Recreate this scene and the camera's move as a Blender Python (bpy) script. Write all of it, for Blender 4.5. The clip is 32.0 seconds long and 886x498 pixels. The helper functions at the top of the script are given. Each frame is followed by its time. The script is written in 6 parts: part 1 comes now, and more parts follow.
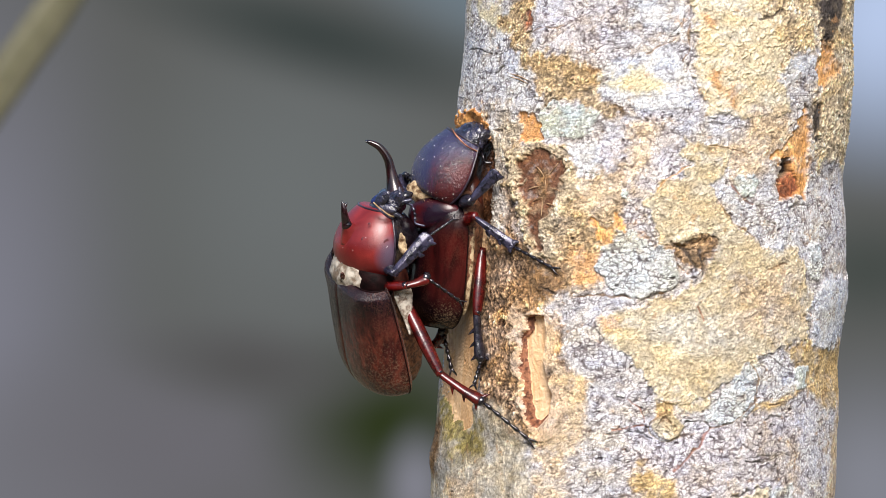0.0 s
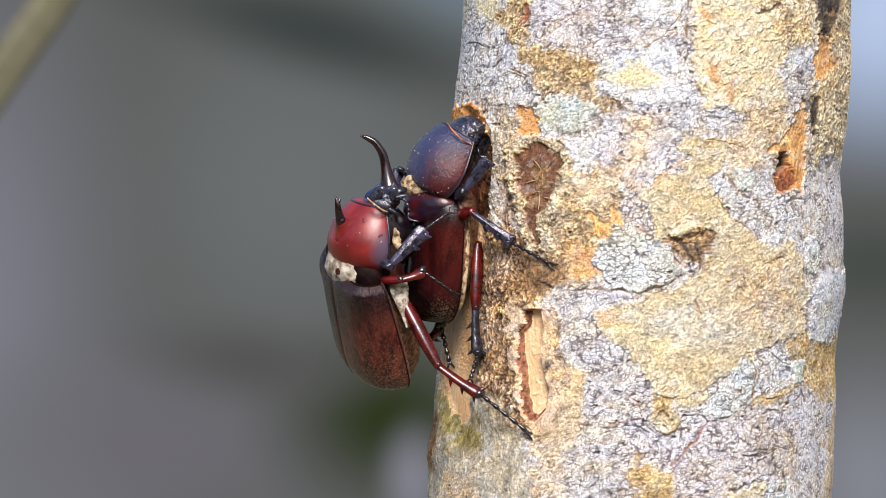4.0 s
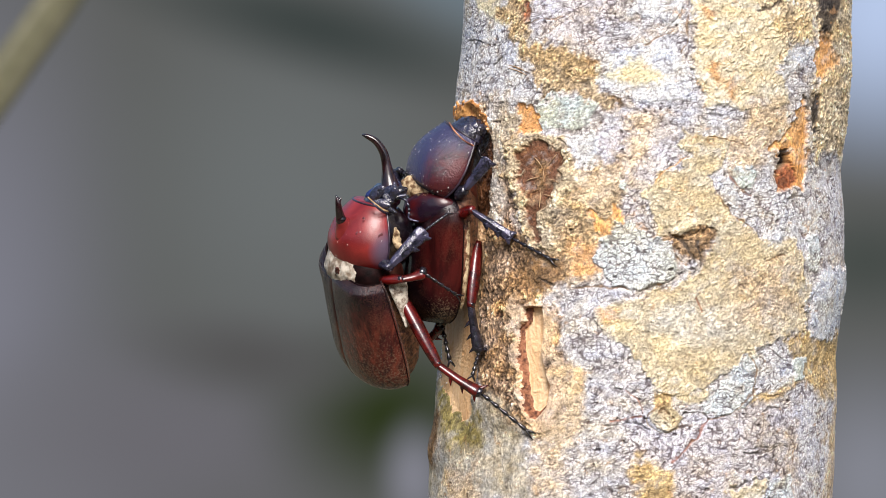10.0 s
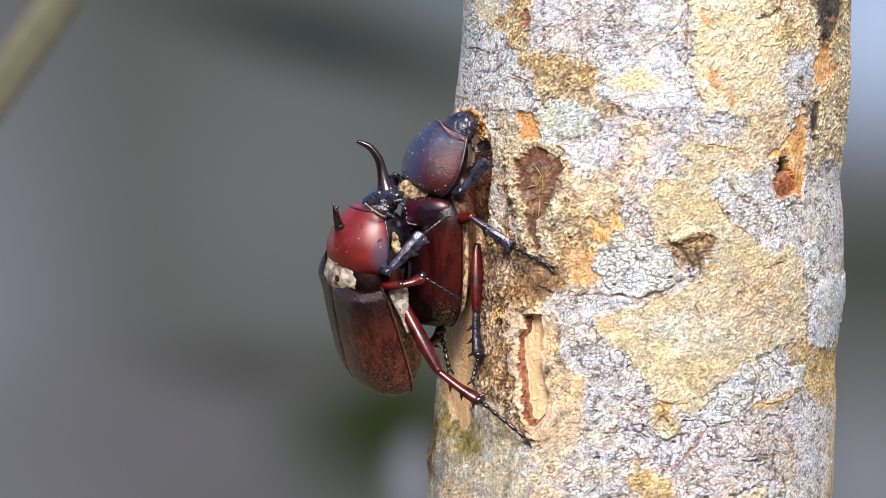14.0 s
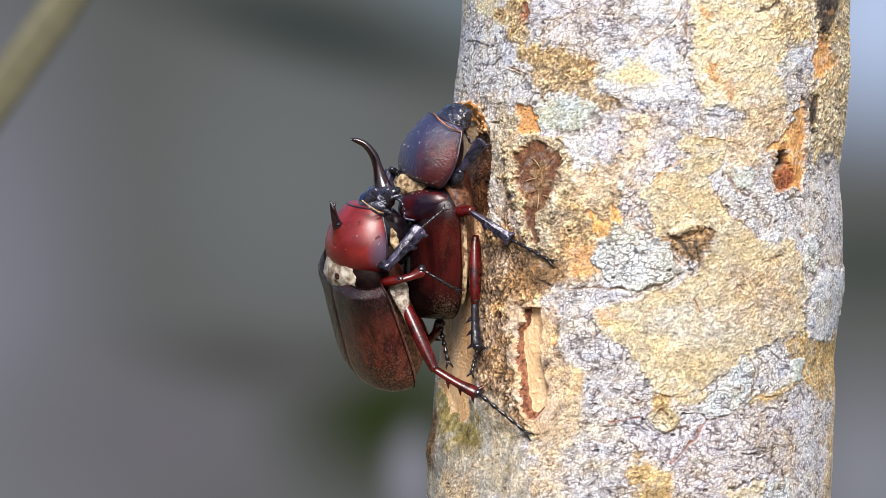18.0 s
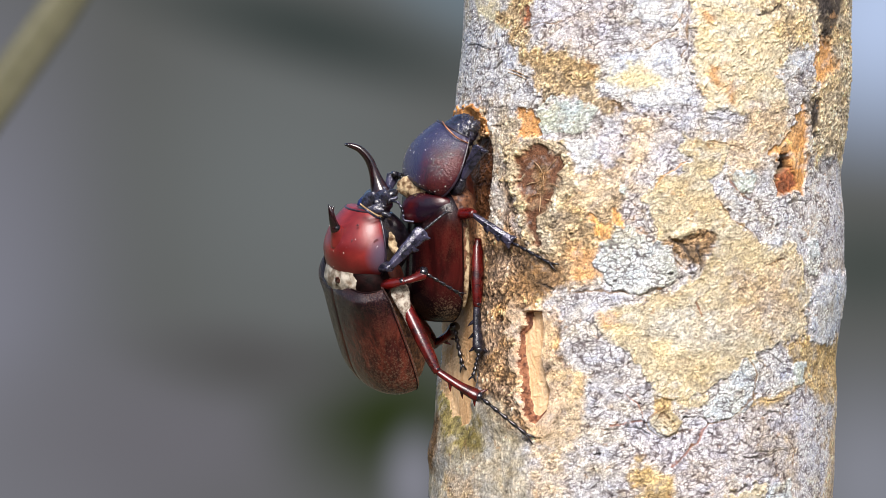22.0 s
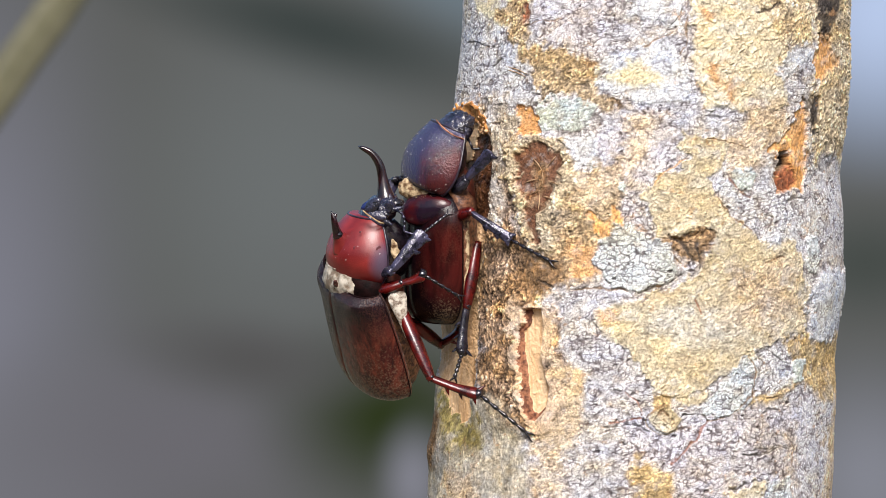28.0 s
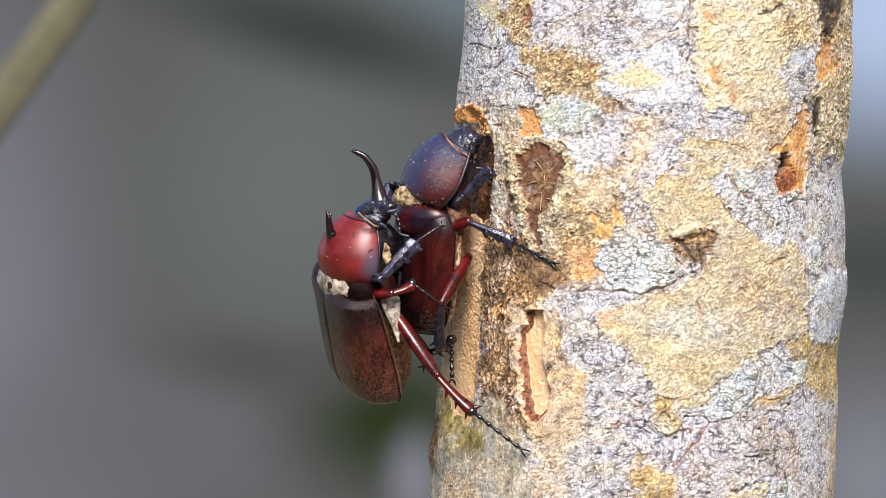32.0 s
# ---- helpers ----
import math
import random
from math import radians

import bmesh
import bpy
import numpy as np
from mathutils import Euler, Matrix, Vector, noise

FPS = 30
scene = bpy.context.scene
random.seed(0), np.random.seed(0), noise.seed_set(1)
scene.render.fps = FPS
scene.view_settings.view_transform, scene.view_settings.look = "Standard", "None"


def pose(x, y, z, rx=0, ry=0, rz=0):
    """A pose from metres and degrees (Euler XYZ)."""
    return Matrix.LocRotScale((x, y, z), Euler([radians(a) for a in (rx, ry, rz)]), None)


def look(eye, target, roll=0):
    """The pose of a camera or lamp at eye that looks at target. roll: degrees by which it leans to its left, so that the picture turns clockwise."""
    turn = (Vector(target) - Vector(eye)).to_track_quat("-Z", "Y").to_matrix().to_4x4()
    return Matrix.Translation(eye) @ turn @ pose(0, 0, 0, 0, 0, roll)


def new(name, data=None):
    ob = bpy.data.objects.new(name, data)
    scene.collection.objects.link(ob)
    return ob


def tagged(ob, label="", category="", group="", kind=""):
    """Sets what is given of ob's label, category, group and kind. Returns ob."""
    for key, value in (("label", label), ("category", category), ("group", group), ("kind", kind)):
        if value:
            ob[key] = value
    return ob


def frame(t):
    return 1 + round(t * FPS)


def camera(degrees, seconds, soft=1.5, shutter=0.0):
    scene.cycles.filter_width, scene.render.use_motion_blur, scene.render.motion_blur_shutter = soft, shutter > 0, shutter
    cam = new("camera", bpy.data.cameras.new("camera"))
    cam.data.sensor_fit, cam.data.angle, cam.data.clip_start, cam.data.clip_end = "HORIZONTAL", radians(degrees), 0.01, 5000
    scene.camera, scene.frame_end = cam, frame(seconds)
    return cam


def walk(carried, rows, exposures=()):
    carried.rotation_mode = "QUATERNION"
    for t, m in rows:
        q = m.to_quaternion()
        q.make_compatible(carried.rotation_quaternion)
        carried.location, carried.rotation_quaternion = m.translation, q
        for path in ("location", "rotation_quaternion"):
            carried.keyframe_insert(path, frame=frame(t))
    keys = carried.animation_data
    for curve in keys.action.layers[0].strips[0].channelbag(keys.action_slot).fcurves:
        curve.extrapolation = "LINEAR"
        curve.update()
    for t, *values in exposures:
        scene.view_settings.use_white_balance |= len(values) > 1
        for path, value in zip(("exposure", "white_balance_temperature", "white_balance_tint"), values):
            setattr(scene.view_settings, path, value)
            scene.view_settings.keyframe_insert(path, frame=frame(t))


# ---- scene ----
# Two rhinoceros beetles on a lichen-covered trunk, seen through a long lens.
MM = 0.001
AIM = Vector((0.0, 0.0, 1.6))   # the middle of the view, 1.6 m above the ground


def V(p):
    """Millimetres from the middle of the view to metres in the world."""
    return AIM + Vector(p) * MM


# ---- camera and its small sway on the tripod ----
EYE = (0.0, -0.9324, 1.6)
cam = camera(12.0, 32.0, soft=0.7)
cam.data.dof.use_dof = True
cam.data.dof.focus_distance = 0.925
cam.data.dof.aperture_fstop = 38.0
PAN_A = [(0, 0.012, 0.071), (0.5, 0.000, 0.059), (1, 0.012, 0.035), (1.5, -0.012, 0.024), (2, 0.000, -0.012), (2.5, 0.012, -0.012), (3, 0.024, -0.012), (3.5, 0.000, -0.012), (5.5, -0.041, -0.012), (6, -0.024, 0.000), (6.5, -0.012, 0.024), (7, -0.012, 0.024), (7.5, -0.012, 0.018), (8, 0.000, 0.023), (8.5, 0.006, 0.035), (9, 0.000, 0.000), (9.5, -0.012, -0.023), (10, -0.012, -0.047), (10.5, 0.012, -0.047), (11, 0.000, 0.000), (11.5, -0.012, 0.012), (12, -0.012, 0.000), (12.5, 0.000, 0.000), (13, -0.012, 0.012), (13.5, -0.012, 0.035)]
PAN_B = [(14, -0.023, 0.059), (14.5, -0.047, 0.048), (16.5, -0.012, 0.023), (17, -0.012, 0.000), (17.5, -0.006, -0.012), (18, -0.035, -0.035), (18.5, -0.012, -0.023), (19, -0.012, -0.023), (19.5, -0.023, -0.023), (20, -0.035, -0.023), (20.5, -0.012, 0.000), (21, -0.024, -0.006), (21.5, -0.035, -0.023), (22, -0.012, 0.012), (22.5, -0.023, 0.000), (23, -0.023, -0.012), (23.5, -0.023, -0.012), (24, -0.024, 0.000), (24.5, -0.047, -0.023), (25, -0.047, -0.023), (25.5, -0.023, 0.000), (27.5, -0.012, -0.035), (28, -0.023, -0.023), (28.5, -0.023, -0.012), (29, -0.012, 0.000)]
PAN_C = [(29.5, -0.012, 0.000), (30, -0.023, 0.000), (30.5, -0.023, 0.000), (31, 0.000, 0.000), (31.5, 0.000, 0.000), (32, 0.000, 0.000)]
walk(cam, [(t, pose(*EYE, 90 + up, 0, left)) for t, left, up in PAN_A + PAN_B + PAN_C],
     exposures=[(0, 0.14, 6300, 12), (32, 0.14, 6300, 12)])

# ---- world and sun ----
world = bpy.data.worlds.new("world")
scene.world = world
world.use_nodes = True
wn = world.node_tree
sky = wn.nodes.new("ShaderNodeTexSky")
sky.sky_type, sky.sun_disc = "NISHITA", False
sky.sun_elevation, sky.sun_rotation = radians(43), radians(177)
sky.air_density, sky.dust_density = 1.0, 3.0
wn.links.new(sky.outputs["Color"], wn.nodes["Background"].inputs["Color"])
wn.nodes["Background"].inputs["Strength"].default_value = 0.15
sun = new("sun", bpy.data.lights.new("sun", "SUN"))
sun.data.energy, sun.data.angle, sun.data.color = 4.5, radians(28), (1.0, 0.95, 0.88)
sun.matrix_world = look((0.10, -1.7, 3.20), (0.0, 0.0, 1.6))


# ---- materials ----
def material(name):
    m = bpy.data.materials.new(name)
    m.use_nodes = True
    nt = m.node_tree
    return m, nt, nt.nodes["Principled BSDF"]


def add(nt, kind, **inputs):
    n = nt.nodes.new("ShaderNode" + kind)
    for key, value in inputs.items():
        n.inputs[key.replace("_", " ")].default_value = value
    return n


def noise_tex(nt, scale, detail=4.0, rough=0.6, distort=0.0, stretch=(1, 1, 1)):
    co = nt.nodes.new("ShaderNodeTexCoord")
    mp = nt.nodes.new("ShaderNodeMapping")
    mp.inputs["Scale"].default_value = stretch
    nt.links.new(co.outputs["Object"], mp.inputs["Vector"])
    n = add(nt, "TexNoise", Scale=scale, Detail=detail, Roughness=rough, Distortion=distort)
    nt.links.new(mp.outputs["Vector"], n.inputs["Vector"])
    return n


def ramp(nt, source, stops):
    r = nt.nodes.new("ShaderNodeValToRGB")
    while len(r.color_ramp.elements) < len(stops):
        r.color_ramp.elements.new(0.5)
    for el, (pos, col) in zip(r.color_ramp.elements, stops):
        el.position = pos
        el.color = (*col, 1) if len(col) == 3 else col
    nt.links.new(source, r.inputs["Fac"])
    return r


def mix(nt, fac, a, b, how="MIX"):
    m = nt.nodes.new("ShaderNodeMix")
    m.data_type, m.blend_type = "RGBA", how
    if isinstance(fac, float):
        m.inputs[0].default_value = fac
    else:
        nt.links.new(fac, m.inputs[0])
    nt.links.new(a, m.inputs[6])
    nt.links.new(b, m.inputs[7])
    return m


def bump(nt, bsdf, source, strength, distance):
    b = add(nt, "Bump", Strength=strength, Distance=distance)
    nt.links.new(source, b.inputs["Height"])
    nt.links.new(b.outputs["Normal"], bsdf.inputs["Normal"])
    nt.links.new(bsdf.inputs["Normal"].links[0].from_socket, bsdf.inputs["Coat Normal"])


# pigment of each bark, and its contrast, furrows, relief, pimples and upright grain
TONES = {
    "pale": ((0.815, 0.788, 0.792), (0.230, 1.000, 0.250, 0.100, 0.000)),
    # grey and lilac raised to make up for weak light on the trunk's sides
    "pink": ((0.860, 0.812, 0.835), (0.170, 1.050, 0.230, 0.000, 0.000)),
    "grey": ((0.925, 0.925, 0.958), (0.250, 1.050, 0.280, 0.000, 0.000)),
    "lilac": ((0.983, 0.960, 1.005), (0.180, 1.000, 0.240, 0.000, 0.000)),
    "white": ((0.915, 0.943, 0.990), (0.150, 0.750, 0.230, 0.100, 0.000)),
    "mint": ((0.750, 0.831, 0.781), (0.220, 0.600, 0.340, 0.000, 0.000)),
    "crust": ((0.885, 0.940, 0.930), (0.10, 1.05, 0.36, 0.0, 0.0)),
    "cream": ((0.852, 0.769, 0.527), (0.12, 0.30, 0.28, 0.4, 0.0)),
    "tan": ((0.654, 0.562, 0.388), (0.170, 0.120, 0.240, 1.300, 0.000)),
    "gold": ((0.695, 0.588, 0.392), (0.180, 0.380, 0.300, 0.900, 0.000)),
    "yellow": ((0.808, 0.613, 0.389), (0.200, 0.550, 0.360, 0.400, 0.200)),
    "haze": ((0.730, 0.669, 0.537), (0.200, 0.380, 0.300, 0.700, 0.000)),
    "peach": ((0.786, 0.612, 0.419), (0.270, 0.600, 0.360, 0.300, 0.100)),
    "grain": ((0.640, 0.500, 0.310), (0.40, 0.45, 0.50, 1.2, 0.3)),
    "oliv": ((0.540, 0.400, 0.235), (0.44, 0.60, 0.52, 1.0, 0.2)),
    "bronze": ((0.639, 0.457, 0.217), (0.32, 0.60, 0.50, 0.4, 0.3)),
    "rough": ((0.335, 0.212, 0.118), (0.750, 0.850, 0.950, 0.200, 0.900)),
    "ash": ((0.700, 0.622, 0.530), (0.42, 0.80, 0.80, 0.2, 0.7)),
    "umber": ((0.281, 0.166, 0.078), (0.42, 0.60, 0.60, 0.0, 0.6)),
    "algae": ((0.532, 0.475, 0.370), (0.340, 0.350, 0.340, 0.200, 0.800)),
    "moss": ((0.352, 0.291, 0.104), (0.32, 0.40, 0.35, 0.0, 0.9)),
    "rust": ((0.768, 0.436, 0.197), (0.22, 0.40, 0.40, 0.5, 0.2)),
    "orange": ((0.788, 0.404, 0.145), (0.30, 0.30, 0.42, 0.0, 1.0)),
    "fresh": ((0.861, 0.436, 0.166), (0.20, 0.40, 0.40, 0.3, 0.4)),
    "redrot": ((0.312, 0.104, 0.047), (0.42, 0.40, 0.55, 0.3, 0.6)),
    "scar": ((0.185, 0.080, 0.040), (0.30, 0.20, 0.40, 0.2, 0.7)),
    "knot": ((0.430, 0.275, 0.140), (0.50, 0.80, 0.70, 0.2, 0.3)),
    "soot": ((0.052, 0.042, 0.036), (0.45, 0.30, 0.55, 0.2, 0.6)),
    "pit": ((0.021, 0.015, 0.012), (0.20, 0.00, 0.20, 0.0, 0.5)),
    "lip": ((0.805, 0.585, 0.387), (0.220, 0.400, 0.420, 0.400, 0.800)),
    "rim": ((0.312, 0.124, 0.063), (0.20, 0.00, 0.20, 0.0, 0.5)),
    "wood": ((0.768, 0.466, 0.218), (0.10, 0.00, 0.10, 0.0, 1.0)),
}


def bark_material():
    """Bark and lichen by their pigments, with a dust-fine grain."""
    m, nt, b = material("mottled_bark")
    pig = nt.nodes.new("ShaderNodeVertexColor")
    pig.layer_name = "pigment"
    dust = noise_tex(nt, 1900, 3, 0.65, 0.3)
    worm = noise_tex(nt, 900, 2.5, 0.6, 1.1, (1, 1, 1.4))
    fine = ramp(nt, dust.outputs["Fac"], [(0.34, (0.58, 0.56, 0.55)), (0.50, (0.95, 0.95, 0.95)), (0.66, (1.06, 1.06, 1.06))])
    on, off = (1, 1, 1), (0, 0, 0)
    furrow = ramp(nt, worm.outputs["Fac"], [(0.385, off), (0.405, on), (0.425, off), (0.488, off), (0.505, on), (0.522, off), (0.60, off), (0.62, on), (0.64, off)])
    cut = nt.nodes.new("ShaderNodeMath")
    cut.operation = "MULTIPLY"
    nt.links.new(furrow.outputs["Color"], cut.inputs[0])
    nt.links.new(pig.outputs["Alpha"], cut.inputs[1])
    part_dark = nt.nodes.new("ShaderNodeMath")
    part_dark.operation = "MULTIPLY"
    part_dark.inputs[1].default_value = 0.95
    nt.links.new(cut.outputs[0], part_dark.inputs[0])
    one = mix(nt, 1.0, pig.outputs["Color"], fine.outputs["Color"], "MULTIPLY")
    low = add(nt, "RGB")
    low.outputs[0].default_value = (0.12, 0.085, 0.08, 1)
    out = mix(nt, part_dark.outputs[0], one.outputs[2], low.outputs[0])
    high = nt.nodes.new("ShaderNodeMath")
    high.operation = "MULTIPLY_ADD"
    high.inputs[1].default_value = -0.6
    nt.links.new(cut.outputs[0], high.inputs[0])
    nt.links.new(dust.outputs["Fac"], high.inputs[2])
    nt.links.new(out.outputs[2], b.inputs["Base Color"])
    b.inputs["Roughness"].default_value = 0.88
    b.inputs["Specular IOR Level"].default_value = 0.3
    bump(nt, b, high.outputs[0], 0.7, 0.0004)
    return m


BARK = bark_material()


def wood_material():
    m, nt, b = material("bare_sapwood")
    fibre = noise_tex(nt, 1000, 4, 0.7, 0.3, (1, 1, 0.09))
    wide = noise_tex(nt, 160, 3, 0.5, 0.3, (1, 1, 0.35))
    c1 = ramp(nt, fibre.outputs["Fac"], [(0.32, (0.46, 0.22, 0.09)), (0.45, (0.77, 0.47, 0.24)), (0.60, (0.87, 0.64, 0.40))])
    c2 = ramp(nt, wide.outputs["Fac"], [(0.35, (0.64, 0.37, 0.17)), (0.65, (0.83, 0.61, 0.38))])
    c = mix(nt, 0.5, c1.outputs["Color"], c2.outputs["Color"])
    nt.links.new(c.outputs[2], b.inputs["Base Color"])
    b.inputs["Roughness"].default_value = 0.6
    bump(nt, b, fibre.outputs["Fac"], 0.4, 0.0004)
    return m


WOOD = wood_material()


def shell(name, main, second, rough, coat=0.3, grain=500.0, stretch=(1, 1, 1), relief=0.25, rim=None, centre=(0, 0, 0), reach=0.01, dust=0.0, fuzz=0.0, pit=0.00025, squash=1.0, spec=0.5, coat_rough=0.2, tip=None, tip_reach=0.006, axis=None, streak=0.0):
    """Beetle cuticle: two pigments in soft clouds, fine pits, a waxy coat, and optionally a rim colour; with an axis, a
    one-sided painted sheen.
    """
    m, nt, b = material(name)
    cloud = noise_tex(nt, 190, 3, 0.5, 0.4, stretch)
    pits = noise_tex(nt, grain * 6, 3, 0.6, 0, stretch)
    c = ramp(nt, cloud.outputs["Fac"], [(0.38, main), (0.62, second)])
    out = c.outputs["Color"]
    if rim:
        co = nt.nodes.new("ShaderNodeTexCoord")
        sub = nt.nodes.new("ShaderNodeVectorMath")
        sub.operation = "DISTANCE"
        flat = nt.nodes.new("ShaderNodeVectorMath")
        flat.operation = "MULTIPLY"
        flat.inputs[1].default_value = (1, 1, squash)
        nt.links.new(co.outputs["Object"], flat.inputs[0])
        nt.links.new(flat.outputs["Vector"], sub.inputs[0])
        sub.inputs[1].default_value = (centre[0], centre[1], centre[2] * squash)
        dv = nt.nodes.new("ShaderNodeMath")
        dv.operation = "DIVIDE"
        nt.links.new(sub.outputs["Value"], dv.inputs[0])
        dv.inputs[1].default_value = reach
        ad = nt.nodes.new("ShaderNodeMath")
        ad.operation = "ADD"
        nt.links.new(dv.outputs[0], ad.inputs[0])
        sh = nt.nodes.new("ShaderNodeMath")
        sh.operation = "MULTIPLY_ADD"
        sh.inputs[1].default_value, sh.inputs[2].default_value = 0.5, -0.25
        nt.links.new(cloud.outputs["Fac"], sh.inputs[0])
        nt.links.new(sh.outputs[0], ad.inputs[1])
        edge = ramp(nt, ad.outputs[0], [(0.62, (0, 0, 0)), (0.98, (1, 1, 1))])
        # rim on one side only: a reflection put into the colour
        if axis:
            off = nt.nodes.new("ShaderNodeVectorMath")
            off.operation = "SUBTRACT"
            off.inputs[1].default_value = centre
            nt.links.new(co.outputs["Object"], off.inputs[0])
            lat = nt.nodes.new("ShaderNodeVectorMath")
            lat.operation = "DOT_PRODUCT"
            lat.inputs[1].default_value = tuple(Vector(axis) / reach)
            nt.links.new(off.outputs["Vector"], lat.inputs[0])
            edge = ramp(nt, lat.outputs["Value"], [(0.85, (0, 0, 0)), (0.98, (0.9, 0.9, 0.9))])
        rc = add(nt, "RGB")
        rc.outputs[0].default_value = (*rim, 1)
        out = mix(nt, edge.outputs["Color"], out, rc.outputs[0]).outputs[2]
    if streak:
        sn = noise_tex(nt, 820, 4, 0.65, 0.3, (1, 1, 0.07))
        sf = ramp(nt, sn.outputs["Fac"], [(0.36, (0.22, 0.18, 0.2)), (0.52, (0.85, 0.85, 0.85)), (0.66, (1.35, 1.25, 1.2))])
        out = mix(nt, streak, out, sf.outputs["Color"], "MULTIPLY").outputs[2]
    if dust:
        dn = noise_tex(nt, 2600, 4, 0.7)
        dm = noise_tex(nt, 140, 3, 0.6)
        both = nt.nodes.new("ShaderNodeMath")
        both.operation = "MULTIPLY"
        nt.links.new(dn.outputs["Fac"], both.inputs[0])
        nt.links.new(dm.outputs["Fac"], both.inputs[1])
        df = ramp(nt, both.outputs[0], [(0.24, (0, 0, 0)), (0.36, (dust, dust, dust))])
        dc = add(nt, "RGB")
        dc.outputs[0].default_value = (0.22, 0.095, 0.055, 1)
        out = mix(nt, df.outputs["Color"], out, dc.outputs[0]).outputs[2]
    if tip:
        co = nt.nodes.new("ShaderNodeTexCoord")
        far = nt.nodes.new("ShaderNodeVectorMath")
        far.operation = "DISTANCE"
        far.inputs[1].default_value = tip
        nt.links.new(co.outputs["Object"], far.inputs[0])
        spread = nt.nodes.new("ShaderNodeMath")
        spread.operation = "MULTIPLY_ADD"
        spread.inputs[1].default_value, spread.inputs[2].default_value = -0.6 / tip_reach, 0.50
        nt.links.new(far.outputs["Value"], spread.inputs[0])
        tn = ramp(nt, noise_tex(nt, 1900, 5, 0.75).outputs["Fac"], [(0.42, (0, 0, 0)), (0.60, (0.55, 0.55, 0.55))])
        sum_ = nt.nodes.new("ShaderNodeMath")
        sum_.operation = "ADD"
        nt.links.new(spread.outputs[0], sum_.inputs[0])
        nt.links.new(tn.outputs["Color"], sum_.inputs[1])
        tf = ramp(nt, sum_.outputs[0], [(0.40, (0, 0, 0)), (0.98, (0.75, 0.75, 0.75))])
        tc = add(nt, "RGB")
        tc.outputs[0].default_value = (0.30, 0.19, 0.115, 1)
        out = mix(nt, tf.outputs["Color"], out, tc.outputs[0]).outputs[2]
    nt.links.new(out, b.inputs["Base Color"])
    b.inputs["Roughness"].default_value = rough
    b.inputs["Coat Weight"].default_value = coat
    b.inputs["Coat Roughness"].default_value = coat_rough
    b.inputs["Specular IOR Level"].default_value = spec
    b.inputs["Sheen Weight"].default_value = fuzz
    b.inputs["Sheen Roughness"].default_value = 0.2
    b.inputs["Sheen Tint"].default_value = (0.9, 0.8, 0.65, 1)
    bump(nt, b, pits.outputs["Fac"], relief, pit)
    return m


def plain(name, dark, light, rough, scale=600.0, relief=0.4, coat=0.0, metal=0.0, depth=0.0004, spec=0.5):
    m, nt, b = material(name)
    n = noise_tex(nt, scale, 5, 0.6)
    c = ramp(nt, n.outputs["Fac"], [(0.40, dark), (0.58, light)])
    nt.links.new(c.outputs["Color"], b.inputs["Base Color"])
    b.inputs["Roughness"].default_value = rough
    b.inputs["Coat Weight"].default_value = coat
    b.inputs["Coat Roughness"].default_value = 0.08
    b.inputs["Metallic"].default_value = metal
    b.inputs["Specular IOR Level"].default_value = spec
    bump(nt, b, n.outputs["Fac"], relief, depth)
    return m


RIM = plain("red_brown_cambium", (0.10, 0.032, 0.016), (0.36, 0.15, 0.075), 0.8, 800, 0.9)
BLACK = plain("black_chitin", (0.004, 0.003, 0.005), (0.012, 0.009, 0.013), 0.16, 900, 0.2, 0.6)
HEAD = plain("rough_black_chitin", (0.004, 0.004, 0.008), (0.026, 0.025, 0.048), 0.10, 420, 1.0, 0.9, depth=0.0007)
SILVER = plain("silvery_blue_chitin", (0.006, 0.006, 0.014), (0.056, 0.050, 0.092), 0.18, 520, 0.7, 0.6, 0.25, 0.0005)
# the head's blue sheen, put into a base colour
SHEEN_PAINT = plain("painted_blue_sheen", (0.006, 0.008, 0.030), (0.020, 0.036, 0.16), 0.2, 420, 0.6, 0.5)
LEG_RED = plain("dark_red_chitin", (0.026, 0.002, 0.002), (0.105, 0.005, 0.004), 0.25, 260, 0.25, 0.15)
LEG_BLUE = plain("blue_black_chitin", (0.004, 0.004, 0.007), (0.019, 0.016, 0.026), 0.25, 900, 0.4, 0.4)
EDGE = plain("violet_black_edge", (0.008, 0.005, 0.010), (0.026, 0.015, 0.028), 0.3, 900, 0.2, 0.4)
SPOT = plain("dull_dark_spot", (0.075, 0.011, 0.015), (0.100, 0.018, 0.021), 0.38, 700, 0.2)
HORN = plain("red_black_horn", (0.004, 0.002, 0.003), (0.018, 0.004, 0.005), 0.22, 250, 0.1, 0.4)
BODY = plain("dull_dark_body", (0.004, 0.002, 0.002), (0.012, 0.004, 0.004), 0.6, 500, 0.6, spec=0.08)
HAIR = plain("golden_hair", (0.25, 0.15, 0.06), (0.58, 0.42, 0.22), 0.7)
PALE = plain("pale_membrane", (0.20, 0.14, 0.10), (0.68, 0.61, 0.51), 0.7, 900, 0.9)
SKIN = plain("cream_skin", (0.22, 0.16, 0.11), (0.58, 0.52, 0.43), 0.55, 420, 0.6, 0.1)
GOLD_FOLD = plain("golden_fold", (0.13, 0.065, 0.025), (0.58, 0.44, 0.26), 0.7, 700, 0.9)
BELLY = plain("tan_belly", (0.035, 0.010, 0.006), (0.20, 0.085, 0.040), 0.5, 1100, 1.0, 0.1)
RED_BELLY = plain("red_brown_belly", (0.03, 0.006, 0.004), (0.09, 0.02, 0.01), 0.4, 500, 0.5, 0.2)
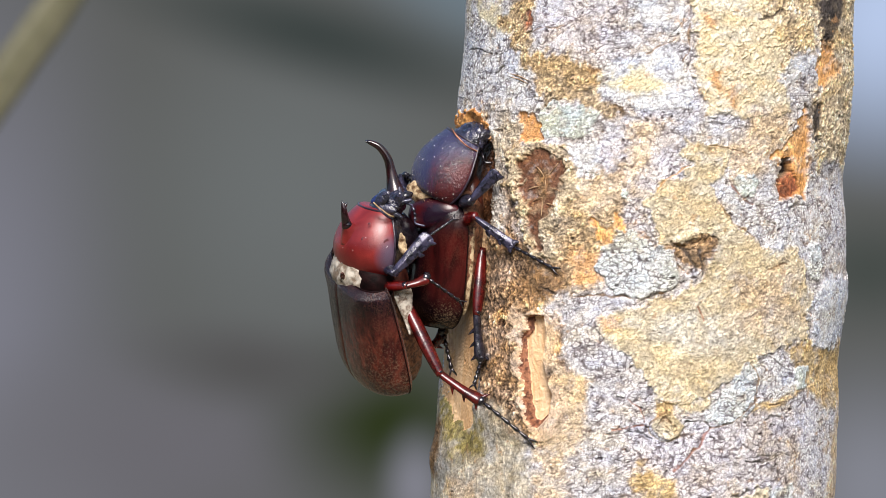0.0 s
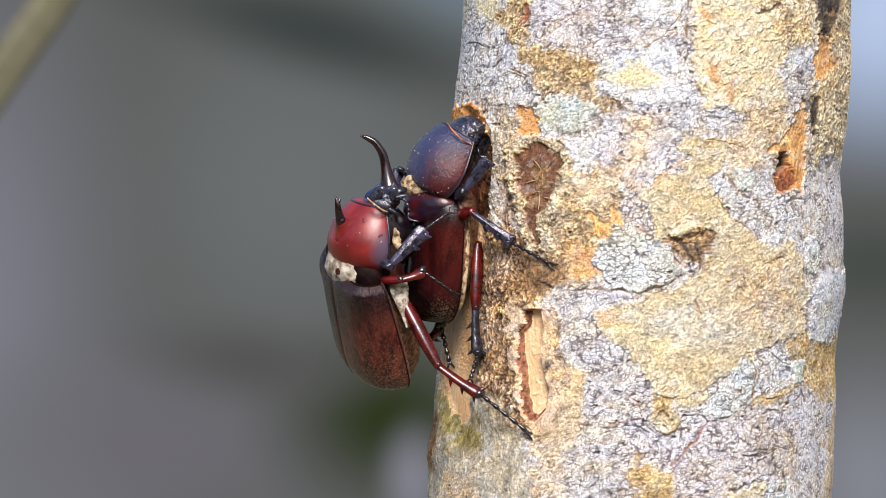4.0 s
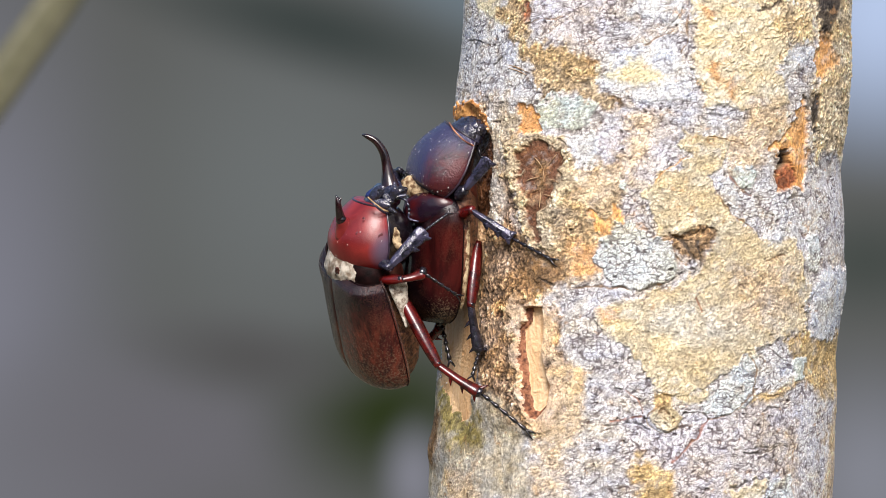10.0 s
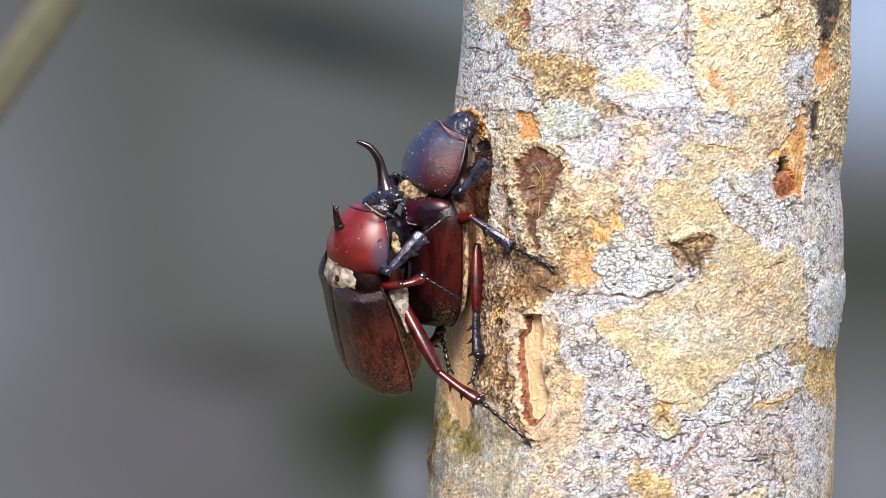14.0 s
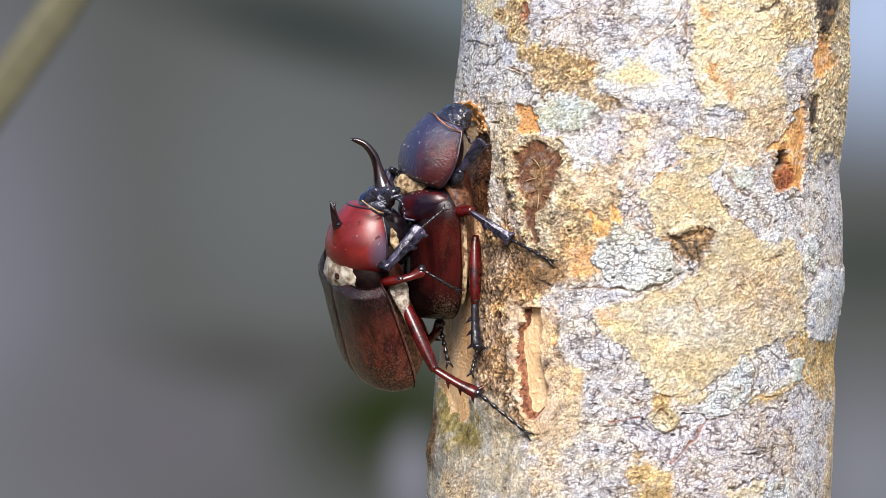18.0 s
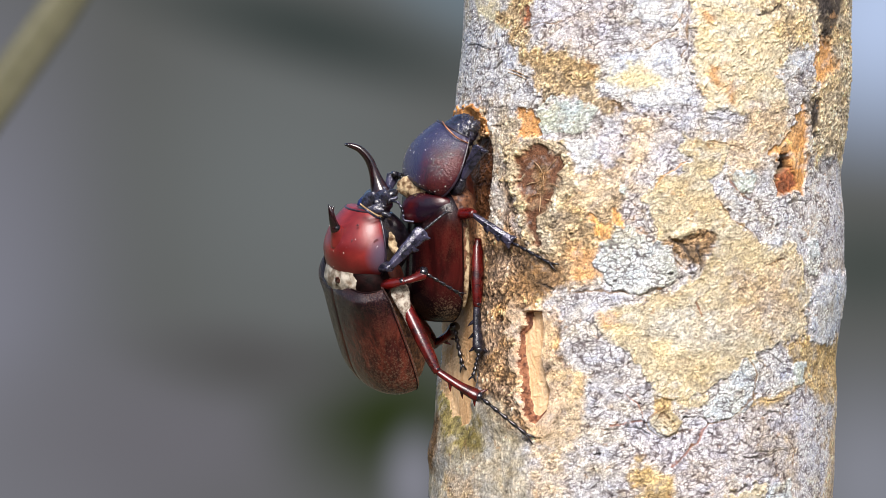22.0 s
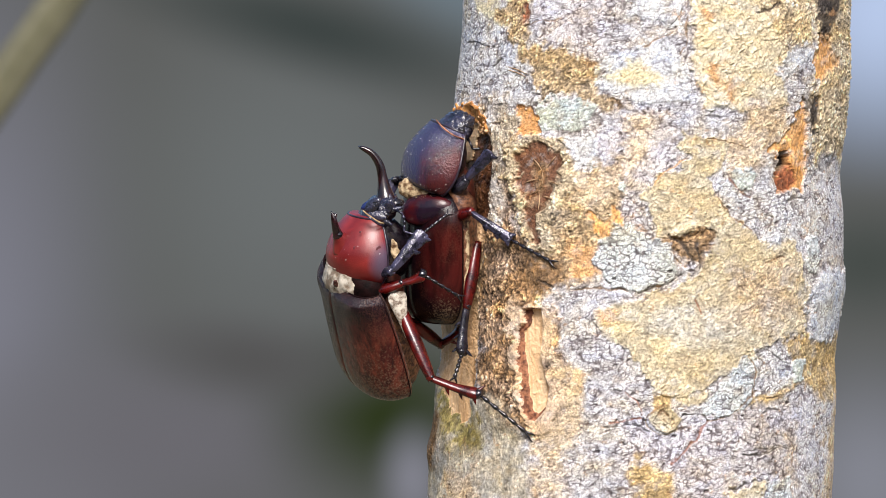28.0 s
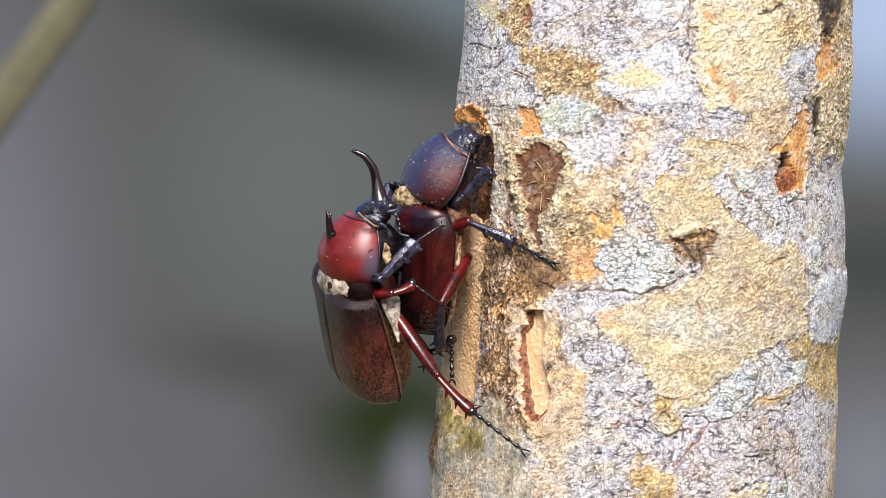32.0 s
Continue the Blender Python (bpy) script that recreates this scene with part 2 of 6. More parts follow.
ORANGE_LINE = plain("orange_suture", (0.16, 0.045, 0.018), (0.48, 0.19, 0.08), 0.5)
CRUMB = plain("sawdust_crumb", (0.52, 0.22, 0.08), (0.84, 0.54, 0.30), 0.9)
SAP_SHADE = plain("sap_stain_and_shade", (0.030, 0.012, 0.006), (0.150, 0.062, 0.026), 0.4, 420, 0.9)
HOLE_ORANGE = plain("chewed_orange_wood", (0.34, 0.13, 0.03), (0.70, 0.34, 0.10), 0.8, 500, 0.9)


# ---- mesh helpers ----
def mesh_from(name, verts, quads, mat, smooth=True):
    """A mesh of quads from arrays, metres."""
    me = bpy.data.meshes.new(name)
    v = np.asarray(verts, dtype=np.float32)
    q = np.asarray(quads, dtype=np.int32)
    me.vertices.add(len(v))
    me.vertices.foreach_set("co", v.ravel())
    me.loops.add(q.size)
    me.loops.foreach_set("vertex_index", q.ravel())
    me.polygons.add(len(q))
    me.polygons.foreach_set("loop_start", np.arange(0, q.size, 4, dtype=np.int32))
    me.polygons.foreach_set("use_smooth", np.full(len(q), smooth))
    me.update(calc_edges=True)
    me.validate()
    me.materials.append(mat)
    return me


def part(name, bm, mat, parent=None, label=""):
    """Links a bmesh, in its parent's space, as one mesh object."""
    me = bpy.data.meshes.new(name)
    bmesh.ops.recalc_face_normals(bm, faces=bm.faces)
    for f in bm.faces:
        f.smooth = True
    bm.to_mesh(me)
    bm.free()
    me.materials.append(mat)
    ob = new(name, me)
    ob.parent = parent
    return tagged(ob, label) if label else ob


def catmull(rows, n):
    """A smooth run of n + 1 rows through the given rows of numbers."""
    a = np.array(rows, dtype=float)
    a = np.vstack([2 * a[0] - a[1], a, 2 * a[-1] - a[-2]])
    out = []
    for s in np.linspace(0, len(a) - 3 - 1e-9, n + 1):
        i, t = int(s), s - int(s)
        p0, p1, p2, p3 = a[i], a[i + 1], a[i + 2], a[i + 3]
        out.append(0.5 * (2 * p1 + (p2 - p0) * t + (2 * p0 - 5 * p1 + 4 * p2 - p3) * t ** 2 + (3 * p1 - p0 - 3 * p2 + p3) * t ** 3))
    return np.array(out)


def skin(bm, rings, closed=True, caps=True):
    """Faces between rings of vertices."""
    n = len(rings[0])
    for a, b in zip(rings, rings[1:]):
        for i in range(n if closed else n - 1):
            j = (i + 1) % n
            bm.faces.new((a[i], a[j], b[j], b[i]))
    if caps and closed:
        for r in (rings[0], rings[-1]):
            c = bm.verts.new(sum((v.co for v in r), Vector()) / n)
            for i in range(n):
                bm.faces.new((r[i], r[(i + 1) % n], c))


def axes(origin, forward, dorsal):
    """Axes in metres: columns right, forward, dorsal, at a place in millimetres."""
    f = Vector(forward).normalized()
    d = Vector(dorsal)
    d = (d - f * d.dot(f)).normalized()
    r = f.cross(d)
    m = Matrix((r, f, d)).transposed().to_4x4()
    return Matrix.Translation(V(origin)) @ m


def loft(stations, m, rings=26, seg=36, power=1.0, ripple=None):
    """A rounded body along its forward axis: rows of (forward, half width, top, bottom, rise), millimetres."""
    bm = bmesh.new()
    rows = []
    for y, w, top, bot, rise in catmull(stations, rings):
        ring = []
        for k in range(seg):
            a = 2 * math.pi * k / seg
            c, s = math.cos(a), math.sin(a)
            x = max(w, 0.02) * math.copysign(abs(c) ** power, c)
            z = rise + max(top if s > 0 else bot, 0.02) * math.copysign(abs(s) ** power, s)
            p = Vector((x, y, z))
            if ripple:
                p += ripple(p, s)
            ring.append(bm.verts.new(m @ (p * MM)))
        rows.append(ring)
    skin(bm, rows)
    return bm


def tube(points, radii, m=Matrix(), seg=12, rings=18, flat=1.0):
    """A tapering limb through points in millimetres, placed by m."""
    bm = bmesh.new()
    pts = catmull([(*p, r) for p, r in zip(points, radii)], rings)
    rows, side = [], None
    for i, row in enumerate(pts):
        p = Vector(row[:3])
        t = Vector(pts[min(i + 1, rings)][:3]) - Vector(pts[max(i - 1, 0)][:3])
        t.normalize()
        if side is None:
            side = t.orthogonal().normalized()
        side = (side - t * side.dot(t)).normalized()
        up = t.cross(side)
        ring = []
        for k in range(seg):
            a = 2 * math.pi * k / seg
            off = side * math.cos(a) + up * math.sin(a) * flat
            ring.append(bm.verts.new(m @ ((p + off * max(row[3], 0.02)) * MM)))
        rows.append(ring)
    skin(bm, rows)
    return bm


def limb(points, radii, **more):
    """A tube through places in the world."""
    return tube(points, radii, Matrix.Translation(AIM), **more)


def join(into, other):
    """Puts the second bmesh into the first."""
    me = bpy.data.meshes.new("scrap")
    other.to_mesh(me)
    other.free()
    into.from_mesh(me)
    bpy.data.meshes.remove(me)
    return into


# ---- ground and distance ----
def grow_ground():
    me = bpy.data.meshes.new("ground")
    n, half = 60, 400.0
    bm = bmesh.new()
    line = [half * math.copysign(abs(u) ** 3, u) for u in np.linspace(-1, 1, n)]
    grid = [[bm.verts.new((x, y, 0.04 * noise.noise(Vector((x * 0.7, y * 0.7, 0))))) for x in line] for y in line]
    for a, b in zip(grid, grid[1:]):
        for i in range(n - 1):
            bm.faces.new((a[i], a[i + 1], b[i + 1], b[i]))
    m, nt, b = material("leaf_litter")
    g = noise_tex(nt, 9, 8, 0.7)
    g2 = noise_tex(nt, 0.6, 4, 0.6)
    c = ramp(nt, g.outputs["Fac"], [(0.35, (0.05, 0.04, 0.025)), (0.55, (0.13, 0.11, 0.07)), (0.7, (0.10, 0.13, 0.05))])
    c2 = ramp(nt, g2.outputs["Fac"], [(0.4, (0.16, 0.14, 0.10)), (0.6, (0.07, 0.10, 0.04))])
    nt.links.new(mix(nt, 0.5, c.outputs["Color"], c2.outputs["Color"]).outputs[2], b.inputs["Base Color"])
    b.inputs["Roughness"].default_value = 0.95
    tagged(part("ground", bm, m), "dull brown leaf litter and thin grass on the ground", "ground", kind="structure")


def far_distance():
    """The far grey-green wood edge with gaps of pale sky, painted on a glowing bent sheet twenty metres off."""
    bm = bmesh.new()
    cols = []
    for i in range(33):
        x = -10 + 20 * i / 32
        y = 20 - 0.02 * x * x
        cols.append([bm.verts.new((x, y, z)) for z in (-0.2, 1.0, 2.5, 4.5, 7.0)])
    for a, b in zip(cols, cols[1:]):
        for k in range(4):
            bm.faces.new((a[k], b[k], b[k + 1], a[k + 1]))
    m, nt, b = material("painted_distance")
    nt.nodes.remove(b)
    # the sheet gives off its own light; bright and dark lie in its colour
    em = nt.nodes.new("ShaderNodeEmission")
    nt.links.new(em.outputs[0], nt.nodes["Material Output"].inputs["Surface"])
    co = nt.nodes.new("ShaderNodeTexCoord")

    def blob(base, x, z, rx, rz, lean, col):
        """One soft cloud of painted glow at a place on the sheet, metres."""
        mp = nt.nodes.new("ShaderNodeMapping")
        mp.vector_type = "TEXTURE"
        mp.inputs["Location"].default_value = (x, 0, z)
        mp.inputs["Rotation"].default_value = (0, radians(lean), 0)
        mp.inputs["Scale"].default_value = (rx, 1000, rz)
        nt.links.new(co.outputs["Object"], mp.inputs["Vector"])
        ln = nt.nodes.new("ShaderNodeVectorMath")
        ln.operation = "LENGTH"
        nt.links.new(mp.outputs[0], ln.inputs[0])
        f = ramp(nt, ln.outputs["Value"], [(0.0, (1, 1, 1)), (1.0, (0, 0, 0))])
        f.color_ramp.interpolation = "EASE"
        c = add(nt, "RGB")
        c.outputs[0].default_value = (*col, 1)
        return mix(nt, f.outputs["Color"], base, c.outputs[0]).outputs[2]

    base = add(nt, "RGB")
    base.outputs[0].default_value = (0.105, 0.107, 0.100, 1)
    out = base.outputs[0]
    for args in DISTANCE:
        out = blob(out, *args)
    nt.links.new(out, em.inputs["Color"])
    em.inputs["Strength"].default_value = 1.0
    tagged(part("backdrop", bm, m), "glowing sheet painted as blurred grey-green woodland with pale sky gaps far behind", "backdrop", kind="structure")


# across, height, half-width, half-height, lean, painted glow of each soft patch in the distance
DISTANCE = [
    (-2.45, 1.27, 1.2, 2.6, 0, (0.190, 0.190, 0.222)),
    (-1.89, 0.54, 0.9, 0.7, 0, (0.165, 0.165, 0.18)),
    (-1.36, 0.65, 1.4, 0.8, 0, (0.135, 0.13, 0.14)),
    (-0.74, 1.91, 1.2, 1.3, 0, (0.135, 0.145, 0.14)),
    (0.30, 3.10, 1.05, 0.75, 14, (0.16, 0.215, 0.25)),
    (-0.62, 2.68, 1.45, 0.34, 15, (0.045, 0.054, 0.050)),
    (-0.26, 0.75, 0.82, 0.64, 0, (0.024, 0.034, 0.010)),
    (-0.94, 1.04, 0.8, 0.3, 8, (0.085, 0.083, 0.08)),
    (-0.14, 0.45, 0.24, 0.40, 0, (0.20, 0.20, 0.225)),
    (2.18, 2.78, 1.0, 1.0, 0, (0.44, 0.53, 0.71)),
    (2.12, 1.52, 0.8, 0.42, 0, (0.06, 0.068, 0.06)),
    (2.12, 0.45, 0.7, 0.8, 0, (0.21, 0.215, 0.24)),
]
def low_sky_screen():
    """An unseen ring added on the other sides to cut low sky light; leafy tops of uneven height."""
    bm = bmesh.new()
    cols = []
    rnd = random.Random(3)
    for i in range(61):
        a = radians(150 + 240 * i / 60)
        top = 5.0 + 1.5 * noise.noise(Vector((i * 0.35, 0, 0))) + rnd.uniform(-0.5, 0.5)
        r = 15 + 1.5 * noise.noise(Vector((0, i * 0.3, 5)))
        cols.append([bm.verts.new((r * math.cos(a), r * math.sin(a), z)) for z in (-0.3, 1.2, 2.8, top)])
    for a, b in zip(cols, cols[1:]):
        for k in range(3):
            bm.faces.new((a[k], b[k], b[k + 1], a[k + 1]))
    m, nt, b = material("dark_screen_green")
    n = noise_tex(nt, 2.2, 7, 0.7)
    c = ramp(nt, n.outputs["Fac"], [(0.38, (0.012, 0.016, 0.008)), (0.52, (0.05, 0.065, 0.025)), (0.68, (0.11, 0.13, 0.06))])
    nt.links.new(c.outputs["Color"], b.inputs["Base Color"])
    b.inputs["Roughness"].default_value = 0.9
    tagged(part("backdrop", bm, m), "unseen dark green ring added to hold back low sky light", "backdrop", kind="structure")


grow_ground()
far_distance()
low_sky_screen()


# ---- the trunk ----
def hash_noise(x, y, seed):
    """Smooth lattice noise in 0..1 on arrays."""
    xi, yi = np.floor(x).astype(np.int64), np.floor(y).astype(np.int64)
    fx, fy = x - xi, y - yi
    fx, fy = fx * fx * (3 - 2 * fx), fy * fy * (3 - 2 * fy)

    def h(a, b):
        n = (a * 374761393 + b * 668265263 + seed * 974634777) & 0xFFFFFFFF
        n = ((n ^ (n >> 13)) * 1274126177) & 0xFFFFFFFF
        return ((n ^ (n >> 16)) & 0xFFFF) / 65535.0

    top = h(xi, yi) * (1 - fx) + h(xi + 1, yi) * fx
    low = h(xi, yi + 1) * (1 - fx) + h(xi + 1, yi + 1) * fx
    return top * (1 - fy) + low * fy


def fbm(x, y, seed, octaves=4):
    out, amp, total = 0.0, 1.0, 0.0
    for k in range(octaves):
        out = out + amp * hash_noise(x * 2 ** k + 17.3 * k, y * 2 ** k, seed + k)
        total += amp
        amp *= 0.55
    return out / total - 0.5


def pebbles(x, y, seed):
    """Scattered cells on arrays: the distance to the nearest seed, how much farther the next one is, and each cell's lot in 0..1."""
    xi, yi = np.floor(x).astype(np.int64), np.floor(y).astype(np.int64)
    one, two, lot = np.full(x.shape, 9.0), np.full(x.shape, 9.0), np.zeros(x.shape)
    for i in (-1, 0, 1):
        for j in (-1, 0, 1):
            n = ((xi + i) * 374761393 + (yi + j) * 668265263 + seed * 974634777) & 0xFFFFFFFF
            n = ((n ^ (n >> 13)) * 1274126177) & 0xFFFFFFFF
            n = n ^ (n >> 16)
            d = np.hypot(xi + i + (n & 255) / 255.0 - x, yi + j + ((n >> 8) & 255) / 255.0 - y)
            closer = d < one
            two = np.where(closer, one, np.minimum(two, d))
            lot = np.where(closer, ((n >> 16) & 255) / 255.0, lot)
            one = np.where(closer, d, one)
    return one, two - one, lot


def inside(poly, x, z):
    """Signed distance to a polygon on arrays, positive within, millimetres."""
    best = np.full(x.shape, 1e9)
    odd = np.zeros(x.shape, dtype=bool)
    for (ax, az), (bx, bz) in zip(poly, poly[1:] + poly[:1]):
        dx, dz = bx - ax, bz - az
        t = np.clip(((x - ax) * dx + (z - az) * dz) / (dx * dx + dz * dz + 1e-9), 0, 1)
        best = np.minimum(best, np.hypot(x - ax - t * dx, z - az - t * dz))
        if az != bz:
            odd ^= ((az > z) != (bz > z)) & (x < ax + (z - az) * dx / dz)
    return np.where(odd, best, -best)


def oval(cx, cz, rx, rz, lean=0.0, n=14):
    a = radians(lean)
    return [(cx + rx * math.cos(t) * math.cos(a) - rz * math.sin(t) * math.sin(a),
             cz + rx * math.cos(t) * math.sin(a) + rz * math.sin(t) * math.cos(a)) for t in np.linspace(0, 2 * math.pi, n, endpoint=False)]


def islands(quads):
    """The connected pieces of a set of faces."""
    used, inv = np.unique(quads, return_inverse=True)
    inv = inv.reshape(-1, 4)
    mark = np.arange(len(used))
    while True:
        old = mark.copy()
        np.minimum.at(mark, inv, mark[inv].min(1)[:, None])
        mark = mark[mark]
        if (mark == old).all():
            break
    own = mark[inv[:, 0]]
    return [quads[own == k] for k in np.unique(own)]


class Trunk:
    """The stem as a fine grid; patches of bark tint cells of it, set their texture, and lift or sink them."""
    FINE = 980

    def __init__(self):
        fine_a = np.linspace(radians(-95), radians(95), self.FINE)
        back = np.linspace(radians(95), radians(265), 60)[1:-1]
        self.a = np.concatenate([fine_a, back])
        fine_z = np.linspace(-61, 61, 900)
        low = -61 - 1556 * np.linspace(1, 0, 60)[:-1] ** 2
        high = 61 + 1600 * np.linspace(0, 1, 60)[1:] ** 2
        self.z = np.concatenate([low, fine_z, high])
        self.A, self.Z = np.meshgrid(self.a, self.z)
        zc = np.clip(self.Z, -120, 120)
        self.R = 44.7 - 0.0125 * zc - 0.003 * (self.Z - zc)
        self.R = self.R + 12 * np.exp(-(self.Z + 1610) / 90.0)
        self.axis = 45.8 + 0.0545 * self.Z - 0.00001 * (self.Z - zc) ** 2
        self.X = self.axis + self.R * np.sin(self.A)
        self.S = self.A * 44.0
        s, z = self.S, self.Z
        self.lift = 1.6 * fbm(s / 34, z / 40, 3, 3) + 0.45 * fbm(s / 6, z / 7, 11, 3)
        self.warp = fbm(s / 5.5, z / 5.5, 21, 4), fbm(s / 5.5, z / 5.5, 31, 4)
        self.fray = fbm(s / 1.6, z / 1.4, 61, 3)
        pale = TONES["pale"]
        self.tint = np.empty((*s.shape, 3))
        self.tint[:] = pale[0]
        self.feel = np.empty((*s.shape, 5))     # contrast, furrows, relief, pimples, upright grain
        self.feel[:] = pale[1]
        self.owner = np.zeros(s.shape, dtype=np.int32)
        self.kinds = [("bark", BARK, "pale pinkish white mottled bark")]

    def near(self, poly, margin):
        """The block of the grid that a patch can touch."""
        zs, xs = [p[1] for p in poly], [p[0] for p in poly]
        r0, r1 = np.searchsorted(self.z, (min(zs) - margin, max(zs) + margin))
        r0, r1 = max(r0, 0), max(r1, 1)
        x = self.X[r0:r1, :self.FINE]
        hit = np.nonzero(((x > min(xs) - margin) & (x < max(xs) + margin)).any(0))[0]
        return slice(r0, r1), slice(int(hit[0]), int(hit[-1]) + 1)

    def bent(self, b, ragged):
        """The places of a block of the grid, pushed about to make outlines ragged."""
        return self.X[b] + ragged * (self.warp[0][b] + 0.22 * self.fray[b]), self.Z[b] + ragged * (self.warp[1][b] - 0.22 * self.fray[b])

    def lay(self, b, w, tone):
        tint, feel = TONES[tone]
        w = w[..., None]
        self.tint[b] += (np.array(tint) - self.tint[b]) * w
        self.feel[b] += (np.array(feel) - self.feel[b]) * w

    def own(self, b, m, name, mat, label):
        self.kinds.append((name, mat or BARK, label))
        self.owner[b][m] = len(self.kinds) - 1

    def patch(self, name, tone, poly, lift=0.0, ragged=4.0, soft=1.0, label="", mat=None, edge=None):
        b = self.near(poly, ragged + soft + 1)
        d = inside(poly, *self.bent(b, ragged)) + 0.7 * min(ragged, 4) * self.fray[b] + 0.5 * soft * self.warp[0][b]
        w = np.clip(d / (1.5 * soft) + 0.5, 0, 1)
        self.lift[b] += lift * np.clip(d / (edge or max(0.35, 0.6 * soft)) + 0.5, 0, 1)
        self.lay(b, w * w * (3 - 2 * w), tone)
        self.own(b, d > 0, name, mat, label)

    def crack(self, line, width, depth, tone):
        """A winding crack of uneven width along a line."""
        b = self.near(line, 3)
        x, z = self.bent(b, 2.6)
        d = np.full(x.shape, 1e9)
        for (ax, az), (bx, bz) in zip(line, line[1:]):
            dx, dz = bx - ax, bz - az
            t = np.clip(((x - ax) * dx + (z - az) * dz) / (dx * dx + dz * dz + 1e-9), 0, 1)
            d = np.minimum(d, np.hypot(x - ax - t * dx, z - az - t * dz))
        wide = 0.72 * width * np.clip(1.0 + 2.6 * self.fray[b], 0.25, 2)
        w = np.clip(1.5 - d / wide, 0, 1)
        self.lift[b] -= 0.6 * depth * w
        self.lay(b, 0.85 * w, tone)
        self.own(b, d < 0.9 * wide, "crack", None, "")

    def cut(self, poly, depth, ragged=1.5, edge=0.5):
        b = self.near(poly, ragged + 2)
        d = inside(poly, *self.bent(b, ragged))
        self.lift[b] -= depth * np.clip(d / edge + 0.5, 0, 1)

    def swell(self, cx, cz, r, h):
        q = np.hypot(self.X - cx, self.Z - cz)
        self.lift += np.where(np.cos(self.A) > -0.2, h * np.exp(-(q / r) ** 2), 0)

    def ring(self, cx, cz, r, height, width, squash=1.0):
        q = np.hypot(self.X - cx + 1.5 * self.warp[0], (self.Z - cz) * squash + 1.5 * self.warp[1])
        self.lift = self.lift + np.where(np.cos(self.A) > 0, height * np.exp(-((q - r) / width) ** 2), 0)

    def weather(self):
        """Grain, wrinkles, pimples and stains over all the patches, each as strong as its bark has them."""
        s, z = self.S, self.Z
        con, fur, rel, pim, up = (self.feel[..., k] for k in range(5))
        wx, wz = self.warp[0] * 2.4, self.warp[1] * 2.4
        ax, az = fbm(s / 1.9, z / 1.9, 41, 2) * 1.1, fbm(s / 1.9, z / 1.9, 43, 2) * 1.1
        px, pz = s + 0.5 * wx + 0.5 * ax, z + 0.5 * wz + 0.5 * az

        def turned(deg, wide, high, seed, octaves):
            """Noise of long grains whose lattice leans, so that no rows show."""
            c, d = math.cos(radians(deg)), math.sin(radians(deg))
            return fbm((px * c - pz * d) / wide, (px * d + pz * c) / high, seed, octaves)

        flat = 0.40 * turned(13, 1.25, 0.85, 47, 3) + 1.05 * turned(-31, 0.58, 0.44, 49, 2)
        tall = 0.75 * turned(9, 1.1, 2.6, 53, 4) + 0.75 * turned(-14, 0.40, 0.80, 55, 2)
        grain = flat * (1 - up) + tall * up
        # wrinkles: thin winding lines where a noise crosses its middle, broken up by another
        n1 = hash_noise((s + 0.5 * wx + ax) / 0.95, (z + 0.5 * wz + az) / 0.60, 101) - 0.5
        n2 = hash_noise((s - wz + 1.6 * az) / 1.8, (z + wx - 1.6 * ax) / 1.2, 103) - 0.5
        broken = np.clip(0.82 + 2.0 * fbm(s / 2.6, z / 2.2, 107, 3), 0, 1)
        line = np.maximum(np.clip(1.15 - np.abs(n1) / 0.125, 0, 1), np.clip(1.15 - np.abs(n2) / 0.07, 0, 1)) * broken
        line = line * (1 - 0.6 * up)
        # pimples: small domes scattered at random
        p = hash_noise((s + 2 * ax) / 0.95, (z + 2 * az) / 0.8, 109)
        dome = np.clip((p - 0.62) / 0.3, 0, 1)
        # beads of cork, crowded on the rough bark, with dark gaps between
        near, gap, lot = pebbles(px / 0.66 + 0.5 * ax, pz / 0.84 + 0.5 * az, 151)
        beaded = np.clip(1.6 * con - 0.35 + 0.3 * pim, 0, 1) * np.clip(0.75 + 2.2 * fbm(s / 4.0, z / 5.0, 157, 2), 0.15, 1)
        bead = np.clip(1.0 - 1.5 * near * near, 0, 1) * (0.45 + 0.9 * lot)
        gap = np.clip(1.0 - gap / 0.26, 0, 1) * np.clip(0.5 + 3.0 * fbm(s / 1.7, z / 2.2, 163, 2), 0, 1)
        pits = np.clip((fbm(s / 2.0, z / 1.7, 113, 3) - 0.27) * 14, 0, 1)
        self.lift += rel * (0.72 * grain - 0.45 * fur * line) + 0.22 * pim * dome + beaded * (0.24 * bead - 0.16 * gap) - 0.4 * pits * np.clip(fur, 0, 1)
        cloud = fbm(s / 9, z / 7, 121, 4)
        warm = fbm(s / 4.2 + 0.8 * wx, z / 3.4, 127, 4)
        fleck = fbm(s / 2.4, z / 1.8 + ax, 131, 3)
        shade = np.exp(con * (5.2 * grain + 2.6 * fleck) + 0.25 * cloud)
        # bead tops lightened in the colour, as if they caught light
        shade *= np.exp(beaded * (1.1 * (bead - 0.38) + 0.12))
        t = self.tint * shade[..., None]
        t *= 1 + np.stack([0.34 * warm, 0.02 * warm, -0.75 * warm], -1) * (0.45 + con)[..., None]
        # flakes of tan on pale bark, and of pale on tan
        stain = fbm(s / 3.4 + 0.4 * wx, z / 2.6 + 0.4 * wz, 141, 5)
        mild = np.clip(0.5 - con, 0, 0.24)
        t += (np.array((0.72, 0.56, 0.35)) - t) * (np.clip((stain - 0.07) * 9, 0, 1.6) * mild)[..., None]
        t += (np.array((0.88, 0.86, 0.85)) - t) * (np.clip((-0.10 - stain) * 9, 0, 1.6) * mild)[..., None]
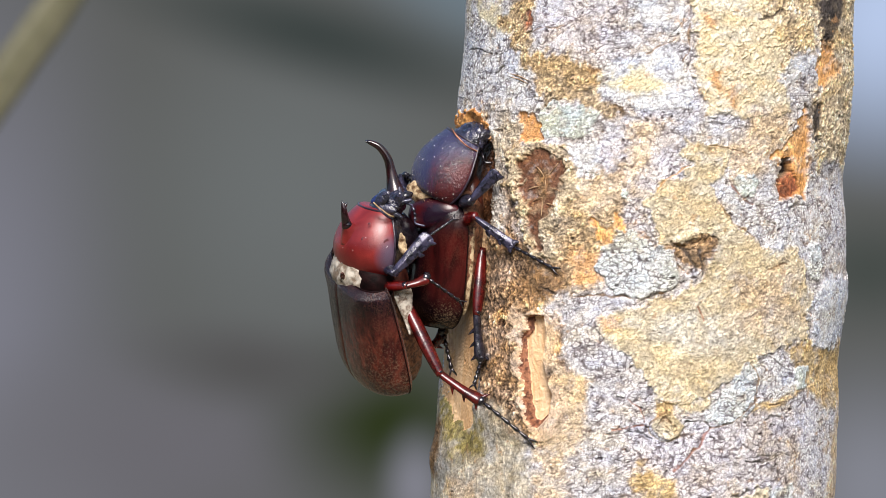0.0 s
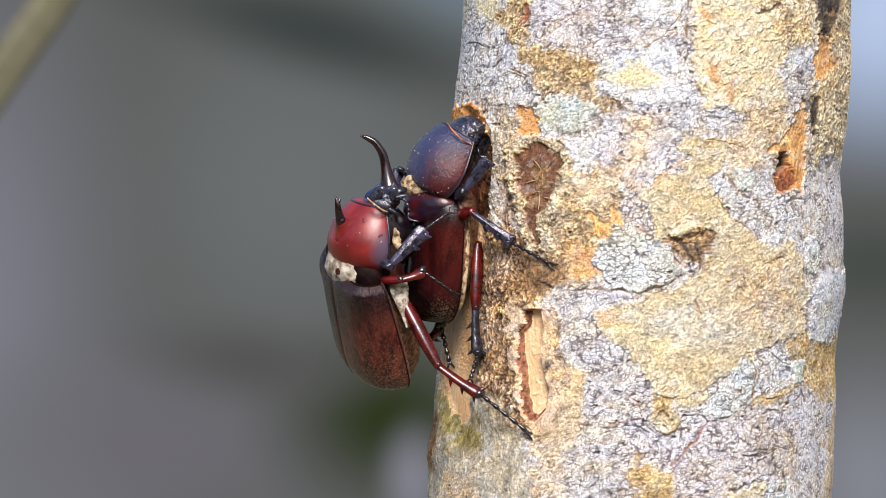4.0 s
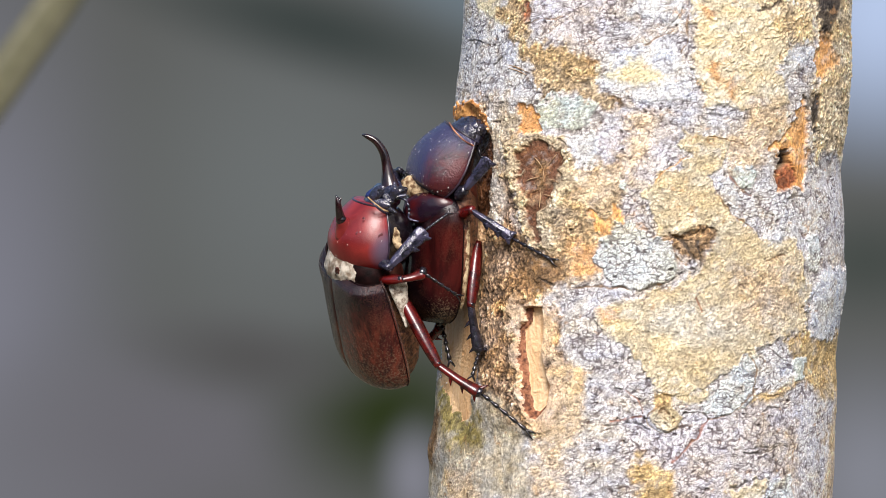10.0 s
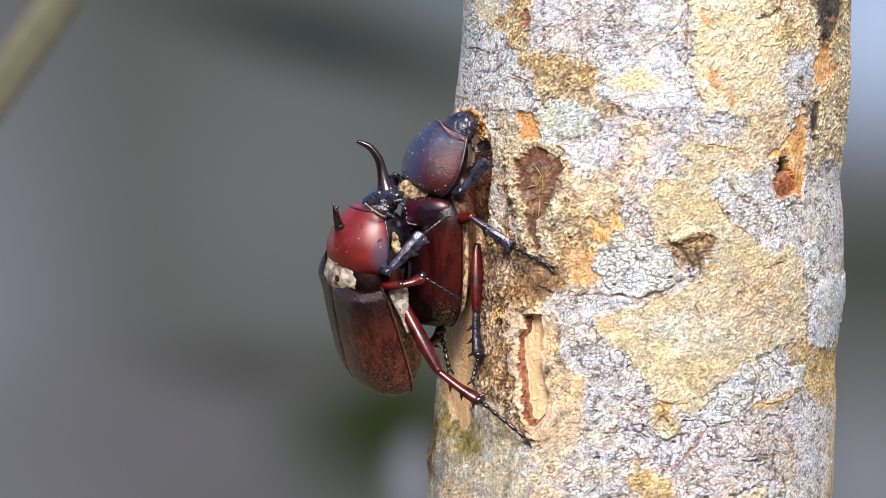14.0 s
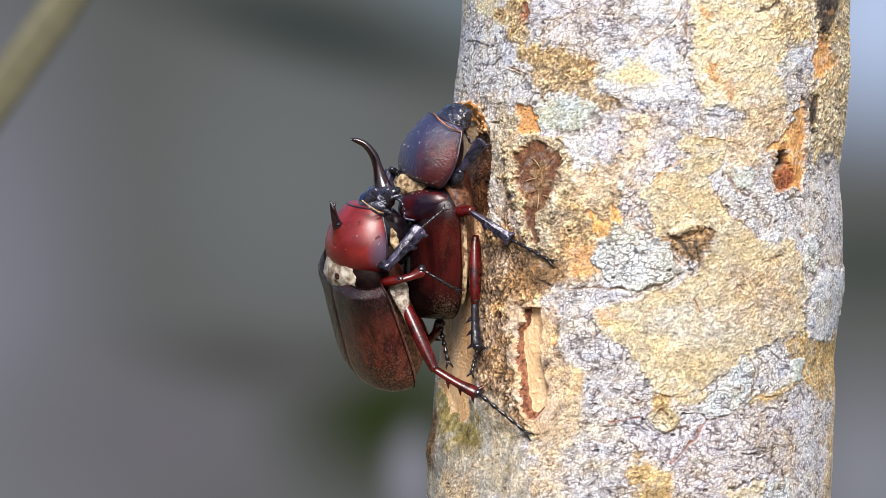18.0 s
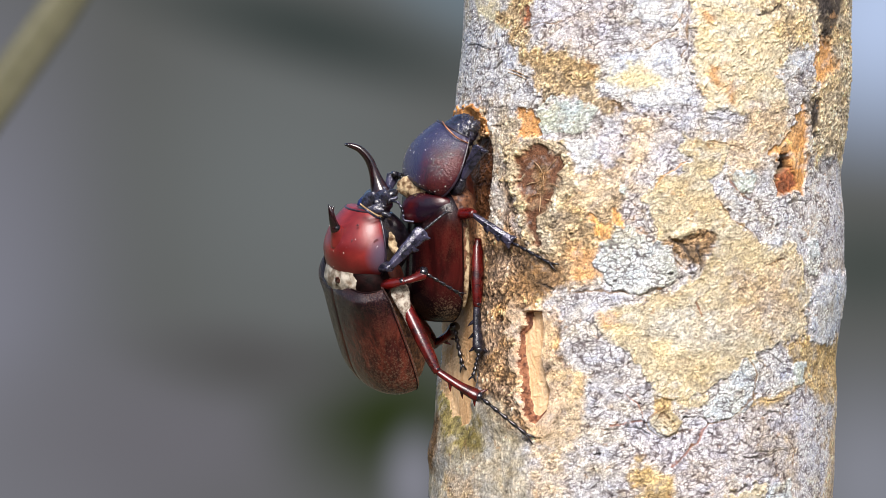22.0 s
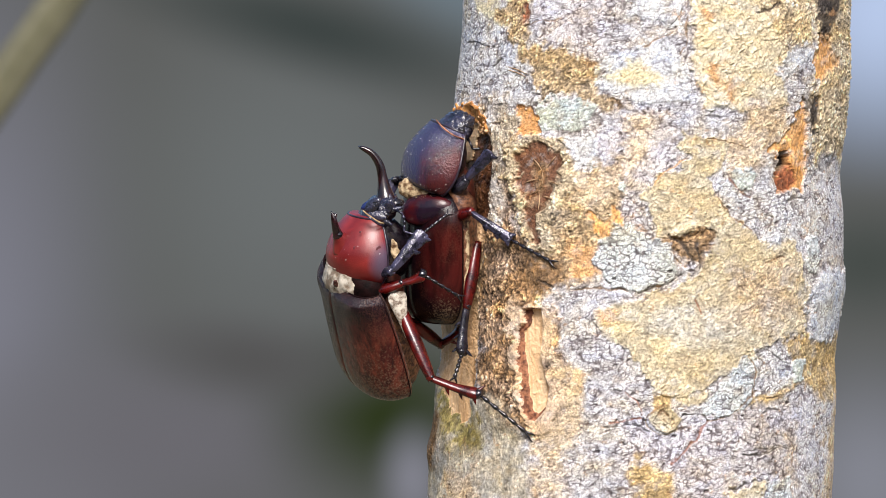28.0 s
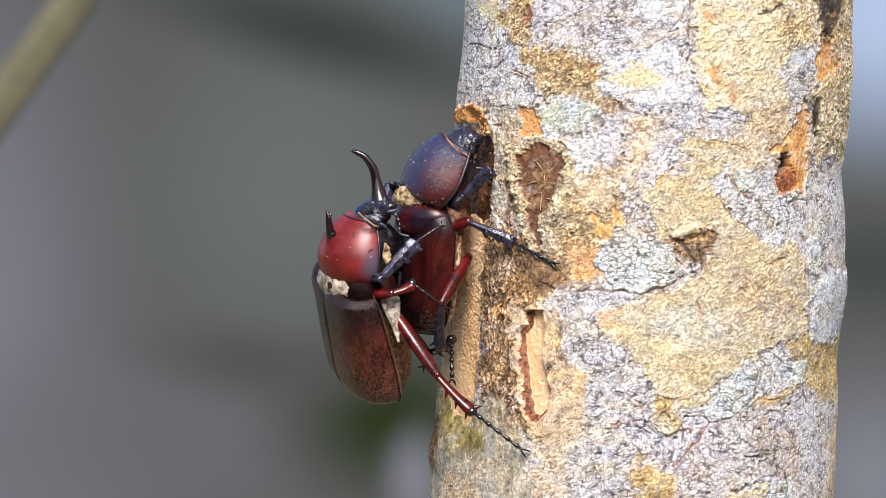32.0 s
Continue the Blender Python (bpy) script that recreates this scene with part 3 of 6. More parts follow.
        # rust-coloured specks, then darker colour in the wrinkles, pits and bead gaps
        rust = np.clip((fbm(s / 1.5, z / 1.2, 137, 3) - 0.22) * 9, 0, 0.55) * np.clip(warm * 5 + 0.5, 0, 1)
        t += (np.array((0.62, 0.34, 0.15)) - t) * rust[..., None]
        dark_lows = np.clip(0.95 * fur * line + 0.9 * pits * fur + 0.75 * beaded * gap, 0, 0.93)[..., None]
        t += (t * np.array((0.17, 0.14, 0.145)) - t) * dark_lows
        self.pigment = np.clip(t, 0.006, 0.96)

    def place(self, x, z, above=0.0):
        """The spot on the finished front surface at a given place across and up, millimetres."""
        i = int(np.clip(np.searchsorted(self.z, z), 1, len(self.z) - 1))
        r = self.R[i] + self.lift[i] + above
        px = self.axis[i] + r * np.sin(self.A[i])
        k = int(np.argmin(np.where(np.cos(self.A[i]) > 0, np.abs(px - x), 1e9)))
        return (float(px[k]), float(22.0 - r[k] * np.cos(self.A[i][k])), z)

    def sheet(self, name, co, quads, mat, root):
        """One piece of the surface, with its pigments, and normals that run on smoothly into its neighbours."""
        used, inv = np.unique(quads, return_inverse=True)
        me = mesh_from(name, co[used], inv.reshape(-1, 4), mat)
        layer = me.color_attributes.new("pigment", "FLOAT_COLOR", "POINT")
        rgba = np.ones((len(used), 4), dtype=np.float32)
        rgba[:, :3] = self.pigment.reshape(-1, 3)[used]
        rgba[:, 3] = np.clip(self.feel[..., 1].reshape(-1)[used], 0, 1)
        layer.data.foreach_set("color", rgba.ravel())
        me.normals_split_custom_set_from_vertices(self.normals[used].tolist())
        ob = new(name, me)
        ob.parent = root
        return ob

    def build(self):
        r = self.R + self.lift
        x = self.axis + r * np.sin(self.A)
        y = 22.0 - r * np.cos(self.A)
        grid = np.stack([x, y, self.Z], -1)
        rise = np.gradient(grid, axis=0)
        across = (np.roll(grid, -1, axis=1) - np.roll(grid, 1, axis=1)) / 2
        nor = np.cross(across, rise).reshape(-1, 3)
        self.normals = nor / np.maximum(np.linalg.norm(nor, axis=1, keepdims=True), 1e-12)
        co = grid.reshape(-1, 3) * MM
        rows, cols = self.A.shape
        i = np.arange(rows - 1)[:, None] * cols
        j = np.arange(cols)[None, :]
        k = (j + 1) % cols
        quads = np.stack([i + j, i + k, i + cols + k, i + cols + j], -1).reshape(-1, 4)
        own = self.owner.reshape(-1)[quads[:, 0]]
        root = new("tree_trunk")
        root.location = AIM + Vector((0.0458, 0.022, -1.6))
        shift = np.array(AIM - root.location)
        tagged(root, "slender living tree trunk with pale mottled bark and lichen patches", "tree trunk")
        for n, (name, mat, label) in enumerate(self.kinds):
            q = quads[own == n]
            if len(q) < 3:
                continue
            flecks = []
            pieces = [q] if n == 0 else islands(q)
            for piece in pieces:
                if len(piece) < 400 and len(pieces) > 1:
                    flecks.append(piece)
                    continue
                ob = self.sheet(name, co + shift, piece, mat, root)
                if label:
                    tagged(ob, label)
            if flecks:
                tagged(self.sheet("bark_speckling", co + shift, np.concatenate(flecks), mat, root), "tiny loose flecks round a patch of bark", kind="stuff")
        return root


trunk = Trunk()
P, K = trunk.patch, trunk.crack
for q in ((87.7, -9.3, 6, 0.9), (87.0, 17.7, 8, -1.3), (86.6, -25.0, 5, -0.9), (89.5, 39.2, 5, 0.5), (-1.1, -45.5, 4, 0.9), (4.3, 44.7, 8, -0.5)):
    trunk.swell(*q)
# broad fields of bark
P("bark_field", "grey", [(1.7, 53.9), (15.0, 54.8), (18.7, 42.1), (21.1, 32.2), (10.7, 30.0), (0.5, 27.0)], 0, 5, 3, label="greyish white wrinkled bark")
P("bark_field", "pink", [(20.5, 54.4), (39.8, 53.9), (33.8, 42.9), (21.7, 44.5)], 0, 6, 3, label="pinkish grey wrinkled bark")
P("bark_field", "pink", [(30.1, 24.6), (44.7, 29.4), (50.8, 25.7), (48.3, 17.2), (43.4, 11.1), (42.2, 1.3), (36.1, 5.0), (38.6, 13.6), (33.7, 19.7)], 0, 6, 3, label="pinkish grey wrinkled bark")
P("bark_field", "grey", [(61.9, 24.6), (70.8, 23.5), (72.1, 12.4), (87.4, 17.7), (89.4, 1.4), (81.6, 0.1), (69.5, 1.4), (63.2, 6.2), (58.2, 12.3)], 0, 6, 2.5, label="lavender grey wrinkled bark")
P("bark_field", "pink", [(39.7, -38.9), (55.7, -39.0), (63.2, -36.6), (68.3, -33.0), (84.7, -32.5), (89.1, -36.4), (88.6, -58.3), (39.7, -55.9)], 0, 6, 3, label="pinkish fine-wrinkled bark")
P("bark_field", "lilac", [(76.1, 13.7), (93.4, 19.1), (93.8, -1.1), (81.6, 0.1)], 0, 6, 4, label="lilac-white wrinkled bark at the trunk's edge, tint raised for side light")
P("bark_field", "peach", [(41.0, 29.4), (45.9, 29.4), (44.7, 20.9), (41.0, 13.5), (37.4, 17.2)], 0, 6, 3, label="peach-tinted bark")
P("bark_field", "cream", [(5.8, 55.9), (15.0, 54.8), (13.8, 49.2), (8.3, 51.0)], 0, 8, 3, label="yellowish stained bark")
P("bark_field", "tan", [(53.5, 56.3), (76.0, 56.8), (76.6, 47.0), (74.7, 39.6), (76.0, 31.0), (66.9, 28.9), (56.9, 31.3), (55.1, 36.8), (53.5, 44.1)], 0.25, 4, 1.0, label="smooth tan bark with small pimples")
P("bark_field", "grain", [(69.5, 56.6), (82.7, 57.2), (81.4, 44.8), (76.0, 42.7), (72.1, 46.8)], 0.1, 6, 1.6, label="granular olive-yellow bark")
P("bark_field", "grain", [(81.3, 57.1), (94.5, 58.3), (91.5, 18.5), (87.3, 21.5), (82.9, 17.6), (80.1, 22.4), (82.1, 34.9)], 0.1, 6, 2.0, label="granular olive-yellow bark at the trunk's edge")
P("bark_field", "white", [(80.0, 44.7), (81.4, 41.7), (75.3, 37.1), (74.4, 38.3), (76.7, 42.1)], 0.15, 5, 0.8, label="white slanting strip of bark")
P("bark_field", "peach", [(66.9, 30.8), (76.0, 31.0), (76.0, 24.8), (72.1, 21.0), (68.2, 13.6), (63.2, 13.6), (61.9, 23.4)], 0, 7, 3, label="orange-tinted flaking bark")
P("bark_field", "gold", [(52.6, 26.0), (51.4, 21.8), (53.8, 19.0), (48.9, 17.2), (46.5, 13.8), (43.2, 10.9), (45.6, 6.8), (46.8, 2.6), (50.7, 1.6), (57.5, 2.6), (58.8, -1.1), (55.7, -5.4), (51.4, -7.2), (49.5, -8.2), (44.6, -9.6), (33.7, -12.7), (32.3, -14.5), (33.9, -17.6), (37.3, -22.1), (41.2, -24.5), (43.4, -26.7), (45.8, -30.6), (51.4, -32.3), (58.2, -30.4), (62.2, -27.4), (67.0, -25.4), (69.6, -22.3), (74.8, -19.6), (79.2, -18.5), (81.1, -11.1), (80.2, -6.1), (78.8, -1.1), (76.1, 1.4), (69.8, 1.8), (67.0, 3.8), (63.2, 6.2), (61.7, 8.9), (58.7, 11.7), (56.9, 14.8), (61.9, 18.2), (63.4, 21.9), (56.9, 24.6)], 0.3, 4, 0.8, label="smooth golden tan bark with small pimples")
P("bark_field", "haze", [(43.4, -10.9), (50.7, -10.2), (63.2, -12.7), (64.5, -19.5), (54.4, -19.4), (45.8, -18.2)], 0, 8, 5, label="greyish bloom on tan bark")
P("bark_field", "peach", [(61.9, -4.8), (76.1, -4.8), (78.9, -14.8), (65.7, -17.0)], 0, 8, 6, label="orange-tinted tan bark")
P("bark_field", "rust", [(33.1, -13.3), (36.7, -13.9), (37.9, -17.0), (34.9, -17.6)], 0.1, 5, 1.6, label="rust-orange stained bark")
P("bark_field", "oliv", [(15.0, 57.3), (20.5, 56.9), (19.0, 49.5), (19.9, 44.6), (26.5, 43.6), (30.1, 42.3), (34.0, 41.0), (34.0, 35.6), (32.8, 32.2), (36.8, 30.7), (40.0, 31.1), (40.0, 29.7), (33.8, 28.7), (28.3, 33.0), (21.9, 32.6), (20.5, 37.1), (17.8, 42.2), (14.4, 47.3), (12.2, 52.5)], -0.1, 5, 1.2, label="olive-brown bark")
P("bark_field", "rough", [(8.0, 32.7), (15.0, 32.3), (15.0, 22.4), (17.4, 22.4), (15.6, 17.4), (16.8, 10.0), (18.6, 0.1), (26.5, -9.7), (27.7, -14.6), (26.4, -31.7), (24.6, -39.1), (21.6, -42.8), (14.3, -39.3), (8.2, -34.7), (5.8, -14.9), (7.6, 5.1)], 0, 7, 2.2, label="coarse brown flaking bark")
P("bark_field", "ash", [(10.2, 32.6), (15.8, 32.6), (15.8, 24.3), (14.4, 17.5), (13.4, 5.1), (10.7, 5.1), (10.2, 17.6)], 0.1, 6, 1.5, label="grey-white flaking bark beside the sap groove")
P("bark_field", "oliv", [(14.4, 23.9), (20.5, 24.8), (27.1, 21.9), (29.5, 17.3), (38.6, 18.4), (39.8, 12.3), (37.4, 7.4), (38.6, 3.8), (33.7, 0.1), (31.3, -7.2), (26.5, -12.1), (20.4, -9.7), (20.4, 0.1), (18.0, 7.5), (15.0, 16.2)], 0.25, 5, 1.6, label="rough golden brown bark round a scar")
P("bark_field", "peach", [(26.5, 17.3), (39.2, 17.8), (39.2, 11.7), (32.5, 6.8), (27.7, 9.9)], 0.05, 6, 2.5, label="yellowish peach bark")
P("bark_field", "umber", [(17.4, 0.1), (26.5, -3.6), (26.5, -8.5), (20.4, -9.7), (16.8, -7.3)], -0.2, 6, 2.0, label="dark brown bark")
P("bark_field", "rust", [(27.1, 1.3), (33.5, 0.1), (33.7, -7.2), (27.7, -7.2), (26.5, -3.6)], 0.0, 6, 2.0, label="orange-brown flaking bark")
P("bark_field", "rough", [(8.2, -13.0), (14.9, -12.2), (14.9, -27.0), (14.3, -32.0), (8.8, -30.9)], 0.0, 8, 2.5, label="grey-brown speckled bark")
P("bark_field", "pale", [(23.4, -9.1), (33.7, -7.2), (42.2, -9.6), (31.9, -12.7), (33.7, -18.2), (38.5, -24.3), (37.3, -38.9), (30.1, -42.6), (28.9, -25.6), (25.2, -19.5)], 0.05, 6, 2.5, label="pale wrinkled bark")
P("bark_field", "yellow", [(24.6, -24.4), (30.7, -26.8), (30.7, -34.1), (28.8, -42.7), (24.6, -44.0), (21.6, -40.4), (24.0, -34.2)], 0.05, 6, 2.0, label="yellowish bark beside a wound")
P("bark_field", "bronze", [(75.5, -19.6), (81.0, -18.5), (83.1, -22.3), (81.7, -29.8), (76.2, -32.0), (67.0, -34.9), (65.7, -32.4), (74.9, -30.8), (76.9, -27.1)], 0.1, 5, 1.4, label="brownish rough bark")
P("bark_field", "bronze", [(81.7, -19.8), (87.0, -18.8), (90.5, -21.3), (90.7, -35.3), (83.2, -34.2), (81.0, -29.7)], 0.1, 5, 1.6, label="brown granular bark at the trunk's edge")
P("bark_field", "peach", [(75.6, -40.7), (81.8, -39.8), (83.4, -57.5), (76.3, -56.8)], 0.0, 8, 3.5, label="tan-tinted bark")
P("bark_field", "lilac", [(76.2, -32.0), (90.7, -35.3), (89.4, -58.6), (79.1, -57.7), (77.6, -44.5)], 0, 6, 4, label="lilac-white fine-wrinkled bark, tint raised for side light")
P("bark_field", "peach", [(87.3, -35.2), (90.7, -35.3), (89.4, -58.0), (84.2, -57.6)], 0.0, 6, 3)
P("bark_field", "bronze", [(42.8, -46.2), (47.1, -46.8), (50.1, -49.9), (49.5, -56.6), (42.8, -56.5), (41.0, -49.8)], 0.05, 6, 1.8, label="small orange-brown bark patch")
P("bark_field", "tan", [(61.3, -56.8), (62.2, -52.5), (66.4, -51.2), (70.7, -50.6), (69.4, -57.1)], 0.25, 3, 0.5, label="small tan bark patch with a greenish edge")
P("bark_field", "peach", [(17.9, -42.9), (27.6, -43.9), (27.6, -52.4), (20.4, -53.9)], 0.0, 8, 3, label="pinkish stained bark")
P("bark_field", "algae", [(-4.5, -30.5), (2.0, -28.8), (9.4, -32.1), (14.9, -36.9), (17.9, -44.1), (19.8, -56.9), (-6.3, -56.8)], 0.05, 7, 2.5, label="smooth greenish grey algae-stained bark")
P("bark_field", "umber", [(-4.9, -36.0), (-0.3, -37.2), (0.3, -45.3), (-1.0, -49.9), (-5.6, -48.2)], 0.0, 4, 1.5, label="orange-brown edge of algae-stained bark")
P("bark_field", "moss", [(0.1, -30.3), (2.8, -31.3), (3.3, -37.5), (8.2, -34.7), (8.2, -43.3), (5.1, -42.3), (3.5, -44.9), (2.0, -42.6), (0.5, -37.7)], 0.0, 5, 1.2, label="olive-yellow algae streaks below the sap groove")
P("bark_field", "peach", [(2.0, -47.5), (8.2, -48.3), (7.6, -57.6), (2.0, -58.1)], 0, 8, 2.5)
# lichen
P("lichen_patch", "mint", [(21.7, 32.1), (30.1, 32.0), (32.8, 30.0), (31.3, 26.3), (26.5, 25.1), (22.9, 25.9), (21.1, 28.9)], 0.2, 4, 0.5, label="pale mint-green crust of lichen")
P("lichen_patch", "white", [(24.7, 23.5), (31.9, 24.6), (34.0, 20.9), (32.5, 17.7), (29.1, 17.5), (26.9, 20.5)], 0.25, 4, 0.5, label="bright white crust of lichen")
P("lichen_patch", "white", [(33.8, 40.7), (39.8, 42.9), (44.7, 44.8), (48.6, 45.3), (51.0, 41.0), (54.0, 36.7), (52.7, 34.3), (54.4, 31.1), (44.7, 30.4), (40.8, 31.4), (34.0, 33.6)], 0.2, 5, 0.8, label="white crust of lichen with a cream middle")
P("lichen_patch", "cream", [(34.0, 39.0), (36.8, 38.3), (41.0, 41.1), (44.7, 39.4), (48.6, 36.7), (46.5, 33.6), (39.8, 35.3), (34.1, 36.1)], 0.1, 5, 1.8, label="cream-yellow lichen")
P("lichen_patch", "white", [(39.8, 56.3), (53.0, 56.3), (51.0, 50.2), (48.6, 47.5), (44.7, 49.9), (41.6, 51.2)], 0.2, 5, 1.0, label="bluish white lichen")
P("lichen_patch", "crust", [(33.2, -3.5), (33.7, 0.1), (36.7, 3.8), (39.8, 4.8), (44.6, 2.8), (49.0, 1.3), (50.9, -2.3), (50.3, -6.0), (48.3, -7.8), (43.4, -8.9), (41.6, -9.4), (37.3, -8.4), (34.4, -7.2)], 0.45, 3, 0.35, label="raised grey-mint crust of lichen with black cracks")
P("lichen_patch", "mint", [(63.2, 16.6), (67.6, 16.7), (68.9, 14.2), (66.3, 11.8), (63.8, 13.6)], 0.2, 4, 0.6, label="small mint lichen")
P("lichen_patch", "white", [(58.4, 14.2), (62.5, 14.8), (65.7, 11.2), (63.2, 8.4), (60.0, 10.5)], 0.15, 4, 0.8, label="small white lichen")
P("lichen_patch", "white", [(70.8, 3.2), (75.4, 2.6), (74.1, -0.5), (71.1, 0.1)], 0.15, 4, 0.8, label="small white lichen")
P("lichen_patch", "white", [(82.3, -8.6), (86.0, -3.0), (90.4, -4.9), (90.4, -10.0), (88.8, -15.1), (85.9, -21.5), (80.6, -20.0), (80.3, -15.4)], 0.3, 4, 0.6, label="white lichen at the trunk's edge")
P("lichen_patch", "crust", [(56.4, -34.3), (58.8, -30.7), (63.2, -27.4), (67.0, -24.4), (68.9, -25.7), (68.0, -30.6), (67.0, -34.5), (61.9, -37.3), (58.8, -36.8)], 0.25, 4, 0.5, label="white lichen in a slanting band")
P("lichen_patch", "grey", [(68.3, -24.4), (72.8, -20.6), (75.5, -24.6), (76.5, -29.6), (69.0, -31.8)], 0.15, 4, 0.8, label="grey wrinkled bark above a slanting band")
P("lichen_patch", "mint", [(76.9, -24.6), (80.6, -24.7), (80.0, -30.0), (76.5, -29.6)], 0.25, 3, 0.4, label="small pale green lichen")
P("lichen_patch", "crust", [(70.4, -50.6), (76.3, -50.6), (77.0, -57.5), (69.0, -57.1)], 0.2, 3, 0.5, label="pale green lichen")
P("lichen_patch", "crust", [(81.0, 2.9), (82.7, 2.1), (83.3, -1.7), (82.6, -6.6), (80.8, -5.1), (80.2, -1.1)], 0.35, 2, 0.35, label="loose grey oval flake with a dark outline")
P("lichen_patch", "mint", [(38.8, 14.5), (40.0, 13.5), (39.5, 11.7), (38.6, 12.6)], 0.2, 2, 0.4)
# bare and orange wood
P("bark_wound", "fresh", [(16.6, 30.3), (20.5, 30.3), (21.7, 27.9), (22.4, 25.3), (20.4, 24.0), (16.8, 24.1), (16.3, 26.7)], -0.5, 3, 0.35, label="fresh orange scraped bark")
P("bark_wound", "orange", [(79.4, 32.1), (80.3, 27.4), (79.8, 22.4), (80.4, 17.5), (79.3, 11.8), (73.7, 11.8), (72.5, 14.9), (73.4, 17.9), (75.0, 20.8), (71.6, 21.3), (76.3, 26.5)], -0.5, 4, 0.8, label="orange gnawed bark with a dark hole")
P("bark_wound", "redrot", [(73.2, 16.7), (76.1, 17.9), (77.7, 14.3), (76.6, 11.7), (73.7, 12.2)], -0.4, 4, 0.8, label="red-brown rotten wood in the gnawed bark")
P("hole", "pit", [(74.5, 20.8), (75.5, 21.3), (76.3, 17.9), (74.2, 16.9), (73.2, 17.1)], -2.0, 2, 0.4, label="dark bore hole")
P("bark_wound", "orange", [(83.0, 47.1), (85.9, 47.1), (87.4, 42.7), (87.5, 39.5), (83.5, 36.2), (80.7, 39.8), (82.8, 42.4)], -0.4, 4, 1.0, label="rust-orange peeled bark")
P("stain", "soot", [(83.0, 57.3), (89.1, 57.9), (87.7, 50.2), (85.6, 46.8), (83.0, 46.9)], 0, 5, 1.6, label="black stain on the bark")
P("stain", "soot", [(81.4, 33.6), (84.5, 33.2), (83.1, 29.4), (81.5, 25.6), (83.6, 25.0), (81.5, 23.1), (80.3, 26.2)], -0.3, 6, 1.0, label="dark cracked flecks on the bark")
P("bark_wound", "orange", [(31.9, 7.7), (33.7, 7.0), (36.4, 4.8), (36.3, 1.8), (34.0, 2.3), (32.8, 4.4)], -0.3, 3, 0.5, label="orange flake scar")
P("bark_wound", "orange", [(36.4, 8.2), (38.3, 7.7), (38.8, 3.5), (37.8, 5.0), (36.4, 6.0)], -0.2, 3, 0.5, label="small orange flake scar")
P("bark_wound", "rust", [(59.4, 39.2), (61.9, 39.9), (61.3, 36.2), (59.2, 35.6)], 0.1, 6, 1.6)
P("bark_wound", "rust", [(61.3, 35.0), (63.8, 35.6), (63.2, 32.6), (61.3, 32.5)], 0.1, 6, 1.6)
P("bark_wound", "rust", [(55.7, 50.8), (58.2, 50.2), (57.5, 48.4), (55.7, 49.0)], 0.1, 6, 1.6)
P("bark_wound", "redrot", [(18.1, 53.1), (19.5, 53.2), (19.0, 50.0), (17.6, 49.9)], -0.2, 4, 0.8, label="small brown flake scar")
P("bark_wound", "umber", [(31.4, 41.5), (34.0, 41.2), (33.8, 39.5), (31.6, 39.3)], -0.1, 3, 1.0)
P("bark_wound", "umber", [(37.4, 31.4), (40.0, 31.4), (39.6, 29.9), (37.4, 29.9)], -0.1, 3, 1.0)
# the long brown scar, the cracked knot and the round one
P("bark_lip", "grain", [(15.3, 22.2), (20.0, 24.5), (26.3, 23.4), (28.9, 17.8), (28.4, 12.4), (26.5, 8.2), (23.8, 5.0), (24.1, -1.3), (18.2, -1.4), (17.3, 5.7), (15.3, 13.7)], 0.45, 3, 0.9, label="beaded tan lip round the scar")
P("scar", "scar", [(17.3, 21.4), (20.4, 22.5), (24.7, 21.5), (26.7, 17.3), (26.1, 13.0), (24.7, 9.7), (21.9, 6.5), (21.9, -0.1), (19.7, -0.1), (19.0, 6.3), (17.3, 13.7)], -0.45, 4, 0.9, label="sunken dark brown healed scar")
P("scar", "umber", [(21.0, 17.4), (23.5, 17.3), (22.6, 11.8), (20.7, 11.2)], 0.15, 3, 1.5, label="pale brown middle of the scar")
P("knot", "knot", [(49.5, 2.1), (55.1, 2.8), (58.9, 2.3), (57.2, -1.3), (55.7, -5.0), (53.0, -3.5), (50.7, -1.7)], -0.3, 5, 0.8, label="small dark brown cracked knot")
P("knot", "gold", [(44.9, -37.4), (45.3, -35.5), (46.8, -34.3), (49.0, -34.0), (51.0, -35.2), (51.7, -37.2), (50.7, -39.2), (48.8, -40.1), (46.3, -39.6)], 0.35, 1.5, 0.5, label="round tan knot with a raised ring")
P("bark_field", "bronze", [(46.4, -31.6), (50.1, -31.6), (49.5, -34.6), (46.4, -34.6)], 0.0, 3, 0.8)
P("bark_field", "gold", [(50.1, -31.3), (58.2, -30.4), (58.4, -33.1), (51.4, -34.3)], 0.05, 4, 1.0)
# fine cracks
K([(49.5, -46.5), (52.6, -44.0), (55.7, -41.2), (57.7, -38.0)], 0.45, 0.35, "redrot")
K([(57.7, -38.0), (56.9, -36.3), (53.8, -35.9), (52.2, -36.5)], 0.28, 0.3, "soot")
K([(57.7, -38.0), (60.0, -37.5), (63.5, -36.0), (67.3, -32.4), (68.9, -30.6)], 0.3, 0.25, "umber")
K([(44.6, -37.9), (45.1, -35.8), (46.6, -34.4), (48.3, -34.1)], 0.3, 0.4, "umber")
K([(44.6, -37.9), (45.3, -39.5), (47.1, -40.4), (49.5, -40.2), (51.1, -39.2)], 0.22, 0.3, "bronze")
K([(46.1, -37.7), (46.8, -36.2), (48.5, -35.7), (50.0, -36.5), (50.4, -37.9), (49.3, -38.9), (47.5, -38.9), (46.3, -38.2)], 0.18, 0.25, "oliv")
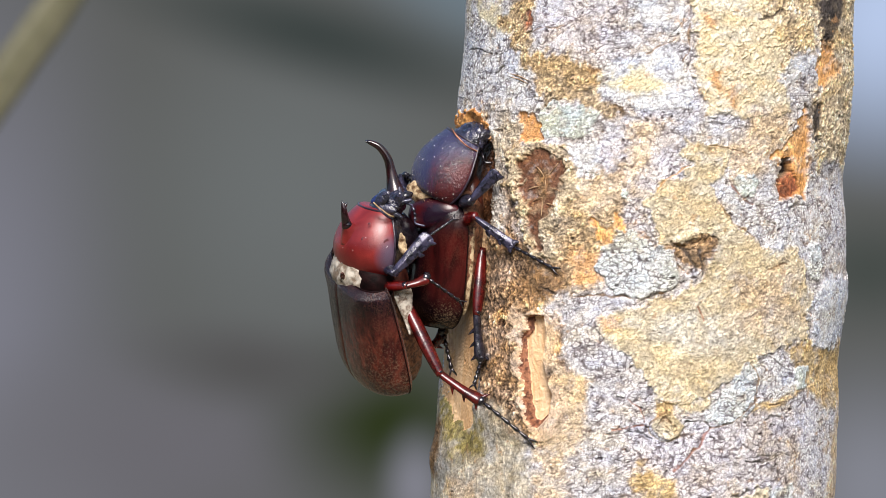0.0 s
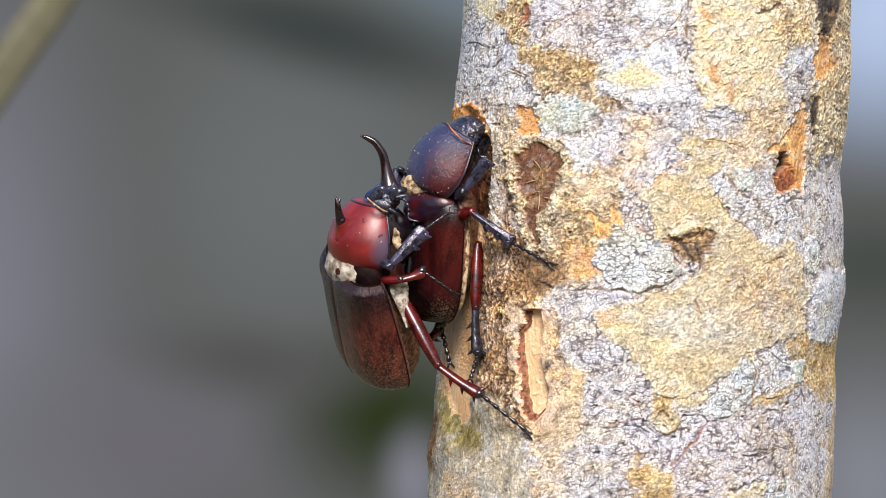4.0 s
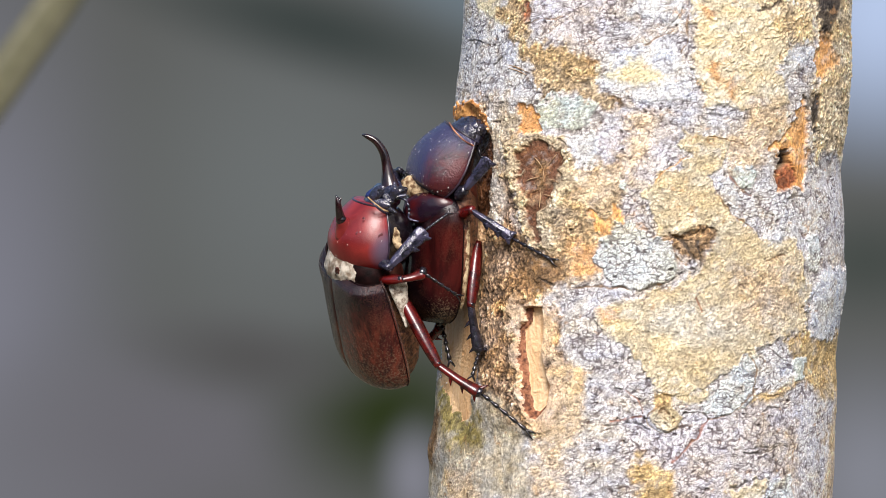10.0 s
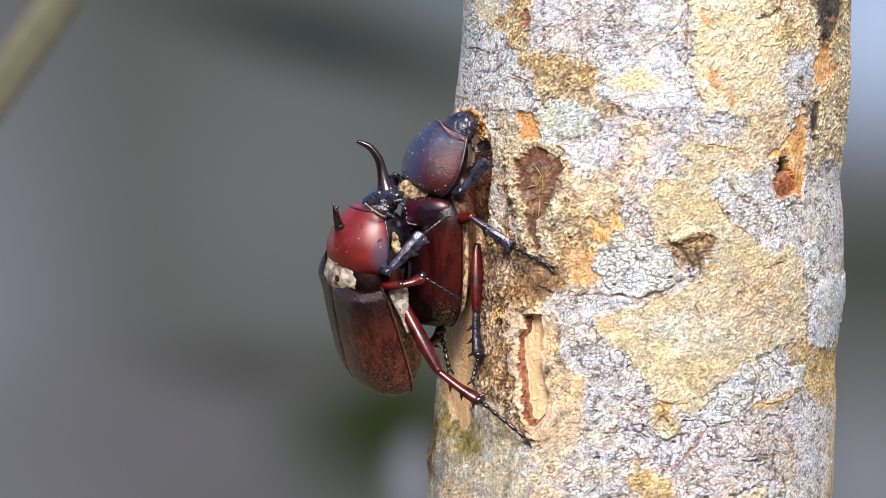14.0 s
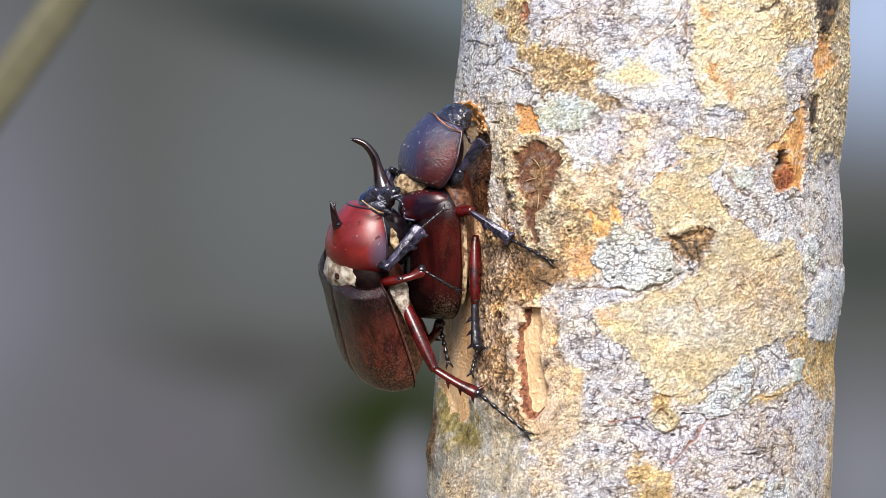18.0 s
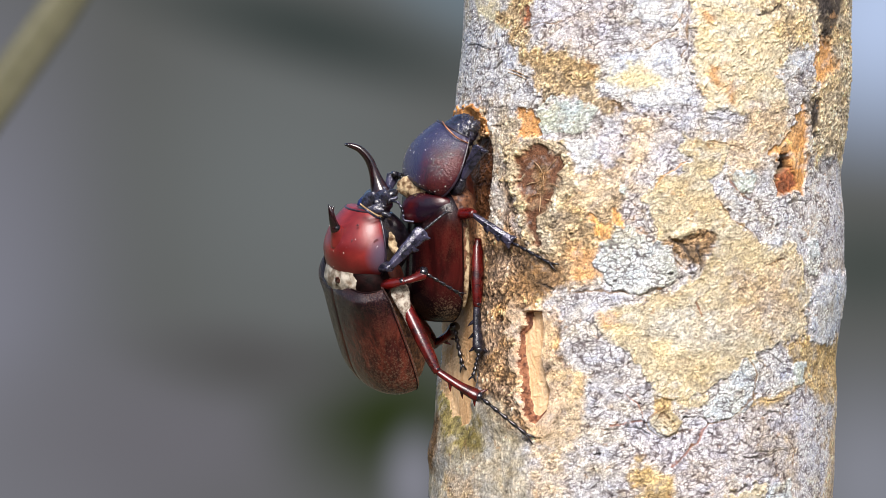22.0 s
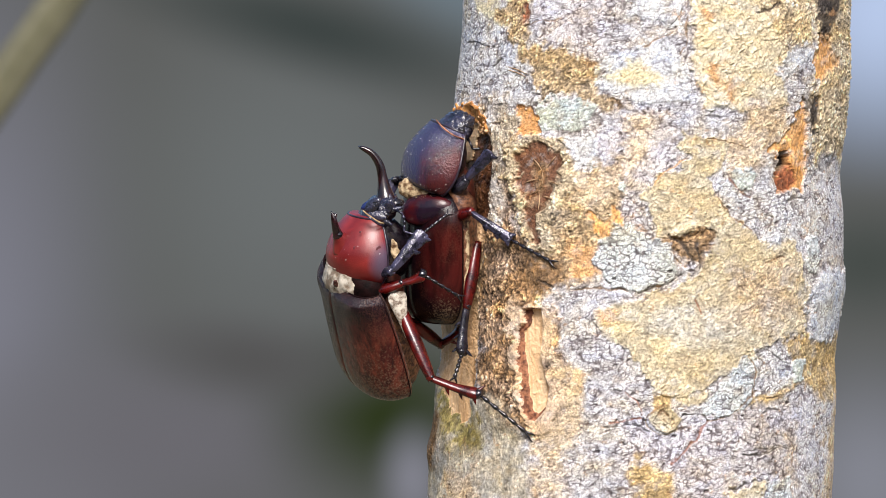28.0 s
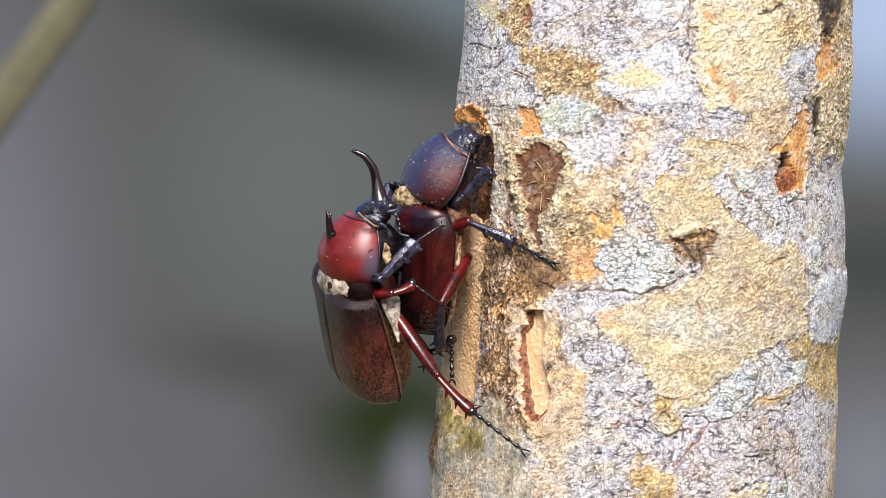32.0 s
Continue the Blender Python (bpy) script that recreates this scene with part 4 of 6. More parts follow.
K([(47.3, -35.7), (48.5, -35.0), (49.5, -36.0)], 0.4, 0.4, "umber")
K([(47.3, -37.4), (48.3, -36.9), (49.0, -37.7), (48.3, -38.2)], 0.16, 0.2, "oliv")
K([(36.1, -37.7), (39.1, -37.4), (43.2, -37.3)], 0.28, 0.3, "redrot")
K([(35.1, -38.6), (39.7, -38.5), (42.2, -38.9), (44.1, -40.0), (45.1, -40.3)], 0.3, 0.4, "soot")
K([(39.7, -31.3), (41.9, -33.0), (43.4, -35.0), (43.6, -36.7)], 0.26, 0.3, "redrot")
K([(37.1, -31.0), (38.5, -31.3)], 0.3, 0.4, "soot")
K([(66.5, -44.4), (68.6, -44.5)], 0.3, 0.4, "soot")
K([(52.7, -36.2), (55.7, -35.7)], 0.3, 0.4, "soot")
K([(49.8, 2.1), (52.2, 0.4), (53.5, -1.3), (54.3, -4.0)], 0.45, 0.6, "soot")
K([(50.3, 2.0), (52.5, 1.3)], 0.35, 0.5, "umber")
K([(55.7, -1.3), (56.9, -0.4), (58.7, 0.4)], 0.3, 0.4, "umber")
K([(55.2, -2.6), (56.4, -1.8), (58.2, -1.6)], 0.28, 0.4, "soot")
K([(55.2, 0.1), (55.9, -3.5), (55.4, -5.0)], 0.35, 0.5, "soot")
K([(50.1, 0.1), (50.5, -2.1), (52.0, -3.3)], 0.25, 0.4, "umber")
K([(38.5, -37.7), (44.0, -37.5)], 0.25, 0.3, "redrot")
K([(66.8, -44.6), (69.0, -44.8), (71.6, -44.2), (75.2, -44.5)], 0.32, 0.4, "soot")
K([(66.4, -43.6), (69.6, -43.4), (74.9, -43.9)], 0.2, 0.2, "soot")
K([(69.9, -35.9), (73.3, -34.9)], 0.35, 0.4, "soot")
K([(71.2, -32.6), (73.5, -32.2)], 0.3, 0.3, "soot")
K([(62.2, -52.3), (66.4, -51.1), (70.9, -50.5)], 0.22, 0.25, "soot")
# this one paints the shadow along the raised crust's lower edge
K([(42.0, -9.5), (44.6, -9.0), (48.5, -7.6), (50.7, -6.0)], 0.3, 0.35, "soot")
K([(27.9, -9.4), (32.5, -8.7), (39.8, -9.1)], 0.25, 0.3, "umber")
K([(68.2, 51.4), (71.4, 52.0), (73.6, 53.0)], 0.3, 0.4, "soot")
K([(45.9, 49.9), (48.9, 48.0), (52.2, 51.4)], 0.2, 0.2, "soot")
K([(43.5, 43.5), (46.5, 45.3), (49.3, 46.3)], 0.25, 0.25, "umber")
K([(5.8, 45.9), (8.3, 45.3), (12.0, 44.5), (14.2, 44.8)], 0.3, 0.35, "soot")
K([(11.0, 40.3), (13.4, 41.4)], 0.3, 0.3, "soot")
K([(7.0, 41.6), (7.8, 45.3)], 0.25, 0.3, "soot")
K([(75.4, 9.3), (78.5, 10.3), (80.4, 11.0)], 0.3, 0.35, "soot")
K([(70.2, 7.7), (71.9, 6.8)], 0.3, 0.35, "soot")
K([(57.5, 23.3), (62.5, 22.4), (67.0, 22.0)], 0.22, 0.25, "umber")
K([(56.9, 28.8), (61.9, 27.8)], 0.25, 0.25, "soot")
K([(62.5, 14.8), (65.7, 12.1), (67.6, 11.4)], 0.25, 0.3, "redrot")
K([(58.4, 11.7), (60.9, 8.9), (62.9, 6.5), (67.0, 3.8)], 0.25, 0.3, "umber")
K([(46.5, 13.5), (48.6, 17.0), (52.6, 19.6)], 0.22, 0.25, "rust")
K([(74.8, -2.6), (70.8, -3.6)], 0.2, 0.2, "umber")
K([(21.6, -7.0), (24.6, -8.5)], 0.45, 0.5, "soot")
K([(55.4, -11.5), (56.7, -14.5)], 0.28, 0.3, "redrot")
K([(70.9, -22.0), (74.2, -24.6), (76.2, -25.2)], 0.25, 0.3, "soot")
K([(67.0, -24.4), (68.3, -26.9), (67.7, -32.4)], 0.2, 0.25, "umber")
K([(26.5, 49.3), (20.5, 49.7), (18.1, 49.1)], 0.2, 0.2, "umber")
K([(51.5, 41.6), (52.4, 45.3), (52.7, 48.9)], 0.3, 0.2, "umber")
K([(88.6, 22.5), (87.7, 17.7)], 0.3, 0.4, "soot")
K([(74.9, -40.7), (77.6, -44.5), (76.5, -48.2)], 0.15, 0.15, "umber")

trunk.ring(21.7, 16.5, 6.2, 0.4, 1.2, 0.8)
trunk.ring(53.5, -0.5, 4.4, 0.5, 0.9)
trunk.ring(48.0, -36.7, 3.0, 0.35, 0.8)
# the wound with bare wood behind a cut edge, and the pale lip round it
P("bark_lip", "lip", [(14.6, -14.7), (17.4, -11.5), (24.6, -12.4), (23.8, -19.5), (23.1, -25.6), (25.5, -33.5), (24.0, -39.3), (18.9, -40.7), (15.8, -31.9)], 0.35, 4, 1.6, label="smooth healed lip round the wound")
trunk.weather()
trunk.cut([(16.4, -18.1), (17.9, -16.4), (17.7, -13.4), (21.9, -13.4), (22.1, -18.3), (21.4, -23.0), (22.4, -26.3), (23.3, -30.5), (22.6, -34.8), (20.4, -37.4), (18.9, -37.5), (17.7, -36.2), (16.9, -30.7), (16.4, -23.3)], 1.0, 1)
P("wound_rim", "rim", [(16.4, -18.1), (17.9, -16.4), (17.7, -13.4), (21.9, -13.4), (22.1, -18.3), (21.4, -23.0), (22.4, -26.3), (23.3, -30.5), (22.6, -34.8), (20.4, -37.4), (18.9, -37.5), (17.7, -36.2), (16.9, -30.7), (16.4, -23.3)], -0.6, 1.2, 0.3, "red-brown cut edge of a wound", RIM)
P("bare_wood", "wood", [(17.5, -18.6), (18.9, -16.6), (19.2, -13.7), (21.7, -13.6), (21.9, -18.3), (21.1, -23.0), (22.1, -26.3), (22.9, -30.5), (22.1, -34.5), (20.4, -36.2), (19.4, -35.8), (18.4, -30.6), (17.7, -23.3)], -0.5, 0.7, 0.3, "bare pale sapwood in a long narrow wound", WOOD)
# the sap groove on which the beetles feed
trunk.cut([(6.0, 30.8), (9.5, 28.2), (10.9, 18.8), (9.7, 5.1), (8.2, -3.6), (7.6, -14.8), (7.2, -24.8), (6.7, -32.3), (5.5, -41.6), (3.3, -43.7), (1.3, -37.0), (-0.5, -25.3), (0.8, -15.1), (2.0, 5.2), (3.9, 24.2)], 1.4, 2, 2.2)
P("bare_wood", "wood", [(6.4, 28.4), (8.5, 27.0), (10.0, 18.8), (9.5, 5.1), (8.5, -3.6), (8.0, -14.8), (7.7, -24.8), (7.2, -30.2), (5.5, -34.5), (4.5, -38.1), (2.8, -38.5), (1.6, -34.4), (-2.5, -25.3), (-2.5, -15.2), (-0.5, 5.2), (2.0, 24.3)], -0.3, 2.6, 0.3, "bare tan sapwood in a gnawed groove", WOOD)
P("bark_wound", "orange", [(3.6, 28.8), (3.9, 31.6), (5.3, 33.1), (7.3, 32.5), (8.5, 30.2), (10.0, 28.3), (10.0, 25.1), (8.5, 24.6), (6.8, 27.0)], 0.5, 2.5, 0.4, "orange chewed edge of the sap groove", HOLE_ORANGE)
# sap stain that also paints the shade behind the female
P("stain", "soot", [(7.3, 25.7), (9.7, 25.1), (11.0, 22.3), (11.2, 17.5), (10.2, 11.3), (10.4, 7.0), (7.7, 6.1), (3.5, 8.5), (2.5, 14.1), (4.8, 20.3)], -0.5, 2.0, 0.4, "dark brown sap stain and painted shade in the groove", SAP_SHADE)
trunk_root = trunk.build()
FIBRE = plain("pale_fibre", (0.16, 0.08, 0.035), (0.50, 0.33, 0.18), 0.8, 900)
for a, b in (((20.0, 19.3), (21.9, 16.6)), ((24.8, 19.8), (22.4, 16.8)), ((22.0, 16.6), (21.9, 13.2)), ((18.4, 14.1), (20.7, 14.8)),
             ((23.1, 14.4), (25.3, 13.5)), ((19.5, 11.6), (21.3, 12.3)), ((22.1, 11.1), (24.2, 10.2)), ((21.4, 12.4), (21.0, 7.5)),
             ((13.9, 39.9), (18.8, 37.8)), ((14.4, 39.0), (18.5, 37.2))):
    a, b = trunk.place(*a, 0.12), trunk.place(*b, 0.12)
    mid = tuple((p + q) / 2 + r for p, q, r in zip(a, b, (0.1, -0.2, 0.15)))
    fb = limb([a, mid, b], [0.06, 0.13, 0.05], seg=7, rings=8)
    bmesh.ops.translate(fb, verts=fb.verts, vec=-trunk_root.location)
    part("bark_fibre", fb, FIBRE, trunk_root)


# ---- beetles ----
def empty_at(name, p, label, category):
    ob = new(name)
    ob.location = V(p)
    return tagged(ob, label, category)


class Beetle:
    """A beetle's root with its pivots. Parts are made in world places, then moved under the root."""

    def __init__(self, name, centre, thorax, label):
        self.root = empty_at(name, centre, label, "beetle")
        self.back = Matrix.Translation(-V(centre))
        self.centre, self.thorax = V(centre), V(thorax)
        self.turning, self.legs, self.nodding = [], [], []

    def add(self, name, bm, mat, label="", under=None, turns=False):
        bmesh.ops.transform(bm, matrix=self.back, verts=bm.verts)
        ob = part(name, bm, mat, under or self.root, label)
        if turns == "head":
            self.nodding.append(ob)
        elif turns:
            self.turning.append(ob)
        return ob

    def lean(self, deg):
        """A nod of the head round its joint with the collar."""
        return Matrix.Translation(self.neck) @ Matrix.Rotation(radians(deg), 4, "Y") @ Matrix.Translation(-self.neck)

    def body_at(self, dx, dz, turn):
        return Matrix.Translation(self.centre + Vector((dx, 0, dz)) * MM) @ Matrix.Rotation(radians(turn), 4, "Y")

    def thorax_at(self, dx, dz, turn):
        return Matrix.Translation(self.thorax + Vector((dx, 0, dz)) * MM) @ Matrix.Rotation(radians(turn), 4, "Y") @ Matrix.Translation(-self.thorax)


def lumps(p, s):
    q = p * 0.9
    return Vector((noise.noise(q), noise.noise(q + Vector((7, 0, 0))), noise.noise(q + Vector((0, 9, 0))))) * 0.42


def crumple(p, s):
    q = p * 2.1
    return lumps(p, s) * 0.7 + Vector((noise.noise(q), noise.noise(q + Vector((5, 0, 3))), noise.noise(q + Vector((0, 4, 8))))) * 0.3


def elytron(side, m, length, width, height, lobe=0.0, front_w=1.0):
    """One wing case, from the seam to a lip under its margin; side is 1 or -1."""
    prof = catmull([(0.0, 0.84, 0.60), (0.025, 0.91, 0.77), (0.07, 0.965, 0.87), (0.25, 1.0, 0.955), (0.5, 1.01, 1.03), (0.70, 0.99, 1.06),
                    (0.86, 0.91, 0.96), (0.95, 0.76, 0.75), (1.0, 0.54, 0.46)], 30)
    bm = bmesh.new()
    rows = []
    for u, w, h in prof:
        w *= 1 - (1 - front_w) * max(0.0, 1 - u / 0.28) ** 2
        ring = []
        for k in range(23):
            v = k / 22
            if v < 0.88:
                a = math.pi / 2 * (1 - v / 0.88)
                x, z = math.cos(a) ** 0.8, math.sin(a) ** 0.85
            else:
                q = (v - 0.88) / 0.12
                x, z = 1.0 - 0.1 * q, -0.07 * q
            xx = x * w * width
            zz = z * h * height - 0.03 * math.exp(-(xx / 0.2) ** 2)
            zz += 0.09 * math.sin(x * 15) * min(1, u * 5) * (1 - u)
            dome = 0.55 * math.exp(-((u - 0.06) / 0.06) ** 2 - ((x - 0.72) / 0.16) ** 2)
            front = -0.9 * (1 - x) * (1 - u) ** 6 - (0.35 * lobe * (1 - u) ** 4)
            if side < 0:
                front -= lobe * math.exp(-((x - 0.95) / 0.3) ** 2) * (1 - u) ** 7
            ring.append(bm.verts.new(m @ (Vector((side * (xx + 0.02), -u * length - front, zz + dome)) * MM)))
        rows.append(ring)
    skin(bm, rows, closed=False)
    # the rolled front edge and the keel along the outer margin
    inv = Matrix.Translation(-AIM)
    run = [tuple((inv @ v.co) / MM) for v in rows[0][:20:3]]
    keel = [tuple((inv @ r[19].co) / MM) for r in rows[::3]]
    return bm, run, keel


def wing_cases(bug, m, length, width, height, mat, label, rolled=True, lobe=0.0, front_w=1.0, folded=False):
    for side in (1, -1):
        bm, run, keel = elytron(side, m, length, width, height, lobe, front_w)
        case = thicken(bug.add("wing_case", bm, mat, label), 0.00035)
        if rolled:
            bug.add("front_edge", limb(run, [0.1] + [0.15] * (len(run) - 2) + [0.12], seg=10, rings=24), BODY, under=case)
        bug.add("margin_keel", limb(keel, [0.13] * (len(keel) - 1) + [0.08], seg=8, rings=30), BODY, under=case)
        if folded and side > 0:
            rnd = random.Random(12)
            run = [(x + 0.5, y + 1.7, z) for x, y, z in catmull(keel, 22)[3:18]]
            bug.add("side_fold", limb(run, [1.3] + [1.45 - 0.06 * k + rnd.uniform(-0.12, 0.12) for k in range(len(run) - 2)] + [0.3], seg=12, rings=60, flat=0.7), GOLD_FOLD, "cream hairy fold along the wing case", under=case)


def thicken(ob, t):
    s = ob.modifiers.new("thickness", "SOLIDIFY")
    s.thickness, s.offset = t, -1
    return ob


def hairs(m, n, spread, length, seed, lean=(0, 0, 1)):
    """A tuft of fine tapered hairs over a small oval."""
    rnd = random.Random(seed)
    bm = bmesh.new()
    for _ in range(n):
        x, y = rnd.uniform(-1, 1) * spread[0], rnd.uniform(-1, 1) * spread[1]
        tip = Vector(lean) * length * rnd.uniform(0.6, 1.2) + Vector((rnd.gauss(0, 0.25), rnd.gauss(0, 0.25), 0)) * length
        base = Vector((x, y, 0))
        side = Vector((0.035, 0, 0))
        a = [bm.verts.new(m @ ((base + o) * MM)) for o in (side, Vector((-0.02, 0.03, 0)), Vector((-0.02, -0.03, 0)))]
        t = bm.verts.new(m @ ((base + tip) * MM))
        for i in range(3):
            bm.faces.new((a[i], a[(i + 1) % 3], t))
    return bm


# the male: axes of his hind body, collar and head
MALE = Beetle("male_rhinoceros_beetle", (-16.1, -4.0, -18.5), (-17.3, -5.0, 2.6), "glossy red-brown male rhinoceros beetle with two horns riding on another")
mh = axes((-18.3, -4.0, -5.4), (-0.25, -0.42, 0.9), (-0.88, -0.48, 0.0))
mt = axes((-16.3, -5.0, 2.0), (0.12, -0.15, 0.98), (-0.87, -0.5, 0.05))
mw = axes((-17.4, -4.0, -5.4), (-0.25, -0.42, 0.9), (-0.91, -0.41, 0.0))
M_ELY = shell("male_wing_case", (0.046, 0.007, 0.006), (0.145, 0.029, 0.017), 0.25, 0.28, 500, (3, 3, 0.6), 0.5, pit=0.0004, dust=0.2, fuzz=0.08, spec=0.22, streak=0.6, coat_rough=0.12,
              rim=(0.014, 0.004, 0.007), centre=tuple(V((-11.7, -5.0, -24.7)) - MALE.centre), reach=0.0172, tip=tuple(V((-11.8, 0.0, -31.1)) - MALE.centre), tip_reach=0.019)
# this rim paints a pale violet reflection down one side of the collar
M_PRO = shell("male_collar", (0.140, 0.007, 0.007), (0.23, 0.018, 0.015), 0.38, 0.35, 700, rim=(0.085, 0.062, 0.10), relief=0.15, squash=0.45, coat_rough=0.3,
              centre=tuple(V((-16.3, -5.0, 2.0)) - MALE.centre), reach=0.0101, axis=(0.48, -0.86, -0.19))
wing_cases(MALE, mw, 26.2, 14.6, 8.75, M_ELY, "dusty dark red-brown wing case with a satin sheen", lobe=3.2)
MALE.add("abdomen", loft([(-27, 2.2, 1.2, 2.2, -1.5), (-25.5, 6.4, 2, 5.6, -1.0), (-20, 9.8, 2.5, 8.0, -0.6), (-12, 10.6, 2.5, 8.6, -0.4), (-5, 10.0, 2.5, 8.0, -0.3), (-2, 8.6, 2.5, 6.6, -0.2), (0, 5.5, 2.0, 5.0, 0)],
         mh, 60, 36, ripple=lambda p, s: Vector((0.16 * math.sin(p.y * 2.1) * (1 if s < 0.2 else 0), 0, 0))), BELLY, "ridged tan-brown belly with fine hairs")
MALE.add("middle_thorax", loft([(-4, 9.0, 4.6, 5.5, 0), (-1, 9.6, 5.3, 6.5, 0), (2, 9.2, 5.2, 6.5, 0), (5, 7.0, 4.4, 5.5, 0), (8, 5.0, 3.6, 4.0, 0)], mh, 16, 32), BODY, "dark body ring under the collar")
MALE.neck = V((-12.4, -7.0, 9.3))
MALE.add("neck_membrane", loft([(-1.6, 8.6, 5.7, 3, 0), (0, 8.9, 6.2, 3, 0), (2.0, 8.8, 6.2, 3, 0), (4.0, 7.8, 5.4, 3, 0), (6.0, 6.4, 4.4, 3, 0)],
                                mh @ Matrix.Translation((-0.0005, 0, 0)), 36, 90, ripple=lambda p, s: crumple(p, s) * 0.25 + Vector((0, 0, 0.45 * noise.noise(p * 0.7)))), SKIN, "cream membrane between collar and wing cases")
# a dark patch laid on top, painting the shaded hole in the membrane
for p, r, turn in (((2.2, 2.9, 5.7), 1.1, -25),):
    MALE.add("membrane_hole_patch", loft([(-1.2 * r, 0.1, 0.1, 0.3, 0), (-0.7 * r, 0.55 * r, 0.3, 0.5, 0), (0.3 * r, 0.62 * r, 0.34, 0.5, 0), (1.2 * r, 0.1, 0.1, 0.3, 0)],
             mh @ Matrix.Translation(Vector(p) * MM) @ Matrix.Rotation(radians(turn), 4, "Z"), 24, 28, ripple=crumple), RED_BELLY, "dark brown patch standing in for a hole in the membrane")
MALE.add("side_membrane", loft([(-7.5, 0.25, 0.2, 0.4, 0), (-5.5, 0.6, 0.3, 0.6, 0), (-3.6, 0.95, 0.5, 0.9, 0), (-1.6, 1.5, 0.6, 1.2, 0), (0.6, 2.0, 0.7, 1.2, 0), (2.2, 2.0, 0.7, 1.2, 0), (3.0, 1.2, 0.4, 0.8, 0)], axes((-9.0, -11.0, -10.5), (-0.2, -0.15, 0.97), (0.25, -0.95, -0.1)), 30, 26, ripple=lambda p, s: crumple(p, s) * 0.4), PALE, "pale fuzzy membrane under the wing case")
MALE.add("thorax_underside", loft([(-9, 5, 2, 4.5, -4.5), (-6, 7.4, 3, 4.8, -4.5), (0, 7.6, 3, 5, -4.5), (5, 5.5, 2.5, 4, -4.0), (7, 3, 1.5, 3, -3.6)], mh, 20, 28), RED_BELLY, "dark red underside with short hair")
M_COLLAR = [(-8.6, 1.6, 3.2, 0.2, 0), (-8.0, 4.6, 5.0, 0.25, 0), (-6.6, 7.6, 6.6, 0.3, 0), (-4.0, 9.7, 7.9, 0.3, 0), (-0.5, 10.1, 8.4, 0.3, 0), (3.5, 8.8, 7.2, 0.4, 0), (6.6, 6.9, 5.0, 0.8, 0), (8.0, 5.6, 3.4, 1.4, 0)]
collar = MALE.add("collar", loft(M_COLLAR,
                  mt, 34, 48), M_PRO, "shiny domed red collar with dark edges and a painted violet sheen", turns=True)
for p, f, size in (((-18.45, -13.42, 2.6), (0.3, 0.1, 0.95), 0.55), ((-13.3, -14.02, 2.0), (0.2, 0.1, 0.97), 0.8), ((-17.2, -13.7, 6.0), (0.9, -0.2, 0.3), 0.3)):
    MALE.add("dark_spot", loft([(-size, 0.08, 0.03, 0.2, 0), (-0.5 * size, 0.75 * size, 0.05, 0.2, 0), (0.3 * size, 0.85 * size, 0.06, 0.2, 0), (size, 0.1, 0.03, 0.2, 0)], axes(p, f, Vector(p) - Vector((-16.3, -5.0, 2.0))), 12, 18), SPOT, "dull dark spot", under=collar)


def collar_rims(bug, m, stations, under):
    """The dark bead along both sides, the front and the rear of a collar."""
    rows = catmull(stations, 24)
    inv = Matrix.Translation(-AIM)

    def at(row, a):
        y, w, top, bot, rise = row
        return tuple((inv @ (m @ (Vector((w * math.cos(a), y, rise + (top if a >= 0 else -bot) * abs(math.sin(a)))) * MM))) / MM)

    for a in (0.0, math.pi):
        bug.add("side_bead", limb([at(r, a) for r in rows[1:-1:2]], [0.15] + [0.24] * 10 + [0.15], seg=8, rings=30), EDGE, under=under)
    for r in (rows[1], rows[-2]):
        bug.add("edge_bead", limb([at(r, radians(a)) for a in range(4, 180, 14)], [0.24] * 13, seg=8, rings=36), EDGE, under=under)


collar_rims(MALE, mt, M_COLLAR, collar)
MALE.add("chest", loft([(-7, 3.5, 1, 5.0, 0), (-5, 6.5, 2, 9.4, 0), (0, 7.5, 2, 11.0, 0), (4, 6.5, 2, 9.6, 0), (7, 3.8, 1, 6.4, 0)], mt, 16, 28), BLACK, "black chest", turns=True)
MALE.add("chest_membrane", loft([(-2.8, 0.2, 0.2, 0.3, 0), (-1.8, 0.75, 0.4, 0.6, 0), (0, 0.95, 0.5, 0.7, -0.3), (1.6, 0.6, 0.4, 0.5, 0), (2.6, 0.2, 0.2, 0.3, 0.2)], axes((-9.8, -11.6, 1.4), (-0.2, -0.1, 1), (0.35, -0.9, 0)), 22, 24, ripple=lambda p, s: crumple(p, s) * 0.7), GOLD_FOLD, "cream-coloured hairy fold under the collar", turns=True)
MALE.add("horn_base", limb([(-20.9, -9.0, 2.6), (-21.5, -10.1, 4.4), (-22.05, -10.95, 5.6), (-22.3, -11.2, 6.2)], [2.8, 1.9, 1.25, 0.9], seg=18, rings=16), M_PRO, under=collar)
MALE.add("thoracic_horn", limb([(-21.6, -10.2, 4.6), (-22.0, -10.9, 5.4), (-22.3, -11.2, 6.3), (-22.6, -11.8, 7.7), (-22.8, -12.0, 9.2), (-23.0, -12.0, 10.4)], [0.9, 1.25, 1.0, 0.78, 0.62, 0.42], seg=18, rings=24), HORN, "short black horn", under=collar)
for q in ((-23.3, -12.0, 10.9), (-22.1, -12.0, 10.5)):
    MALE.add("horn_prong", limb([(-22.7, -12.0, 9.5), q], [0.5, 0.16], seg=8, rings=5), BLACK, under=collar)
